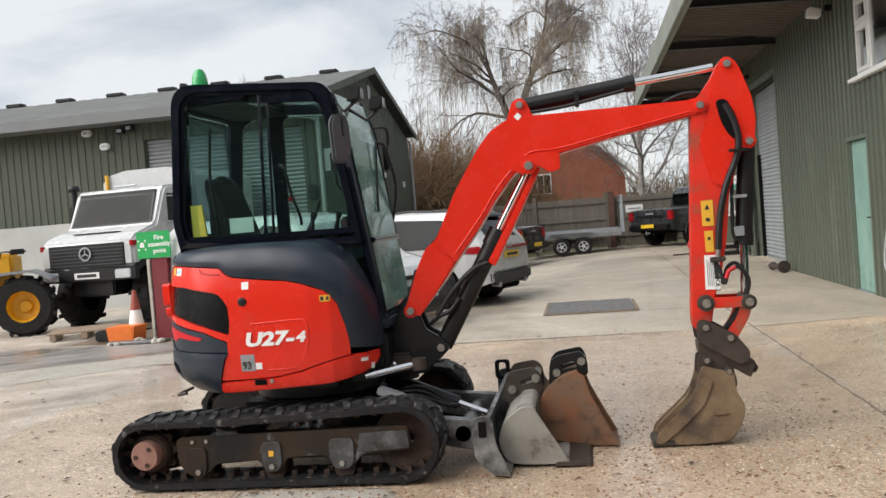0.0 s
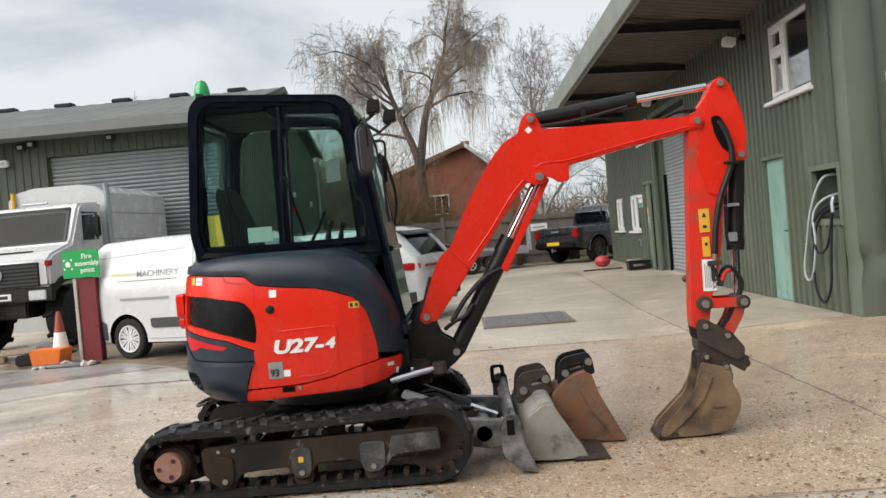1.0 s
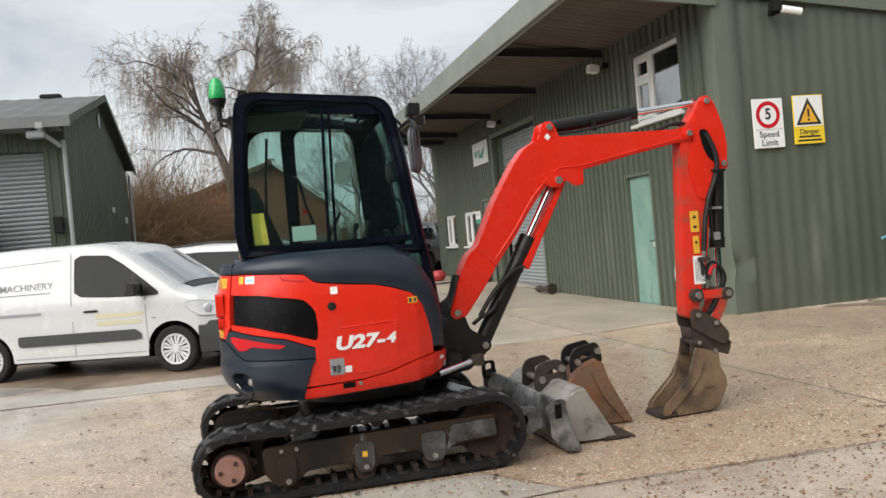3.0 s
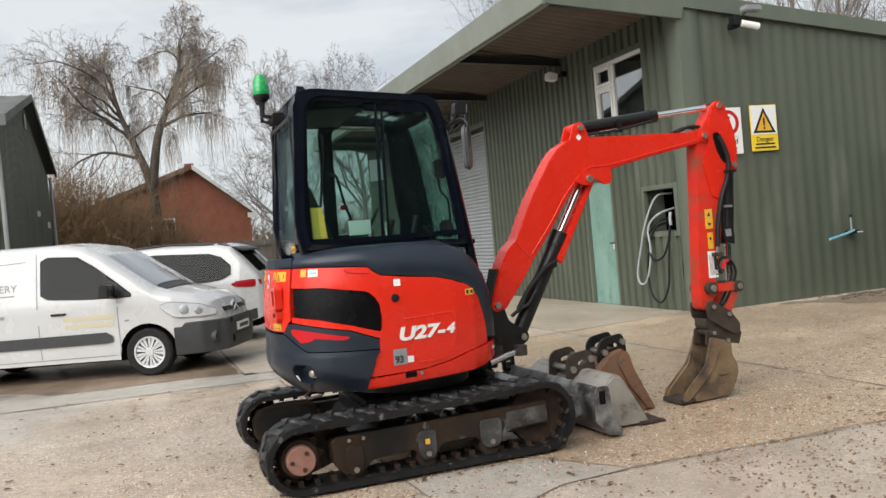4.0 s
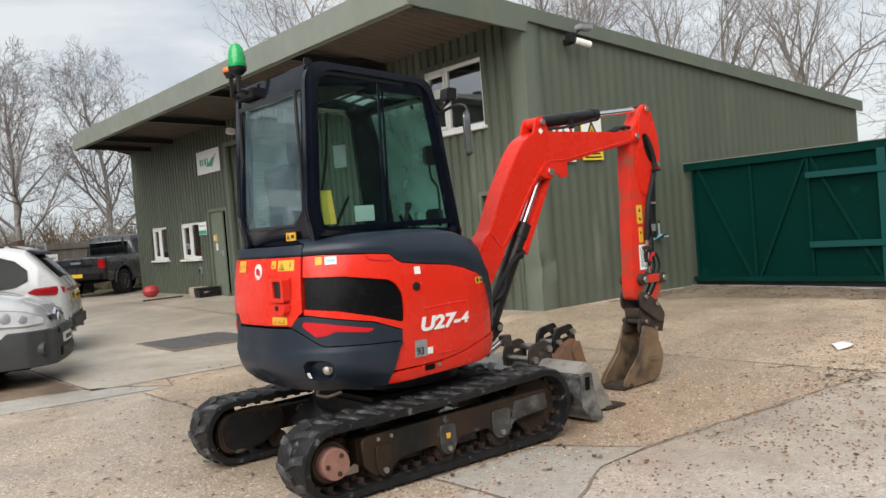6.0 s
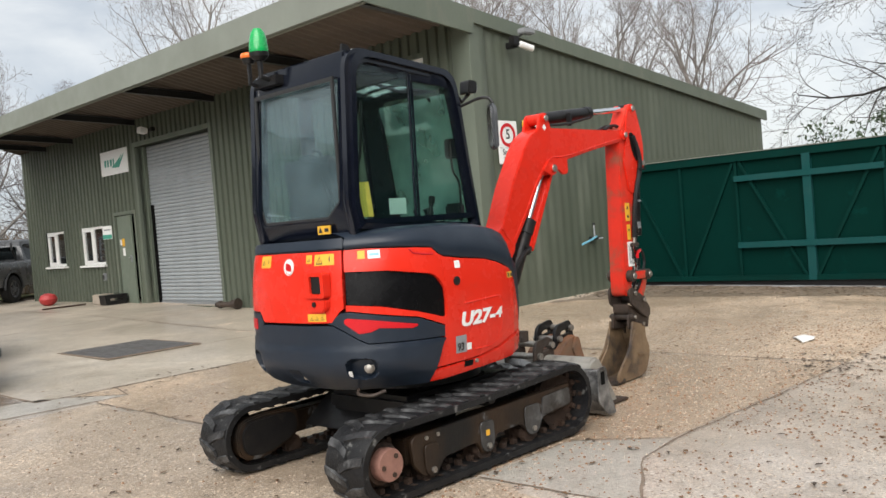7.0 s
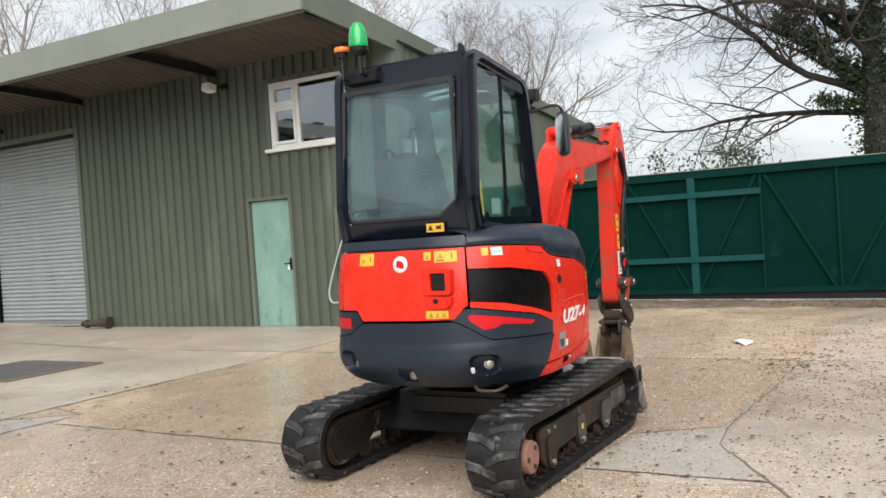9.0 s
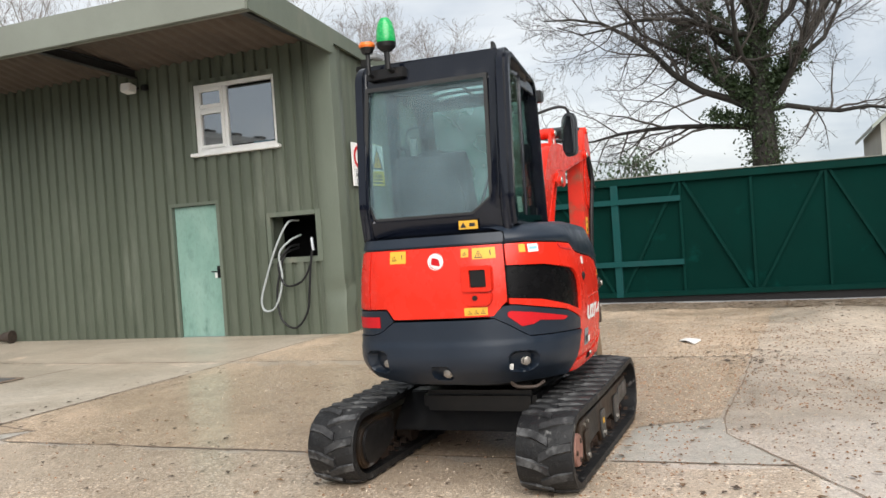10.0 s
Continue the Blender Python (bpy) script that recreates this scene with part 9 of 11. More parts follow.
for sgn in (1, -1):
    pane_ = [(0.0, 1.16, 1.58), (0.1, 1.10, 1.63), (0.5, 1.07, 1.60), (0.72, 1.06, 1.46), (0.98, 1.055, 1.26), (1.20, 1.055, 1.075)]
    # Dark sheet behind the whole pane paints the shaded inside; its rim shows as surround.
    part("window_lining", vc.side_patch([(x, l - 0.012, h + 0.014) for x, l, h in pane_], sgn, 0.005), INTERIOR, van, "black window surround")
    part("side_window", vc.side_patch(pane_, sgn, 0.011), CAR_GLASS, van, "dark cab side window")
    part("quarter_post", vc.side_patch([(0.83, 1.06, 1.385), (0.885, 1.06, 1.345)], sgn, 0.015), BLACK, van)
    part("quarter_panel", vc.side_patch([(0.99, 1.058, 1.24), (1.20, 1.056, 1.075)], sgn, 0.015), BLACK, van)
    part("rub_strip", vc.side_patch([(-0.88, 0.50, 0.60), (-0.84, 0.47, 0.615), (0.84, 0.47, 0.615), (0.92, 0.49, 0.56)], sgn, 0.018), BUMPER, van)
    part("rear_bumper_corner", vc.side_patch([(-2.10, 0.34, 0.62), (-1.95, 0.31, 0.62), (-1.77, 0.30, 0.56)], sgn, 0.016), BUMPER, van)
    lamp_ = [(1.56, 0.885, 0.895), (1.66, 0.79, 0.925), (1.76, 0.73, 0.92), (2.06, 0.715, 0.87), (2.22, 0.725, 0.79)]
    part("headlamp_surround", vc.side_patch([(x, l - 0.010, h + 0.010) for x, l, h in lamp_], sgn, 0.016), DECAL_GREY, van)
    hl = part("headlamp", vc.side_patch(lamp_, sgn, 0.024), HEAD, van, "clear swept-back headlamp")
    part("lamp_bowl", turned((1.86, sgn * (vc.side(1.86, 0.82) + 0.012), 0.82), (0.35, sgn, 0.1), [(0, 0.018), (0.045, 0.020), (0.062, 0.014), (0.066, 0.0)], 20), GALV, hl)
    part("lamp_bowl", turned((2.03, sgn * (vc.side(2.03, 0.79) + 0.012), 0.79), (0.5, sgn, 0.1), [(0, 0.018), (0.036, 0.020), (0.05, 0.014), (0.054, 0.0)], 20), GALV, hl)
    part("side_repeater", vc.side_patch([(1.09, 0.735, 0.755), (1.15, 0.735, 0.755)], sgn, 0.008), DECAL_GREY, van)
    part("door_handle", boxes(((0.12, sgn * 0.90, 0.875), (0.33, sgn * 0.925, 0.905)), bevel=0.01), BLACK, van)
    part("seam", vc.side_patch([(-0.06, 0.32, 1.70), (-0.045, 0.32, 1.70)], sgn, 0.003), DECAL_GREY, van)
    part("seam", vc.side_patch([(1.0, 0.34, 1.05), (1.013, 0.34, 1.05)], sgn, 0.003), DECAL_GREY, van)
    part("seam", vc.side_patch([(-1.9, 1.535, 1.545), (-0.2, 1.60, 1.61)], sgn, 0.003), DECAL_GREY, van)
    part("sill_line", vc.side_patch([(-0.95, 0.30, 0.312), (0.95, 0.30, 0.312)], sgn, 0.003), DECAL_GREY, van)
    mi = part("door_mirror", soften(slab(rounded([(0.86, 1.06), (1.02, 1.06), (1.02, 1.22), (0.90, 1.23)], 0.03), sgn * 0.98, sgn * 1.14), 0.02, 2, 50), BLACK, van, "black door mirror")
    part("mirror_stem", tube(bmesh.new(), [(0.98, sgn * 0.86, 1.06), (0.95, sgn * 1.02, 1.09)], 0.03, 8), BLACK, mi)
    part("tail_lamp", vc.side_patch([(-2.11, 0.75, 1.12), (-2.06, 0.75, 1.12)], sgn, 0.012), TAIL, van)
# Dark sheet under the windscreen in place of a shaded cab.
part("screen_lining", vc.screen(0.82, 1.41, 0.12, 0.003), INTERIOR, van)
part("windscreen", vc.screen(0.80, 1.42, 0.10, 0.012), WINDSCREEN, van, "large raked windscreen")
part("cowl", vc.screen(1.42, 1.55, 0.12, 0.006, 3), BLACK, van)
bm = bmesh.new()
nose = [(1.72 + 0.58 * ss(k / 30), 1) for k in range(31)]
cols = []
for lift_, out_ in ((0.0, 0.0), (0.02, 0.022), (0.35, 0.034), (0.7, 0.034), (0.97, 0.026), (1.0, 0.0)):
    row = []
    for x, _ in nose:
        hi_ = 0.60 + 0.05 * ss((x - 1.80) / 0.06)
        z = 0.235 + (hi_ - 0.235) * lift_
        row.append((x + (out_ if x > 2.27 else 0), vc.side(x, z) + out_, z))
    row += [(2.30 + out_ + 0.02 * (1 - (k / 4 - 1) ** 2), 0.5 * (1 - k / 4), 0.235 + 0.415 * lift_) for k in range(1, 8)]
    row += [(x, -y, z) for x, y, z in reversed(row[:31])]
    cols.append(row)
sheet(bm, cols)
bmesh.ops.recalc_face_normals(bm, faces=bm.faces)
part("front_bumper", bm, BUMPER, van, "dark grey front bumper wrapping round the nose")
part("lower_grille", boxes(((2.29, -0.42, 0.31), (2.365, 0.42, 0.42)), bevel=0.01), BLACK, van)
part("upper_grille", boxes(((2.2, -0.46, 0.575), (2.362, 0.46, 0.645)), bevel=0.012), BLACK, van)
part("nose_grille", boxes(((2.12, -0.44, 0.715), (2.275, 0.44, 0.79)), bevel=0.02), BLACK, van, "black slotted grille across the nose")
for x, z in ((2.262, 0.70), (2.232, 0.755)):
    part("grille_chevron", slab([(-0.13, z), (0, z + 0.07), (0.13, z), (0.13, z + 0.028), (0, z + 0.10), (-0.13, z + 0.028)], x, x + 0.03, "x", bevel=0.004), CHROME, van)
for z in (0.33, 0.365, 0.40):
    part("grille_slat", boxes(((2.362, -0.42, z), (2.372, 0.42, z + 0.012)), bevel=0.003), BUMPER, van)
part("number_plate", boxes(((2.33, -0.26, 0.45), (2.372, 0.26, 0.56)), bevel=0.004), PLATE_W, van)
part("plate_bar", boxes(((2.372, -0.2, 0.48), (2.3745, 0.2, 0.53))), DECAL_BLACK, van)
for sgn in (1, -1):
    part("fog_lamp", turned((2.2, sgn * 0.67, 0.43), (1, sgn * 0.35, 0), [(0, 0.012), (0.05, 0.014), (0.056, 0.034), (0.078, 0.036), (0.09, 0.0), (0.09, -0.05)], 18), BUMPER, van)
    part("fog_lens", turned((2.2, sgn * 0.67, 0.43), (1, sgn * 0.35, 0), [(0, 0.022), (0.03, 0.021), (0.049, 0.0145), (0.049, 0.0)], 18), BLACK, van)
    for x in (-1.365, 1.365):
        wheel(van, x, sgn * 0.775, 0.31, 0.20, sgn, ALLOY, 9, 0.66, twin=True)
part("rear_bumper", soften(slab([(-0.7, 0.33), (0.7, 0.33), (0.74, 0.6), (-0.74, 0.6)], -2.17, -2.05, "x"), 0.04, 2, 50), BUMPER, van)
part("cab_floor", boxes(((-0.1, -0.7, 0.5), (1.3, 0.7, 0.95))), INTERIOR, van)
part("bulkhead", boxes(((-0.15, -0.72, 0.5), (-0.1, 0.72, 1.62))), INTERIOR, van)
for y in (-0.4, 0.4):
    part("van_seat", boxes(((0.0, y - 0.24, 0.75), (0.16, y + 0.24, 1.36)), bevel=0.05), SEAT, van)


def on_van(x, z, sgn=-1):
    y = sgn * (vc.side(x, z) + 0.004)
    return pose(x, y, z, 90 - 7 if z > 1 else 90, 0, 0)


letters("MACHINERY", 0.13, DECAL_GREY, van, on_van(-0.72, 1.27), "lettering", 1.1, 0.001)
SAND = material("faded_gold_lettering", (0.52, 0.48, 0.33), 0.6)
for x0, x1, z0, z1, mt in ((-1.62, -1.12, 1.25, 1.30, SAND), (-1.5, -0.35, 1.17, 1.185, DECAL_GREY), (-1.45, -0.5, 0.885, 0.925, DECAL_GREY), (0.28, 0.98, 0.785, 0.84, SAND), (0.3, 0.94, 0.69, 0.745, SAND)):
    part("lettering_bar", vc.side_patch([(x0, z0, z1), (x1, z0, z1)], -1, 0.004), mt, van, "row of small faded lettering")

# white estate SUV
suv = thing("estate_car", (-3.45, 15.85, 0), "white estate car with dark windows and red tail lamps", "car", rz=158.3)
sc_ = Car(top=[(-2.38, 0.72), (-2.34, 1.0), (-2.26, 1.12), (-2.0, 1.42), (-1.83, 1.60), (-1.6, 1.655), (-0.6, 1.69), (0.2, 1.66), (0.6, 1.52), (1.25, 1.13), (1.4, 1.09), (2.0, 0.98), (2.3, 0.82), (2.42, 0.62)],
          low=[(-2.38, 0.42), (-1.9, 0.28), (2.1, 0.26), (2.42, 0.32)], belt=[(-2.4, 1.0), (1.0, 0.98), (2.4, 0.75)],
          wide=[(-2.38, 0.70), (-2.3, 0.83), (-2.0, 0.93), (-1.4, 0.965), (1.4, 0.96), (2.0, 0.88), (2.3, 0.72), (2.42, 0.55)], roof=1.69, tumble=0.22, wheels=[-1.42, 1.42], radius=0.37, arch=0.43, round_=0.12, lower=0.08)
part("car_body", sc_.body(-2.38, 2.42), WHITE_PAINT, suv)
underside(suv, -2.2, 2.2, 0.66, 0.24, 0.8)
for sgn in (1, -1):
    for pane_ in ([(-1.86, 1.16, 1.28), (-1.7, 1.08, 1.43), (-1.5, 1.06, 1.50), (-0.62, 1.05, 1.55)], [(-0.62, 1.05, 1.55), (0.2, 1.05, 1.54), (0.5, 1.05, 1.43), (0.95, 1.05, 1.16)]):
        # These sheets paint the dark inside behind the glass and leave a black rim.
        part("window_lining", sc_.side_patch([(x, l - 0.014, h + 0.016) for x, l, h in pane_], sgn, 0.009), INTERIOR, suv, "black window surround")
    part("bumper_wrap", sc_.side_patch([(-2.36, 0.43, 0.56), (-2.2, 0.38, 0.55), (-1.95, 0.32, 0.50), (-1.84, 0.40, 0.44)], sgn, 0.014), BUMPER, suv)
    part("side_window", sc_.side_patch([(-1.86, 1.16, 1.28), (-1.7, 1.08, 1.43), (-1.5, 1.06, 1.50), (-0.62, 1.05, 1.55)], sgn, 0.016), CAR_GLASS, suv, "dark rear side window")
    part("side_window", sc_.side_patch([(-0.56, 1.05, 1.555), (0.2, 1.05, 1.54), (0.5, 1.05, 1.43), (0.95, 1.05, 1.16)], sgn, 0.016), CAR_GLASS, suv, "dark front side window")
    part("tail_lamp", sc_.side_patch([(-2.33, 0.94, 1.02), (-2.2, 0.91, 1.04), (-1.95, 0.93, 1.03), (-1.86, 0.965, 0.99)], sgn, 0.012), TAIL, suv, "long red tail lamp")
    part("sill", sc_.side_patch([(-0.98, 0.29, 0.40), (0.98, 0.29, 0.40)], sgn, 0.012), BUMPER, suv)
    part("seam", sc_.side_patch([(-0.6, 0.42, 1.05), (-0.588, 0.42, 1.05)], sgn, 0.003), DECAL_GREY, suv)
    part("roof_rail", tube(bmesh.new(), [(-1.55, sgn * 0.68, 1.665), (-0.8, sgn * 0.70, 1.715), (0.2, sgn * 0.68, 1.68)], 0.02, 6), BLACK, suv)
    part("crease", sc_.side_patch([(-1.9, 0.845, 0.855), (1.3, 0.83, 0.84)], sgn, 0.003), DECAL_GREY, suv)
    for x in (-1.42, 1.42):
        wheel(suv, x, sgn * 0.83, 0.37, 0.24, sgn, None, 10, 0.70)
    part("exhaust", rod((-2.40, sgn * 0.5, 0.37), (-2.25, sgn * 0.5, 0.38), 0.05, 12), GALV, suv)
# Dark sheet under the rear glass stands in for the shaded boot.
part("rear_lining", sc_.screen(-2.245, -1.895, 0.14, 0.003), INTERIOR, suv)
part("rear_window", sc_.screen(-2.24, -1.90, 0.16), CAR_GLASS, suv, "dark raked rear window")
part("spoiler", soften(slab(rounded([(-2.02, 1.515), (-1.98, 1.56), (-1.60, 1.68), (-1.60, 1.64)], 0.01, 2), -0.62, 0.62), 0.01, 2), BLACK, suv, "black roof spoiler")
part("tail_strip", boxes(((-2.385, -0.68, 0.955), (-2.355, 0.68, 1.0)), bevel=0.008), TAIL, suv)
part("number_plate", boxes(((-2.41, -0.26, 0.80), (-2.385, 0.26, 0.91)), bevel=0.004), PLATE_Y, suv)
part("plate_bar", boxes(((-2.414, -0.2, 0.83), (-2.41, 0.2, 0.88))), DECAL_BLACK, suv)
part("rear_bumper", soften(slab([(-0.68, 0.36), (0.68, 0.36), (0.72, 0.60), (-0.72, 0.60)], -2.43, -2.25, "x"), 0.05, 3, 50), BUMPER, suv, "dark lower bumper")
part("badge", turned((-2.375, 0, 1.02), (-1, 0, 0.3), [(0, 0.01), (0.04, 0.01), (0.045, 0)], 16), GALV, suv)
# Another dark sheet paints the shaded inside behind this windscreen.
part("screen_lining", sc_.screen(0.63, 1.21, 0.12, 0.003), INTERIOR, suv)
part("windscreen", sc_.screen(0.62, 1.22, 0.10, 0.012), WINDSCREEN, suv)


def pickup(loc, rz, paint, label):
    """A double-cab pickup: lower body with load bed, and the cab on it."""
    p = thing("pickup_truck", loc, label, "pickup truck", rz=rz)
    c = Car(top=[(-2.55, 0.75), (-2.53, 1.12), (-2.4, 1.16), (-0.75, 1.17), (1.2, 1.17), (1.35, 1.13), (2.1, 1.05), (2.45, 0.92), (2.6, 0.7)], low=[(-2.55, 0.52), (-2.3, 0.46), (2.3, 0.44), (2.6, 0.5)], belt=[(-2.6, 1.0), (2.6, 0.85)],
            wide=[(-2.55, 0.84), (-2.45, 0.90), (0, 0.925), (1.6, 0.92), (2.2, 0.86), (2.5, 0.7), (2.6, 0.58)], roof=1.82, tumble=0.1, wheels=[-1.54, 1.54], radius=0.39, arch=0.47, round_=0.05, lower=0.06)
    part("truck_body", c.body(-2.55, 2.6, 0.08), paint, p)
    k = Car(top=[(-0.78, 1.18), (-0.72, 1.6), (-0.6, 1.76), (-0.4, 1.80), (0.4, 1.80), (0.6, 1.74), (1.3, 1.18)], low=[(-0.78, 1.12), (1.3, 1.12)], belt=[(-1, 1.13), (1.4, 1.13)], wide=[(-0.78, 0.86), (1.3, 0.86)], roof=1.8, tumble=0.2, wheels=[], radius=0, arch=0, round_=0.10)
    part("cab", k.body(-0.78, 1.3, 0.08), paint, p)
    part("rear_window", boxes(((-0.80, -0.62, 1.24), (-0.742, 0.62, 1.60)), bevel=0.01), CAR_GLASS, p)
    part("tailgate_strip", boxes(((-2.575, -0.55, 0.93), (-2.55, 0.55, 0.97)), bevel=0.005), BLACK, p)
    part("tailgate_handle", boxes(((-2.58, -0.16, 1.0), (-2.55, 0.16, 1.06)), bevel=0.01), GALV, p)
    for s in (1, -1):
        part("side_window", k.side_patch([(-0.62, 1.22, 1.6), (-0.5, 1.2, 1.66), (0.15, 1.2, 1.66)], s), CAR_GLASS, p)
        part("side_window", k.side_patch([(0.22, 1.2, 1.66), (0.5, 1.2, 1.62), (0.95, 1.2, 1.30)], s), CAR_GLASS, p)
        part("tail_lamp", boxes(((-2.565, s * 0.70, 0.82), (-2.45, s * 0.905, 1.1)), bevel=0.02), TAIL, p, "red tail lamp")
        part("arch_trim", tube(bmesh.new(), [(-1.54 + 0.49 * math.cos(a), s * 0.915, 0.39 + 0.49 * math.sin(a)) for a in [math.pi * j / 12 for j in range(13)]], 0.03, 6), BUMPER, p)
        part("mirror", boxes(((0.75, s * 0.95, 1.2), (0.88, s * 1.12, 1.38)), bevel=0.03), paint, p)
        for x in (-1.54, 1.54):
            wheel(p, x, s * 0.80, 0.39, 0.26, s, None, 6, 0.6)
    part("rear_bumper", boxes(((-2.68, -0.82, 0.52), (-2.52, 0.82, 0.70)), bevel=0.03), BLACK, p)
    part("number_plate", boxes(((-2.70, -0.26, 0.60), (-2.682, 0.26, 0.71)), bevel=0.003), PLATE_Y, p)
    part("tow_hitch", tube(bmesh.new(), [(-2.6, 0, 0.45), (-2.75, 0, 0.42), (-2.76, 0, 0.5)], 0.03, 8), GALV, p)
    part("screen", k.screen(0.64, 1.26), CAR_GLASS, p)
    part("roof_bar", tube(bmesh.new(), [(-0.85, -0.66, 1.2), (-0.95, -0.62, 1.5), (-0.85, -0.55, 1.7)], 0.03, 6), BLACK, p)
    underside(p, -2.4, 2.3, 0.6, 0.42, 0.9)
    return p


pickup((4.0, 28.95, gz(3, 27)), 42, GREY_PAINT, "dark grey double-cab pickup parked by the fence")
pickup((-3.75, 25.2, gz(-3, 25)), 160, BLACK_PAINT, "black double-cab pickup seen from behind")

# galvanised trailer
tl = thing("plant_trailer", (-0.3, 27.6, gz(-0.3, 27.6)), "galvanised twin-axle plant trailer with a raised ramp", "trailer", rz=180)
part("deck", boxes(((-1.5, -0.8, 0.52), (1.5, 0.8, 0.60)), bevel=0.01), GALV, tl)
for s in (1, -1):
    part("side_rail", boxes(((-1.5, s * 0.8, 0.60), (1.5, s * 0.84, 0.74)), bevel=0.008), GALV, tl)
    part("mudguard", slab(rounded([(-0.75, 0.55), (-0.7, 0.72), (0.7, 0.72), (0.75, 0.55), (0.7, 0.55), (0.66, 0.68), (-0.66, 0.68), (-0.7, 0.55)], 0.04), s * 0.86, s * 1.06), GALV, tl)
    for x in (-0.33, 0.33):
        wheel(tl, x, s * 0.96, 0.27, 0.16, s, ALLOY, 5, 0.55)
ramp = part("ramp", ring(bmesh.new(), [(-0.7, 0.6), (0.7, 0.6), (0.55, 1.75), (-0.55, 1.75)], [(-0.6, 0.7), (0.6, 0.7), (0.47, 1.66), (-0.47, 1.66)], -1.6, -1.55, "x"), GALV, tl, "upright loading ramp")
for k in range(5):
    part("rung", rod((-1.575, -0.6 + 0.02 * k, 0.82 + 0.18 * k), (-1.575, 0.6 - 0.02 * k, 0.82 + 0.18 * k), 0.02, 8), GALV, ramp)
part("strut", rod((-1.5, 0.6, 0.6), (-1.57, 0.5, 1.6), 0.02, 8), GALV, tl)
part("drawbar", slab([(1.5, 0.1), (2.6, 0.03), (2.6, -0.03), (1.5, -0.1)], 0.46, 0.54, "z"), GALV, tl)
part("jockey_wheel", tube(bmesh.new(), [(2.3, 0.12, 0.1), (2.3, 0.12, 0.75)], 0.03, 8), GALV, tl)

# high white forward-control truck with black grille
tk = thing("utility_truck", (-9.0, 17.6, 0), "high white utility truck with black grille and box body", "truck", rz=-95)
part("cab_body", soften(slab([(0.55, 1.15), (1.62, 1.15), (2.62, 1.15), (2.62, 1.62), (2.45, 1.74), (1.78, 1.92), (1.42, 2.62), (1.30, 2.68), (0.55, 2.72)], -1.0, 1.0), 0.05, 3), WHITE_PAINT, tk, "white cab with sloping bonnet")
# Dark sheet on the solid cab paints the shaded inside behind the windscreen.
part("dashboard", slab([(1.785, 1.925), (1.435, 2.595), (1.442, 2.598), (1.792, 1.929)], -0.87, 0.87), INTERIOR, tk)
part("windscreen", slab([(1.805, 1.935), (1.455, 2.605), (1.462, 2.608), (1.812, 1.939)], -0.86, 0.86), CAR_GLASS, tk)
part("screen_rubber", ring(bmesh.new(), [(-0.9, 1.93), (0.9, 1.93), (0.86, 2.61), (-0.86, 2.61)], [(-0.85, 1.97), (0.85, 1.97), (0.81, 2.57), (-0.81, 2.57)], 0, 0.015, "x"), BLACK, tk).matrix_basis = Matrix.Translation((1.80, 0, 1.93)) @ pose(0, 0, 0, 0, -27.5, 0) @ Matrix.Translation((0, 0, -1.93))
for s in (1, -1):
    part("side_window", boxes(((0.75, s * 0.985, 1.95), (1.35, s * 1.008, 2.52)), bevel=0.01), CAR_GLASS, tk, "cab door window")
    mm = part("door_mirror", boxes(((1.2, s * 1.12, 2.0), (1.28, s * 1.32, 2.42)), bevel=0.03), BLACK, tk, "tall black mirror")
    part("mirror_arm", tube(bmesh.new(), [(1.35, s * 1.0, 2.45), (1.25, s * 1.2, 2.45), (1.25, s * 1.2, 1.95), (1.4, s * 1.0, 1.9)], 0.015, 6), GALV, mm)
    part("headlamp", boxes(((2.63, s * 0.62, 0.93), (2.70, s * 0.95, 1.10)), bevel=0.015), HEAD, tk, "rectangular headlamp")
    part("indicator", boxes(((2.50, s * 0.93, 1.52), (2.63, s * 1.015, 1.62)), bevel=0.01), TAIL, tk)
    part("front_guard", soften(slab([(1.1, 1.0), (1.25, 1.3), (1.7, 1.38), (2.3, 1.3), (2.6, 1.12), (2.6, 1.02), (2.2, 1.2), (1.7, 1.27), (1.3, 1.2)], s * 0.7, s * 1.06), 0.02, 2), BLACK, tk)
    for x in (1.75, -1.15):
        w = part("wheel", turned((x, s * 0.83 - s * 0.2, 0.56), (0, s, 0), [(0.28, 0.0), (0.50, 0.0), (0.55, 0.05), (0.56, 0.12), (0.56, 0.3), (0.55, 0.36), (0.50, 0.40), (0.30, 0.40), (0.28, 0.30), (0.1, 0.28), (0, 0.30)], 36), TYRE, tk, "large tractor-tread wheel")
        for k in range(18):
            a = 6.2832 * k / 18
            bm = bmesh.new()
            box(bm, (-0.04, 0.0, 0.54), (0.03, 0.2, 0.60))
            for v in bm.verts:
                v.co.x += 0.25 * (v.co.y if k % 2 else 0.2 - v.co.y)
            bmesh.ops.rotate(bm, verts=bm.verts, cent=(0, 0, 0), matrix=Matrix.Rotation(a, 3, "Y"))
            bmesh.ops.translate(bm, verts=bm.verts, vec=(x, s * 0.83 - 0.2 + (0.2 if k % 2 else 0.0), 0.56))
            part("tread_bar", bm, TYRE, w, angle=0)
part("grille", boxes(((2.60, -0.82, 1.17), (2.635, 0.82, 1.60)), bevel=0.01), BLACK, tk, "black slatted grille")
for k in range(6):
    part("grille_slat", boxes(((2.636, -0.80, 1.20 + 0.065 * k), (2.655, 0.80, 1.225 + 0.065 * k)), bevel=0.004), BUMPER, tk)
part("badge_ring", turned((2.655, 0, 1.42), (1, 0, 0), [(0.105, 0), (0.13, 0.0), (0.13, 0.02), (0.105, 0.02)], 32), GALV, tk, "round silver badge")
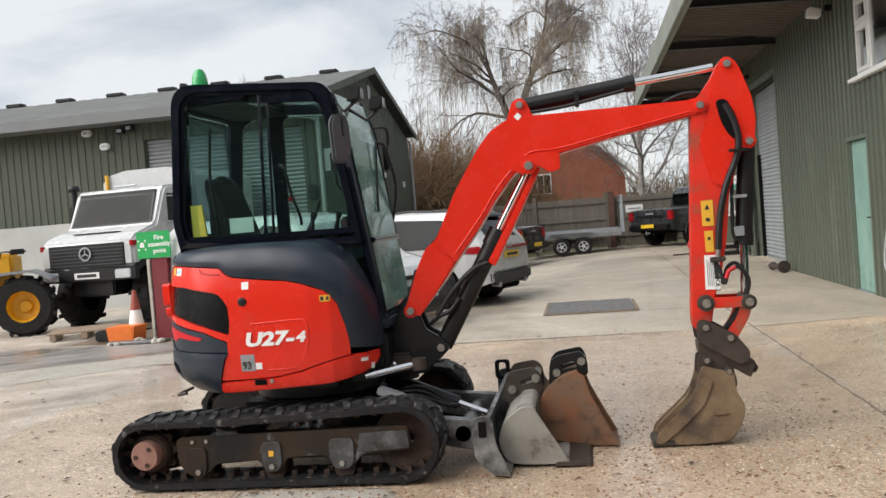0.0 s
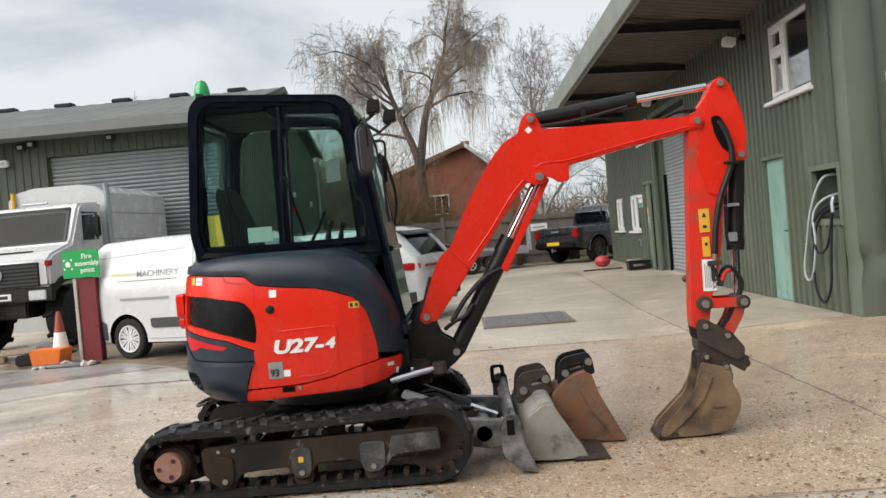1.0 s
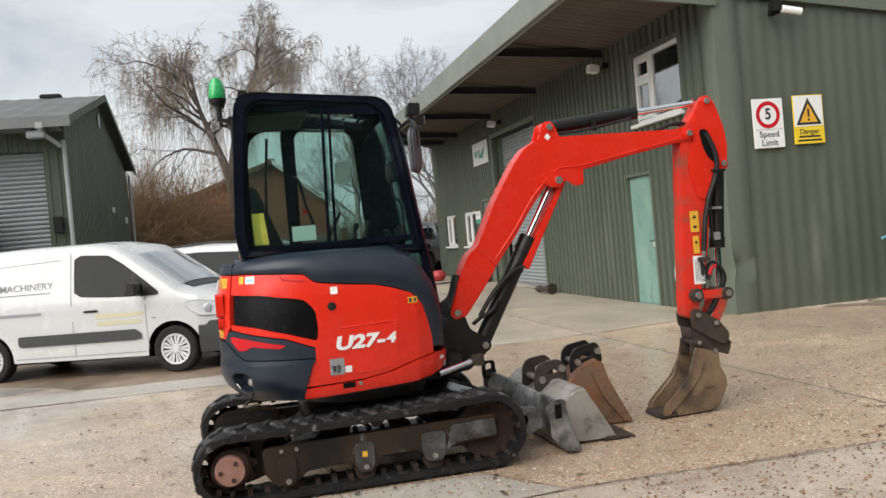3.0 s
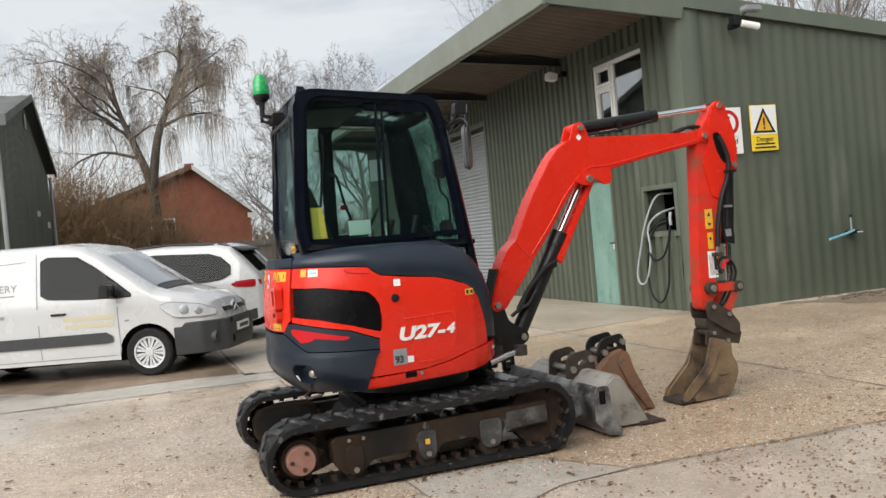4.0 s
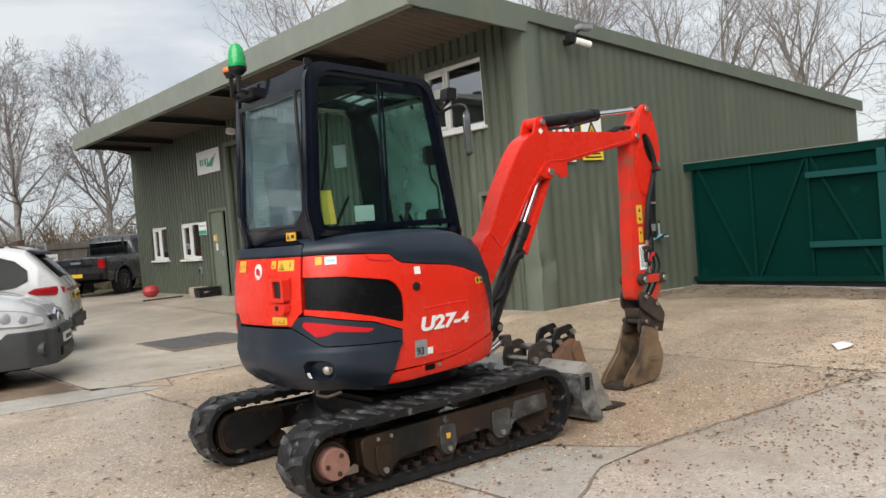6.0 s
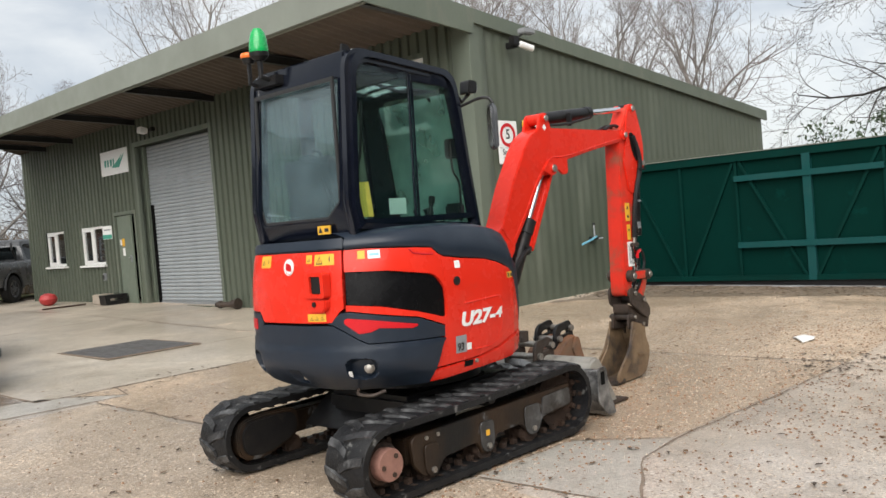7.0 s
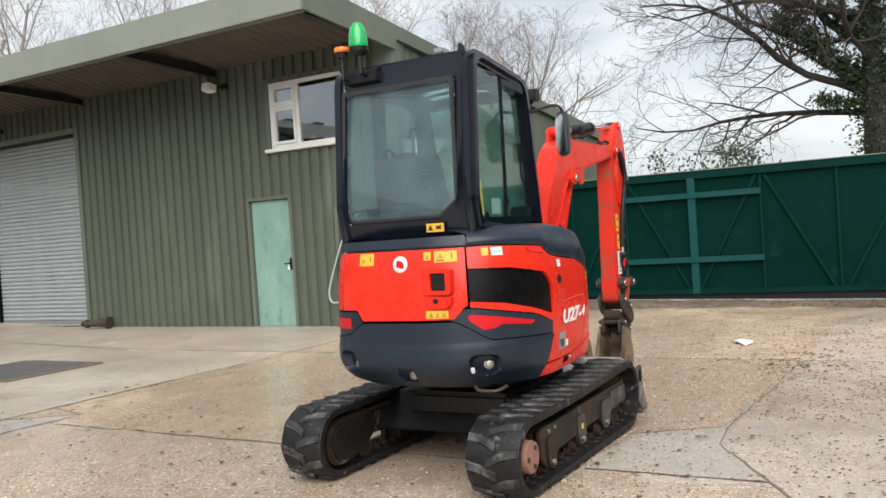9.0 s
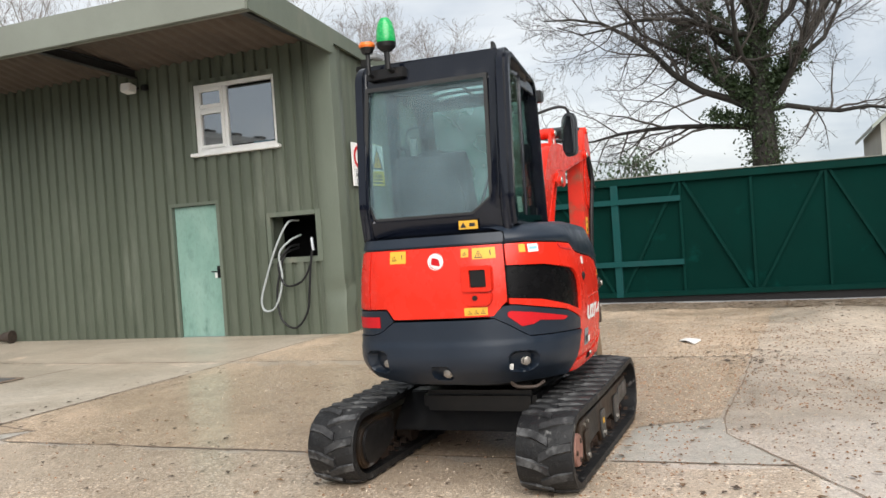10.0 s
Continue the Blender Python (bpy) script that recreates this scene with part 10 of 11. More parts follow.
for a in (1.5708, 3.665, 5.76):
    part("badge_spoke", tube(bmesh.new(), [(2.665, 0, 1.42), (2.665, 0.105 * math.cos(a), 1.42 + 0.105 * math.sin(a))], [0.018, 0.006], 6), GALV, tk)
part("bumper", boxes(((2.55, -1.06, 0.90), (2.66, 1.06, 1.14)), bevel=0.02), BLACK, tk, "black steel bumper")
part("number_plate", boxes(((2.662, -0.27, 0.95), (2.672, 0.27, 1.07)), bevel=0.003), PLATE_W, tk)
part("plate_bar", boxes(((2.672, -0.21, 0.98), (2.6745, 0.21, 1.04))), DECAL_BLACK, tk)
part("bonnet_vent", boxes(((2.2, -0.5, 1.80), (2.3, 0.5, 1.815)), bevel=0.004), BLACK, tk)
part("exhaust_stack", tube(bmesh.new(), [(1.35, -1.1, 1.2), (1.35, -1.1, 2.75)], 0.06, 10), BLACK, tk)
part("stack_cap", turned((1.35, -1.1, 2.7), (0, 0, 1), [(0, 0), (0.11, 0), (0.12, 0.06), (0.09, 0.12), (0, 0.13)], 16), BLACK, tk)
part("air_pipe", tube(bmesh.new(), [(0.42, 1.08, 1.5), (0.42, 1.08, 2.9), (0.46, 1.08, 3.1)], 0.06, 10), GALV, tk)
bx_ = part("box_body", soften(slab([(-1.05, 1.2), (1.05, 1.2), (1.05, 2.9), (0.85, 3.05), (0.5, 3.12), (-0.5, 3.12), (-0.85, 3.05), (-1.05, 2.9)], -2.35, 0.45, "x"), 0.02, 2), WHITE_PAINT, tk, "white box body")
part("box_seam", boxes(((-2.36, 1.052, 2.5), (0.46, 1.058, 2.52))), DECAL_GREY, bx_)
part("box_seam", boxes(((-2.36, 1.052, 1.95), (0.46, 1.058, 1.97))), DECAL_GREY, bx_)
part("box_skirt", boxes(((-2.35, -1.05, 0.75), (-0.2, 1.05, 1.2)), ((-0.5, 0.8, 0.35), (0.6, 1.04, 1.2)), bevel=0.02), WHITE_PAINT, tk)
part("yellow_pole", tube(bmesh.new(), [(0.5, -0.9, 2.6), (0.5, -0.9, 3.05)], 0.04, 8), YELLOW, tk)
part("chassis", boxes(((-2.2, -0.45, 0.6), (2.5, 0.45, 1.16)), bevel=0.03), BLACK, tk)
part("roof_lamp", tube(bmesh.new(), [(1.2, -0.25, 2.74), (1.2, 0.25, 2.74)], 0.025, 8), GALV, tk)

# yellow tractor loader, only its front wheel end in view
tr_ = thing("farm_tractor", (-10.9, 14.7, 0), "yellow tractor with lugged tyre and grey mudguard", "tractor", rz=20)
RIM_YELLOW = material("yellow_wheel_rim", (0.72, 0.36, 0.01), 0.45, vary=(0.55, 0.27, 0.015), scale=6.0)
w = part("wheel", turned((0.55, -0.2, 0.55), (0, -1, 0), [(0.28, 0.0), (0.48, 0.0), (0.53, 0.06), (0.54, 0.2), (0.53, 0.34), (0.48, 0.40), (0.30, 0.40), (0.28, 0.36)], 36), TYRE, tr_, "lugged tractor tyre")
part("rim", turned((0.55, -0.2, 0.55), (0, -1, 0), [(0, 0.2), (0.10, 0.22), (0.12, 0.16), (0.24, 0.18), (0.28, 0.36), (0.29, 0.38), (0.29, 0.2)], 28), RIM_YELLOW, w, "yellow wheel rim")
for k in range(22):
    a = 6.2832 * k / 22
    bm = bmesh.new()
    box(bm, (-0.03, -0.2, 0.52), (0.03, 0.0, 0.575))
    for v in bm.verts:
        v.co.x += 0.4 * (v.co.y if k % 2 else -0.2 - v.co.y)
    bmesh.ops.rotate(bm, verts=bm.verts, cent=(0, 0, 0), matrix=Matrix.Rotation(a, 3, "Y"))
    bmesh.ops.translate(bm, verts=bm.verts, vec=(0.55, -0.2 - (0.2 if k % 2 else 0.0), 0.55))
    part("tread_bar", bm, TYRE, w, angle=0)
part("mudguard", slab(rounded([(-0.1, 1.0), (0.2, 1.2), (0.75, 1.22), (1.1, 1.05), (1.12, 1.0), (0.75, 1.17), (0.2, 1.15), (-0.05, 0.96)], 0.05), -0.65, -0.15, bevel=0.008), DECAL_GREY, tr_)
part("axle_body", boxes(((-1.6, -0.2, 0.45), (0.8, 0.4, 0.85)), ((-1.6, -0.25, 0.85), (0.35, 0.4, 1.55)), bevel=0.06), RIM_YELLOW, tr_)
part("mirror", boxes(((0.35, -0.45, 1.52), (0.62, -0.3, 1.62)), bevel=0.03), BLACK, tr_)
part("mirror_arm", tube(bmesh.new(), [(0.1, -0.2, 1.4), (0.2, -0.35, 1.58), (0.4, -0.38, 1.58)], 0.015, 6), BLACK, tr_)

# fire assembly sign on its post, cone and clutter
fs = thing("fire_sign", (-6.65, 12.72, 0), "green fire assembly point sign on a maroon post", "sign", rz=-2)
SIGN_GREEN = material("sign_bright_green", (0.01, 0.34, 0.08), 0.45, vary=(0.012, 0.29, 0.07), scale=8.0)
part("post", boxes(((-0.09, -0.02, 0.0), (0.20, 0.14, 1.28)), bevel=0.01), material("maroon_post", (0.17, 0.016, 0.022), 0.6, vary=(0.12, 0.014, 0.018), scale=3.0, fine=40, fine_amount=0.2), fs)
part("post_web", boxes(((-0.15, -0.04, 0.0), (-0.095, 0.16, 1.28)), bevel=0.006), PATCH, fs)
bd = part("sign_board", boxes(((-0.285, -0.045, 1.29), (0.285, -0.022, 1.71)), bevel=0.004), SIGN_GREEN, fs)
for k, wd in enumerate(("Fire", "assembly", "point")):
    letters(wd, 0.105, DECAL_WHITE, bd, pose(0.10, -0.047, 1.61 - 0.105 * k, 90), "lettering", 1.0, 0.002)
for dx, dz in ((-0.05, 0.06), (0.05, 0.06), (-0.05, -0.06), (0.05, -0.06)):
    part("arrow", slab([(-0.195 + dx * 1.4, 1.5 + dz * 1.4), (-0.195 + dx * 0.7, 1.5 + dz * 1.3), (-0.195 + dx * 1.3, 1.5 + dz * 0.7)], -0.0475, -0.0452), DECAL_WHITE, bd)
part("pictogram", slab(rounded([(-0.235, 1.465), (-0.155, 1.465), (-0.16, 1.53), (-0.195, 1.55), (-0.23, 1.53)], 0.01), -0.0475, -0.0452), DECAL_WHITE, bd)
cn = thing("traffic_cone", (-7.15, 12.85, 0.14), "dirty white and red traffic cone", "traffic cone")
part("cone_base", boxes(((-0.17, -0.17, 0), (0.17, 0.17, 0.03)), bevel=0.01), BLACK, cn)
part("cone_body", turned((0, 0, 0.03), (0, 0, 1), [(0.13, 0), (0.03, 0.62), (0.025, 0.63), (0, 0.63)], 24), material("cone_red", (0.30, 0.05, 0.03), 0.6, vary=(0.2, 0.05, 0.03), scale=10.0), cn)
part("cone_band", turned((0, 0, 0.06), (0, 0, 1), [(0.128, 0), (0.082, 0.28)], 24), DECAL_WHITE, cn, "white reflective band")
oc = thing("orange_tub", (-7.2, 12.62, 0.0), "orange plastic tub of rubble beside the post", "tub")
ORANGE_P = material("orange_plastic", (0.75, 0.17, 0.015), 0.5, vary=(0.6, 0.13, 0.02), scale=8.0)
part("tub_body", ring(bmesh.new(), rounded([(-0.2, 0.02), (0.2, 0.02), (0.24, 0.26), (-0.24, 0.26)], 0.02), rounded([(-0.15, 0.06), (0.15, 0.06), (0.19, 0.22), (-0.19, 0.22)], 0.02), -0.2, 0.2), ORANGE_P, oc)
for y in (-0.2, 0.2):
    part("tub_side", boxes(((-0.2, y - 0.005, 0.02), (0.2, y + 0.005, 0.25)), bevel=0.004), ORANGE_P, oc)
pl = thing("pallet", (-8.6, 13.7, 0), "broken pale timber pallet with black tray", "pallet", rz=25)
PALLET = material("pale_pallet_timber", (0.40, 0.30, 0.22), 0.85, vary=(0.28, 0.21, 0.15), scale=5.0, fine=40, fine_amount=0.25, random_=0.35)
for k in range(5):
    part("slat", boxes(((-0.55, -0.45 + 0.22 * k, 0.12), (0.55, -0.32 + 0.22 * k, 0.145)), bevel=0.004), PALLET, pl)
for x in (-0.5, 0.0, 0.42):
    part("bearer", boxes(((x, -0.45, 0.02), (x + 0.09, 0.56, 0.118)), bevel=0.004), PALLET, pl)
solo("black_tray", boxes(((-7.85, 12.75, 0.0), (-7.4, 13.15, 0.17)), bevel=0.03), BLACK, "black plastic tray on the ground", "tray")
random.seed(8)
for k in range(9):
    x, y, s = -6.9 + random.uniform(-0.45, 0.5), 12.35 + random.uniform(-0.2, 0.15), random.uniform(0.04, 0.09)
    bm = bmesh.new()
    bmesh.ops.create_icosphere(bm, subdivisions=1, radius=s)
    for v in bm.verts:
        v.co *= random.uniform(0.75, 1.2)
        v.co.z *= 0.7
    bmesh.ops.translate(bm, verts=bm.verts, vec=(x, y, s * 0.45))
    solo("rubble_stone", bm, PATCH, "pale broken stone in the rubble by the post", "stone", group="rubble by the sign post", angle=0)
solo("flat_stone", soften(slab([(-7.3, 12.2), (-6.5, 12.15), (-6.35, 12.4), (-6.9, 12.5), (-7.4, 12.4)], 0.0, 0.05, "z"), 0.01, 1), PLATE, "flat grey stone slab at the foot of the post", "stone")

# ---- trees ----
BARK = material("dark_bark", (0.085, 0.068, 0.055), 0.9, vary=(0.055, 0.045, 0.038), scale=6.0, amount=0.9, fine=40, fine_amount=0.3, bump=0.6, bump_scale=25, stretch=(1, 1, 0.3))
BARK_DARK = material("dark_oak_bark", (0.030, 0.026, 0.022), 0.9, vary=(0.020, 0.019, 0.015), scale=5.0, amount=0.9, fine=40, fine_amount=0.3, bump=0.6, bump_scale=25)
BIRCH_BARK = material("pale_grey_bark", (0.30, 0.275, 0.25), 0.85, vary=(0.12, 0.105, 0.095), scale=5.0, amount=0.9, fine=30, fine_amount=0.3)
TWIG_GREY = material("grey_brown_twigs", (0.23, 0.20, 0.185), 0.9, vary=(0.17, 0.147, 0.135), scale=0.6, amount=0.9)
TWIG_BIRCH = material("purplish_twigs", (0.20, 0.17, 0.165), 0.9, vary=(0.14, 0.12, 0.115), scale=0.6, amount=0.9)
TWIG_WILLOW = material("tan_willow_twigs", (0.33, 0.265, 0.19), 0.9, vary=(0.24, 0.19, 0.14), scale=0.5, amount=1.0)
TWIG_OAK = material("dark_oak_twigs", (0.085, 0.075, 0.067), 0.9, vary=(0.055, 0.048, 0.042), scale=0.6, amount=0.9)
IVY = material("dark_ivy_leaves", (0.022, 0.042, 0.014), 0.55, vary=(0.035, 0.06, 0.02), scale=1.2, amount=1.0, fine=15, fine_amount=0.3)
HEDGE_MAT = material("brown_hedge_twigs", (0.15, 0.105, 0.07), 0.95, vary=(0.10, 0.085, 0.045), scale=0.3, amount=1.0)
HEDGE_BROWN = material("russet_thicket_twigs", (0.20, 0.125, 0.065), 0.95, vary=(0.13, 0.085, 0.045), scale=0.3, amount=1.0)
EVERGREEN = material("evergreen_leaves", (0.03, 0.055, 0.022), 0.6, vary=(0.05, 0.075, 0.03), scale=0.7, amount=1.0)


class Strands:
    """Gathers tapered many-sided strands into one mesh."""

    def __init__(self):
        self.kinds = {}

    def strand(self, pts, radii, n=3):
        self.kinds.setdefault((len(pts), n), []).append((pts, radii))

    def mesh(self, name, mat, smooth=True):
        vs, fs, base = [], [], 0
        for (m, n), rows in self.kinds.items():
            p = np.array([r[0] for r in rows], float)
            rad = np.array([r[1] for r in rows], float)
            d = np.empty_like(p)
            d[:, 1:-1], d[:, 0], d[:, -1] = p[:, 2:] - p[:, :-2], p[:, 1] - p[:, 0], p[:, -1] - p[:, -2]
            d /= np.linalg.norm(d, axis=2, keepdims=True) + 1e-9
            ref = np.broadcast_to(np.array((0.31, 0.92, 0.23)), d.shape)
            u = np.cross(d, ref)
            u /= np.linalg.norm(u, axis=2, keepdims=True) + 1e-9
            w = np.cross(d, u)
            a = 2 * np.pi * np.arange(n) / n
            ringv = p[:, :, None] + rad[:, :, None, None] * (np.cos(a)[:, None] * u[:, :, None] + np.sin(a)[:, None] * w[:, :, None])
            vs.append(ringv.reshape(-1, 3))
            i, k = np.meshgrid(np.arange(m - 1), np.arange(n), indexing="ij")
            q = np.stack([i * n + k, i * n + (k + 1) % n, (i + 1) * n + (k + 1) % n, (i + 1) * n + k], -1).reshape(-1, 4)
            fs.append((q[None] + (np.arange(len(rows)) * m * n)[:, None, None] + base).reshape(-1, 4))
            base += len(rows) * m * n
        v, f = np.concatenate(vs), np.concatenate(fs)
        me = bpy.data.meshes.new(name)
        me.vertices.add(len(v)), me.loops.add(4 * len(f)), me.polygons.add(len(f))
        me.vertices.foreach_set("co", v.ravel().astype(np.float32))
        me.loops.foreach_set("vertex_index", f.ravel().astype(np.int32))
        me.polygons.foreach_set("loop_start", (4 * np.arange(len(f))).astype(np.int32))
        me.update(calc_edges=True)
        me.materials.append(mat)
        if smooth:
            me.shade_smooth()
        return me

    def make(self, name, mat, parent, label=""):
        ob = new(name, self.mesh(name, mat))
        ob.parent = parent
        return tagged(ob, label)


def unit(v):
    return v / (np.linalg.norm(v) + 1e-9)


def bare_tree(loc, height, seed, label, bark=BARK, twig=TWIG_GREY, spread=0.55, trunk=0.16, first=0.3, limbs=9, droop=0.0, rise=0.25, levels=3, kids=6, twigs=5, weep=0.0, crown=0.62, thin=0.0045, category="tree", wiggle=0.22, parts=None, axis=None, weep_mat=None):
    """A leafless tree: tapered trunk, limbs and fine twigs. spread: how far limbs lean out; weep: length of hanging strands."""
    rnd = random.Random(seed)
    t = thing("tree", loc, label, category, group=parts or "")
    wood, fine, hang = Strands(), Strands(), Strands()

    gauss, uni = rnd.gauss, rnd.uniform

    def jitter(w):
        return Vector((gauss(0, w), gauss(0, w), gauss(0, w)))

    def grow(p, d, length, r, level):
        n = 7 if level == 0 else 5 if level < 3 else 3
        pts, rad = [p], [r]
        step = length / n
        for k in range(n):
            f = (k + 1) / n
            lift = rise if level else 0.5
            d = (d + jitter(wiggle * (0.4 if level == 0 else 0.8)) + Vector((0, 0, lift * 0.35 - droop * f * (0.6 if level > 1 else 0.25)))).normalized()
            pts.append(pts[-1] + d * step)
            rad.append(max(thin * (0.7 if level > 2 else 1.0), r * (1 - 0.82 * f)))
        (wood if level < 2 else fine).strand(pts, rad, 7 if level == 0 else 5 if level == 1 else 3)
        if weep and level >= 1:
            for k in range(6 if level == 1 else 2 if level == 2 else 1):
                q = pts[1 + rnd.randrange(len(pts) - 1)]
                ln = min(weep * uni(0.3, 1.0) * min(1.0, 0.25 + q[2] / 7.0), q[2] - 0.8)
                if ln < 0.4:
                    continue
                a, out = uni(0, 6.28), uni(0.1, 0.5)
                st = [q + Vector((math.cos(a) * out * (1 - (1 - s) ** 2) + gauss(0, 0.03), math.sin(a) * out * (1 - (1 - s) ** 2) + gauss(0, 0.03), 0.25 * s * (1 - s) - ln * s ** 1.4)) for s in (0, 0.2, 0.4, 0.6, 0.8, 1.0)]
                hang.strand(st, [0.007, 0.007, 0.0065, 0.006, 0.005, 0.0035], 3)
        if level >= levels:
            return
        count = limbs if level == 0 else kids if level == 1 else twigs if level == 2 else 4
        for k in range(count):
            f = (first + (1 - first) * (k + rnd.random() * 0.8) / count) if level == 0 else 0.15 + 0.85 * (k + rnd.random()) / count
            f = min(f, 0.999)
            i = min(int(f * n), n - 1)
            q = pts[i] + (pts[i + 1] - pts[i]) * (f * n - i)
            dd = (pts[i + 1] - pts[i]).normalized()
            side = dd.cross(jitter(1.0)).normalized()
            lean = spread * (1.25 - 0.5 * f) if level == 0 else 0.55
            nd = (dd * (1 - lean) + side * (lean + 0.15 * rnd.random())).normalized()
            ll = (height * crown * (1.0 - 0.55 * f) if level == 0 else length * (0.62 - 0.25 * f)) * uni(0.75, 1.15)
            grow(q, nd, ll, max(thin, rad[i] * uni(0.42, 0.62)), level + 1)

    grow(Vector((0.0, 0.0, -0.1)), Vector((0.0, 0.0, 1.0)), height * (axis or 0.72), trunk, 0)
    if weep:
        hang.make("hanging_twigs", weep_mat, t)
    wood.make("trunk", bark, t)
    fine.make("crown", twig, t)
    return t


def leaf_cloud(name, centres, size, count, mat, parent, seed, leaf=0.06):
    """Many small leaves scattered round the centres, as one mesh."""
    rng = np.random.RandomState(seed)
    v, f = [], []
    for c, s in centres:
        for _ in range(count):
            p = np.array(c) + rng.normal(0, 1, 3) * np.array(s)
            a, b = unit(rng.normal(0, 1, 3)), unit(rng.normal(0, 1, 3))
            b = unit(np.cross(a, b))
            l, w = leaf * rng.uniform(0.6, 1.3), leaf * 0.6 * rng.uniform(0.6, 1.2)
            i = len(v)
            v += [tuple(p - a * l), tuple(p + b * w), tuple(p + a * l), tuple(p - b * w)]
            f.append((i, i + 1, i + 2, i + 3))
    me = bpy.data.meshes.new(name)
    me.from_pydata(v, [], f)
    me.materials.append(mat)
    ob = new(name, me)
    ob.parent = parent
    return ob


def limbed_tree(loc, seed, label, leaders, limbs, bark, twig, kids=(10, 8, 5), bend=0.0, wiggle=0.2, thin=0.006, shrink=0.5, weep=None, weep_mat=None, levels=3):
    """A leafless tree whose leaders and limbs are laid out one by one.
    leaders: (points, radius at foot, radius at tip); limbs: (leader, way along it, compass degrees, rise degrees, length, radius)."""
    rnd = random.Random(seed)
    gauss, uni = rnd.gauss, rnd.uniform
    t = thing("tree", loc, label, "tree")
    wood, fine, hang = Strands(), Strands(), Strands()

    def jitter(w):
        return Vector((gauss(0, w), gauss(0, w), gauss(0, w)))

    def drape(q, length):
        a, out = uni(0, 6.28), uni(0.05, 0.35)
        st = [q + Vector((math.cos(a) * out * (1 - (1 - s) ** 2) + gauss(0, 0.04), math.sin(a) * out * (1 - (1 - s) ** 2) + gauss(0, 0.04), 0.12 * s * (1 - s) - length * s ** 1.3)) for s in (0, 0.25, 0.5, 0.75, 1.0)]
        hang.strand(st, [0.0065, 0.006, 0.0055, 0.005, 0.003], 3)

    def grow(p, d, length, r, level):
        n = 8 if level == 0 else 6 if level == 1 else 4
        pts, rad = [p], [r]
        for k in range(n):
            f = (k + 1) / n
            d = (d + jitter(wiggle) + Vector((0, 0, -bend * f * (1.0 if level else 0.7)))).normalized()
            pts.append(pts[-1] + d * (length / n))
            rad.append(max(thin * 0.8, r * (1 - 0.85 * f)))
        (wood if level == 0 else fine).strand(pts, rad, 6 if level == 0 else 4 if level == 1 else 3)
        if weep and level >= 1:
            for k in range(weep[level]):
                q = pts[1 + rnd.randrange(n)]
                ln = min(weep[0] * uni(0.25, 1.0) * min(1.0, 0.2 + 0.09 * (13.0 - q.z)), q.z - 1.5)
                if ln > 0.2:
                    drape(q, ln)
        if level >= levels:
            return
        for k in range(kids[level]):
            f = min(0.18 + 0.82 * (k + rnd.random()) / kids[level], 0.999)
            i = int(f * n)
            q = pts[i] + (pts[i + 1] - pts[i]) * (f * n - i)
            dd = (pts[i + 1] - pts[i]).normalized()
            side = dd.cross(jitter(1.0)).normalized()
            grow(q, (dd + side * uni(0.6, 1.2)).normalized(), length * shrink * (1.15 - 0.6 * f) * uni(0.7, 1.2), max(thin, rad[i] * uni(0.35, 0.6)), level + 1)

    lines = []
    for pts, r0, r1 in leaders:
        line = curve_pts(pts, 5)
        lines.append(line)
        m = len(line) - 1
        wood.strand(line, [r0 + (r1 - r0) * (k / m) ** 0.8 for k in range(m + 1)], 8)
    for who, along, az, up, length, r in limbs:
        line = lines[who]
        i = min(int(along * (len(line) - 1)), len(line) - 2)
        a, e = radians(az + uni(-8, 8)), radians(up)
        grow(line[i].copy(), Vector((math.cos(a) * math.cos(e), math.sin(a) * math.cos(e), math.sin(e))), length * uni(0.9, 1.1), 0.8 * r, 0)
    if weep:
        hang.make("hanging_foliage", weep_mat, t, "thin tan hanging twigs")
    wood.make("trunk", bark, t)
    fine.make("crown", twig, t)
    return t


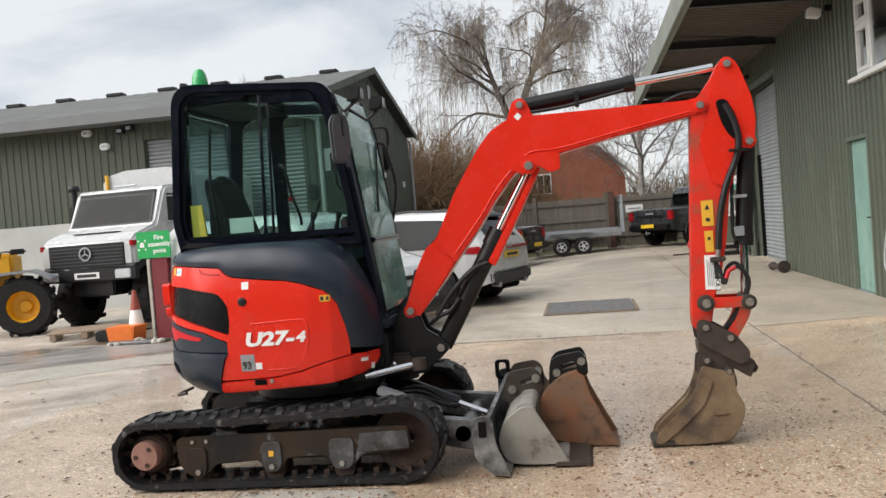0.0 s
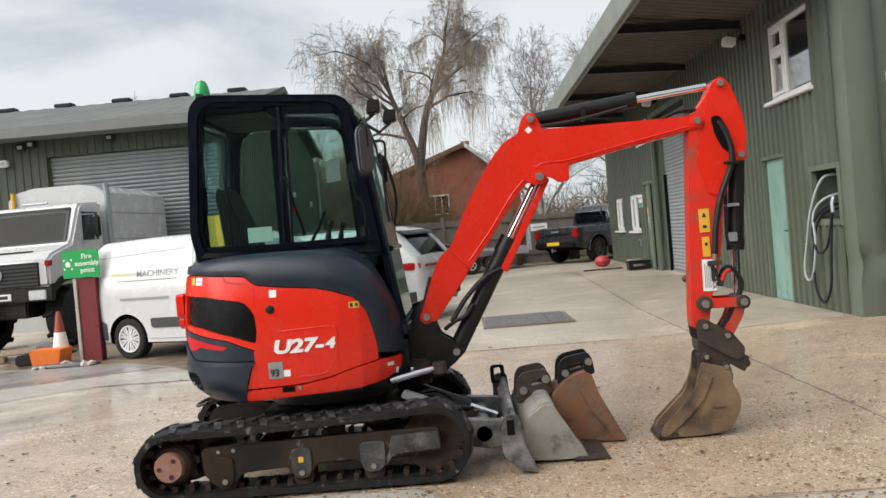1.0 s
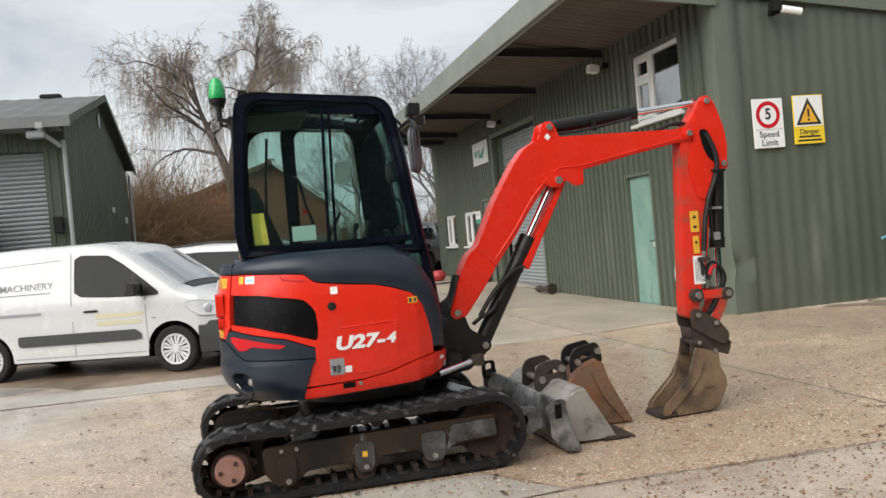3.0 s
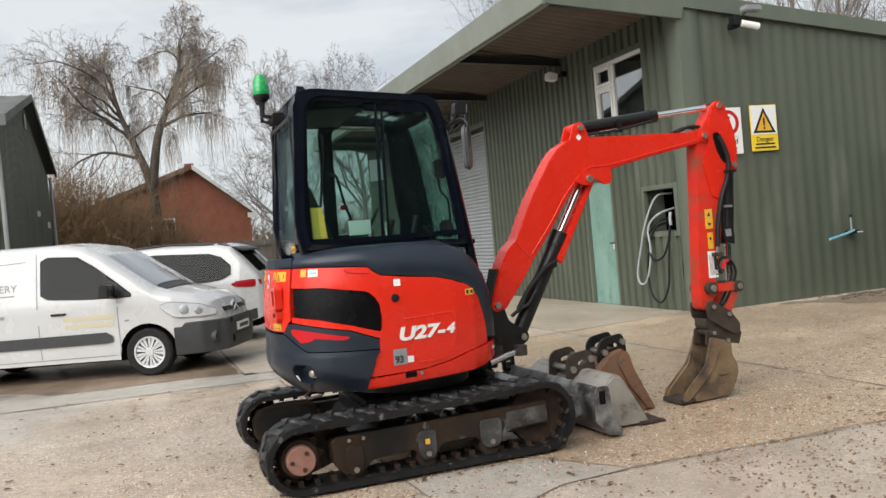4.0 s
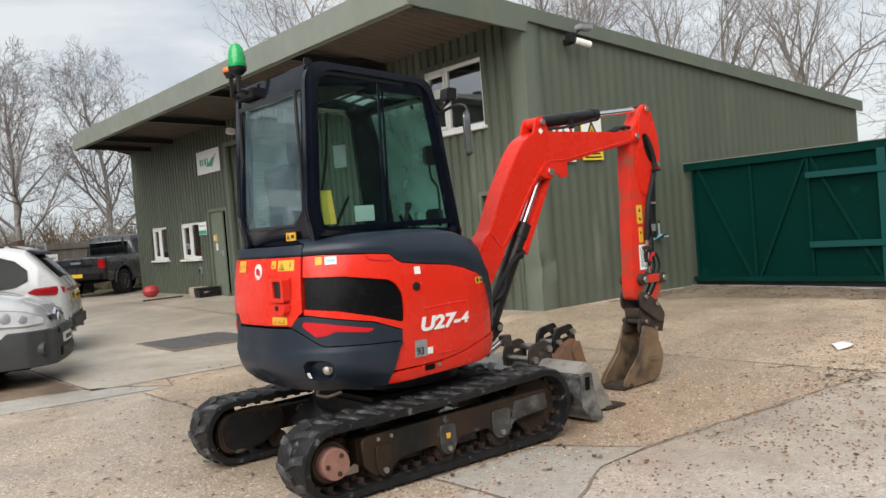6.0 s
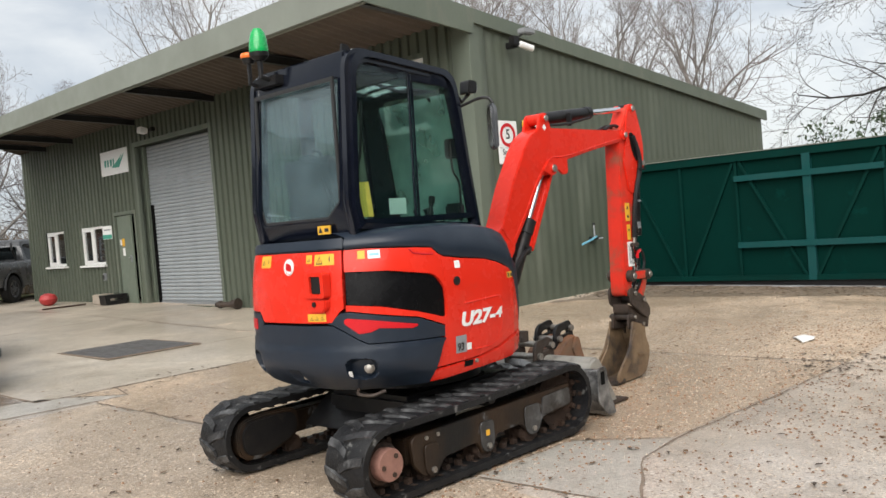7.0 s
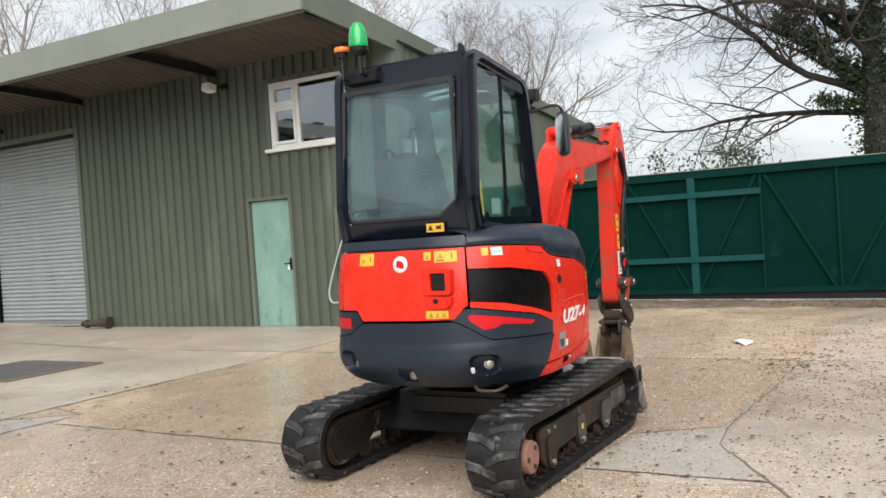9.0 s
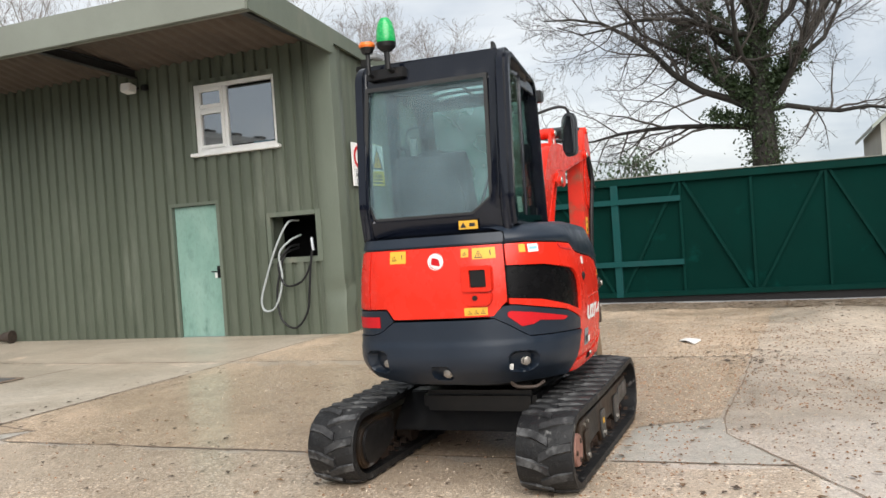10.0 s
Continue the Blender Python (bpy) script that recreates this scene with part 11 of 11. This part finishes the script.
# the old willow behind the fence: two leaders from a low fork, arching limbs, hanging twigs
limbed_tree((-2.6, 40.0, 0), 12, "bare weeping willow with hanging tan twigs",
            [([(0.2, 0, -0.1), (0.15, 0, 2.6), (0.0, 0, 4.9), (-0.55, 0.1, 6.7), (-1.05, 0.2, 8.2), (-1.3, 0.2, 9.8)], 0.36, 0.05), ([(0.05, 0, 4.6), (0.5, 0.2, 7.0), (1.1, 0.1, 8.4), (1.6, 0.0, 9.8), (1.8, 0.1, 11.0)], 0.24, 0.045)],
            [(0, 0.66, 185, 28, 4.4, 0.10), (0, 0.72, 165, 35, 3.4, 0.09), (0, 0.78, 220, 40, 3.0, 0.08), (0, 0.85, 150, 50, 2.6, 0.07), (0, 0.9, 200, 60, 2.4, 0.06), (0, 0.95, 90, 65, 2.2, 0.05), (0, 0.6, 265, 25, 3.2, 0.09), (0, 0.68, 80, 30, 3.0, 0.08), (0, 0.55, 178, 22, 4.6, 0.10),
             (1, 0.3, -5, 30, 3.2, 0.10), (1, 0.45, 20, 35, 3.0, 0.08), (1, 0.5, 170, 45, 2.6, 0.07), (1, 0.62, -30, 40, 2.6, 0.07), (1, 0.75, 60, 55, 2.2, 0.06), (1, 0.85, 150, 60, 2.0, 0.05), (1, 0.92, -10, 60, 1.8, 0.05), (1, 0.55, -90, 35, 2.6, 0.07), (1, 0.97, 250, 70, 1.6, 0.04), (1, 0.35, -70, 20, 3.0, 0.08), (0, 0.62, 175, 50, 4.6, 0.09), (0, 0.8, 185, 45, 4.2, 0.08), (1, 0.55, 5, 55, 3.6, 0.08), (1, 0.42, -15, 48, 4.2, 0.09), (1, 0.7, 30, 40, 3.4, 0.07), (0, 0.97, 120, 70, 2.6, 0.05), (1, 0.99, 60, 75, 2.2, 0.05)],
            BARK, TWIG_BIRCH, (10, 6, 4), 0.15, 0.19, 0.0075, 0.56, weep=(3.0, 4, 2, 0), weep_mat=TWIG_WILLOW)
for i, (x, y, h, s, lab) in enumerate(((2.5, 36.0, 11.0, 21, "slender bare birch behind the fence"), (6.4, 38.0, 11.5, 22, "slender bare birch beyond the workshop"), (9.5, 40.0, 10.0, 24, "bare birch beyond the workshop"), (13.0, 41.0, 11.0, 25, "bare birch beyond the workshop"))):
    bare_tree((x, y, 0), h, s, lab, BIRCH_BARK, TWIG_BIRCH, spread=0.45, trunk=0.16, first=0.22, limbs=17, droop=0.10, rise=0.35, levels=4, kids=8, twigs=7, crown=0.42, thin=0.0065, parts="bare birches")
for i, (x, y, h, s) in enumerate(((12.0, 31.0, 15.5, 31), (17.0, 30.0, 15.5, 32), (20.0, 25.5, 15.0, 33), (24.5, 26.0, 14.0, 35), (26.0, 23.0, 13.5, 34), (26.0, 20.0, 12.5, 36), (23.0, 16.0, 10.5, 37))):
    bare_tree((x, y, 0), h, s, "bare tree rising behind the workshop roof", BIRCH_BARK, TWIG_GREY, spread=0.5, trunk=0.2, first=0.25, limbs=15, rise=0.5, levels=4, kids=7, twigs=5, crown=0.54, thin=0.0055, parts="bare trees behind the roof")
for i, (x, y, h, s) in enumerate(((-17.0, 44.0, 11.5, 41), (-13.5, 45.0, 10.5, 42), (-8.5, 46.0, 10.0, 43), (-23.0, 42.0, 10.0, 44))):
    bare_tree((x, y, 0), h, s, "thin bare tree behind the store roof", BARK, TWIG_GREY, spread=0.45, trunk=0.12, first=0.35, limbs=9, rise=0.4, levels=4, kids=5, twigs=4, crown=0.4, thin=0.007, parts="bare trees behind the store")

# spreading oak with ivy beyond the gate
OAK_LIMBS = ((0.385, 92, 2, 6.2, 0.115), (0.42, 96, 30, 6.0, 0.15), (0.43, 82, 38, 5.0, 0.14), (0.53, 86, 44, 5.2, 0.16), (0.60, 101, 34, 5.2, 0.11), (0.61, 95, 20, 3.8, 0.08), (0.65, 84, 54, 4.2, 0.11),
             (0.65, 276, 58, 4.2, 0.12), (0.68, 264, 36, 4.8, 0.10), (0.56, 262, 42, 5.6, 0.13), (0.45, 276, 44, 6.5, 0.16), (0.435, 257, 36, 5.2, 0.13), (0.42, 281, 2, 5.6, 0.10), (0.51, 265, 10, 5.2, 0.10))
oak = limbed_tree((16.4, 4.1, 0), 57, "wide bare oak with an ivy-covered trunk beyond the gate",
                  [([(0, 0, -0.1), (0.03, 0.02, 2.0), (0.0, 0.03, 4.0), (0.06, 0.08, 6.0), (0.02, 0.16, 8.0), (0.1, 0.3, 10.0)], 0.50, 0.07)],
                  [(0, *v) for v in OAK_LIMBS] + [(0, 0.5, 175, 30, 4.4, 0.11), (0, 0.55, 5, 30, 4.4, 0.11), (0, 0.62, 140, 45, 4.4, 0.1), (0, 0.62, 220, 45, 4.4, 0.1), (0, 0.75, 70, 60, 3.6, 0.09), (0, 0.74, 240, 58, 3.6, 0.09), (0, 0.82, 120, 65, 3.4, 0.07), (0, 0.86, 300, 70, 3.2, 0.07)],
                  BARK_DARK, TWIG_OAK, (16, 9, 5), -0.05, 0.21, 0.0045, 0.46)
ivy_spots = [((0.07 * math.sin(2 * k), 0.07 * math.cos(3 * k), 0.3 + 0.22 * k), (0.34 - 0.006 * k, 0.34 - 0.006 * k, 0.18)) for k in range(30)]
for i in (0, 1, 2, 3, 10, 11):
    up_, az_, rise_ = OAK_LIMBS[i][:3]
    a, e = radians(az_), radians(rise_)
    ivy_spots += [((0.3 * j * math.cos(a) * math.cos(e), 0.3 * j * math.sin(a) * math.cos(e), 10 * up_ + 0.3 * j * math.sin(e) + 0.012 * j * j), (0.12, 0.12, 0.10)) for j in range(1, 9 if i in (1, 2, 3) else 5)]
leaf_cloud("ivy", ivy_spots, 1, 300, IVY, oak, 3, 0.05)

# hedges and scrub, uncountable twigs
def scrub(name, x0, x1, y0, y1, h, count, mat, seed, label, thin=0.008, leafy=None):
    rng = np.random.RandomState(seed)
    s = Strands()
    for _ in range(count):
        p = np.array((rng.uniform(x0, x1), rng.uniform(y0, y1), 0.0))
        hh = h * rng.uniform(0.45, 1.0) * (0.75 + 0.25 * math.sin(p[0] * 0.9 + seed) * math.cos(p[1] * 0.7))
        d = unit(np.array((rng.normal(0, 0.35), rng.normal(0, 0.35), 1.0)))
        pts = [p]
        for k in range(5):
            d = unit(d + rng.normal(0, 0.28, 3))
            pts.append(pts[-1] + d * hh / 5)
        s.strand(pts, [thin * 2, thin * 1.7, thin * 1.4, thin, thin * 0.8, thin * 0.5], 3)
        for k in range(4):
            q = pts[1 + rng.randint(4)]
            dd = unit(rng.normal(0, 1, 3) + np.array((0, 0, 0.6)))
            s.strand([q, q + dd * hh * 0.12, q + (dd + rng.normal(0, 0.3, 3)) * hh * 0.25], [thin, thin * 0.7, thin * 0.4], 3)
    return tagged(new(name, s.mesh(name, mat)), label, "scrub", kind="stuff")


scrub("scrub", -14, 16, 31.5, 36, 2.9, 2600, HEDGE_MAT, 61, "tangled bare brown scrub behind the fence", 0.014)
scrub("scrub", -10.5, -4.6, 37.0, 39.5, 8.2, 3600, HEDGE_BROWN, 66, "dense brown thicket in front of the house", 0.012)
scrub("scrub", -4.6, -1.6, 37.0, 39.5, 6.0, 900, HEDGE_BROWN, 67, "thin brown thicket in front of the house", 0.010)
scrub("scrub", 16, 34, 30, 38, 4.0, 1200, HEDGE_MAT, 62, "tangled bare brown scrub behind the workshop", 0.016)
scrub("scrub", 20, 30, -4, 14, 3.6, 1900, HEDGE_MAT, 63, "tangled bare brown scrub beyond the gate", 0.011)
scrub("scrub", -34, -4, 50, 60, 5.0, 1500, HEDGE_MAT, 64, "distant brown scrub", 0.022)
scrub("scrub", -2, 40, 56, 66, 6.5, 2200, HEDGE_MAT, 65, "distant brown scrub", 0.026)
ev = thing("evergreen_shrub", (15.2, 7.6, 0), "dark evergreen shrub looking over the gate", "shrub")
st = Strands()
rng = np.random.RandomState(4)
cl = []
for k in range(26):
    a = rng.rand() * 6.28
    d = unit(np.array((math.cos(a) * 0.7, math.sin(a) * 0.7, rng.uniform(0.6, 1.6))))
    q = d * rng.uniform(1.6, 3.4)
    st.strand([np.zeros(3), q * 0.5, q], [0.035, 0.022, 0.01], 4)
    cl.append((tuple(q), (0.22, 0.22, 0.18)))
st.make("trunk", BARK, ev)
leaf_cloud("crown", cl, 1, 90, EVERGREEN, ev, 5, 0.06)

# ---- leaves and grit on the yard ----
def litter(name, spots, mat, label, seed, size, flat=True):
    rng = np.random.RandomState(seed)
    v, f = [], []
    for x0, x1, y0, y1, n, clump in spots:
        for _ in range(n):
            x, y = rng.uniform(x0, x1), rng.uniform(y0, y1)
            if clump:
                x, y = 0.5 * (x0 + x1) + rng.normal(0, (x1 - x0) / 5), 0.5 * (y0 + y1) + rng.normal(0, (y1 - y0) / 5)
            s, a = size * rng.uniform(0.45, 1.5), rng.rand() * 6.28
            z = gz(x, y) + 0.012
            c, sn = math.cos(a), math.sin(a)
            i = len(v)
            if flat:
                for px, py, pz in ((-1, 0, 0), (-0.2, 0.5, 0.25), (1, 0.05, 0.1), (0.1, -0.5, 0.3)):
                    v.append((x + s * (px * c - py * sn), y + s * (px * sn + py * c), z + s * pz * rng.uniform(0.2, 1.0)))
                f += [(i, i + 3, i + 2), (i, i + 2, i + 1)]
            else:
                for px, py, pz in ((-1, -0.6, 0), (1, -0.7, 0), (0.8, 0.7, 0), (-0.7, 0.8, 0), (0.1, 0, 1.1)):
                    v.append((x + s * (px * c - py * sn), y + s * (px * sn + py * c), z - 0.008 + s * 0.8 * pz))
                f += [(i, i + 1, i + 4), (i + 1, i + 2, i + 4), (i + 2, i + 3, i + 4), (i + 3, i, i + 4)]
    me = bpy.data.meshes.new(name)
    me.from_pydata(v, [], f)
    me.materials.append(mat)
    return tagged(new(name, me), label, "litter", kind="stuff")


LEAF_BROWN = material("dead_brown_leaves", (0.11, 0.065, 0.035), 0.8, vary=(0.18, 0.11, 0.055), scale=9.0, amount=1.0)
LEAF_DARK = material("wet_dark_leaves", (0.05, 0.036, 0.026), 0.6, vary=(0.085, 0.055, 0.035), scale=9.0, amount=1.0)
CHIP = material("pale_stone_chips", (0.60, 0.51, 0.41), 0.8, vary=(0.30, 0.23, 0.17), scale=13.0, amount=1.0)
GRIT = material("brown_grit", (0.30, 0.17, 0.095), 0.85, vary=(0.11, 0.07, 0.045), scale=13.0, amount=1.0)
litter("dead_leaves", [(-6, 6.8, 1.5, 10, 300, False), (-9, -2, 4, 11, 120, False), (0, 7, 2.5, 8, 190, False), (0.5, 4.5, 1.5, 5.0, 80, False), (-4.5, -1, 1.5, 4.6, 90, False), (3.0, 7.0, 1.0, 3.6, 160, False), (5.8, 7.0, 0.0, 9.4, 500, False)], LEAF_BROWN, "dead brown leaves strewn over the yard", 71, 0.024)
litter("wet_leaves", [(-5, 6.8, 2, 10, 140, False), (1.0, 2.6, 3.4, 4.9, 120, True), (5.9, 7.0, 0.5, 9.4, 1100, False), (5.4, 7.1, 8.8, 9.5, 200, False), (-2.5, 1.5, 9.9, 10.7, 80, False), (-7, -1, 2.0, 9.0, 220, False)], LEAF_DARK, "dark wet leaves lying in drifts", 72, 0.024)
litter("stone_chips", [(-5, 6.5, 1.5, 9.5, 2400, False), (-1.5, 2.5, 3.0, 6.5, 1500, False), (0.5, 5.0, 1.5, 6.5, 1500, False), (-6.0, -2.6, 2.0, 7.0, 700, False)], CHIP, "pale stone chips on the worn concrete", 73, 0.0055, False)
litter("grit", [(-4, 6, 2.2, 9.5, 1500, False), (-1.0, 2.2, 3.6, 6.6, 900, True), (1.5, 5.0, 2.5, 6.0, 700, True), (-3.2, -0.6, 4.3, 5.0, 500, False), (-0.6, 3.5, 2.0, 6.4, 2600, False), (-3.5, 1.5, 2.2, 4.2, 900, False)], GRIT, "brown grit on the worn concrete", 74, 0.0075, False)
bm = bmesh.new()
rng = np.random.RandomState(76)
ring = [(2.52, 4.72), (2.64, 4.66), (2.78, 4.70), (2.86, 4.84), (2.74, 4.90), (2.62, 4.82)]
vs = [bm.verts.new((x, y, gz(x, y) + rng.uniform(0.012, 0.045))) for x, y in ring]
mid = bm.verts.new((2.69, 4.78, gz(2.69, 4.78) + 0.05))
for k in range(6):
    bm.faces.new((vs[k], vs[(k + 1) % 6], mid))
crumple = bmesh.ops.extrude_face_region(bm, geom=bm.faces[:])
for q in crumple["geom"]:
    if isinstance(q, bmesh.types.BMVert):
        q.co.z -= 0.012
bmesh.ops.recalc_face_normals(bm, faces=bm.faces[:])
paper = solo("paper_scrap", bm, DECAL_WHITE, "crumpled white paper scrap on the ground", "paper")
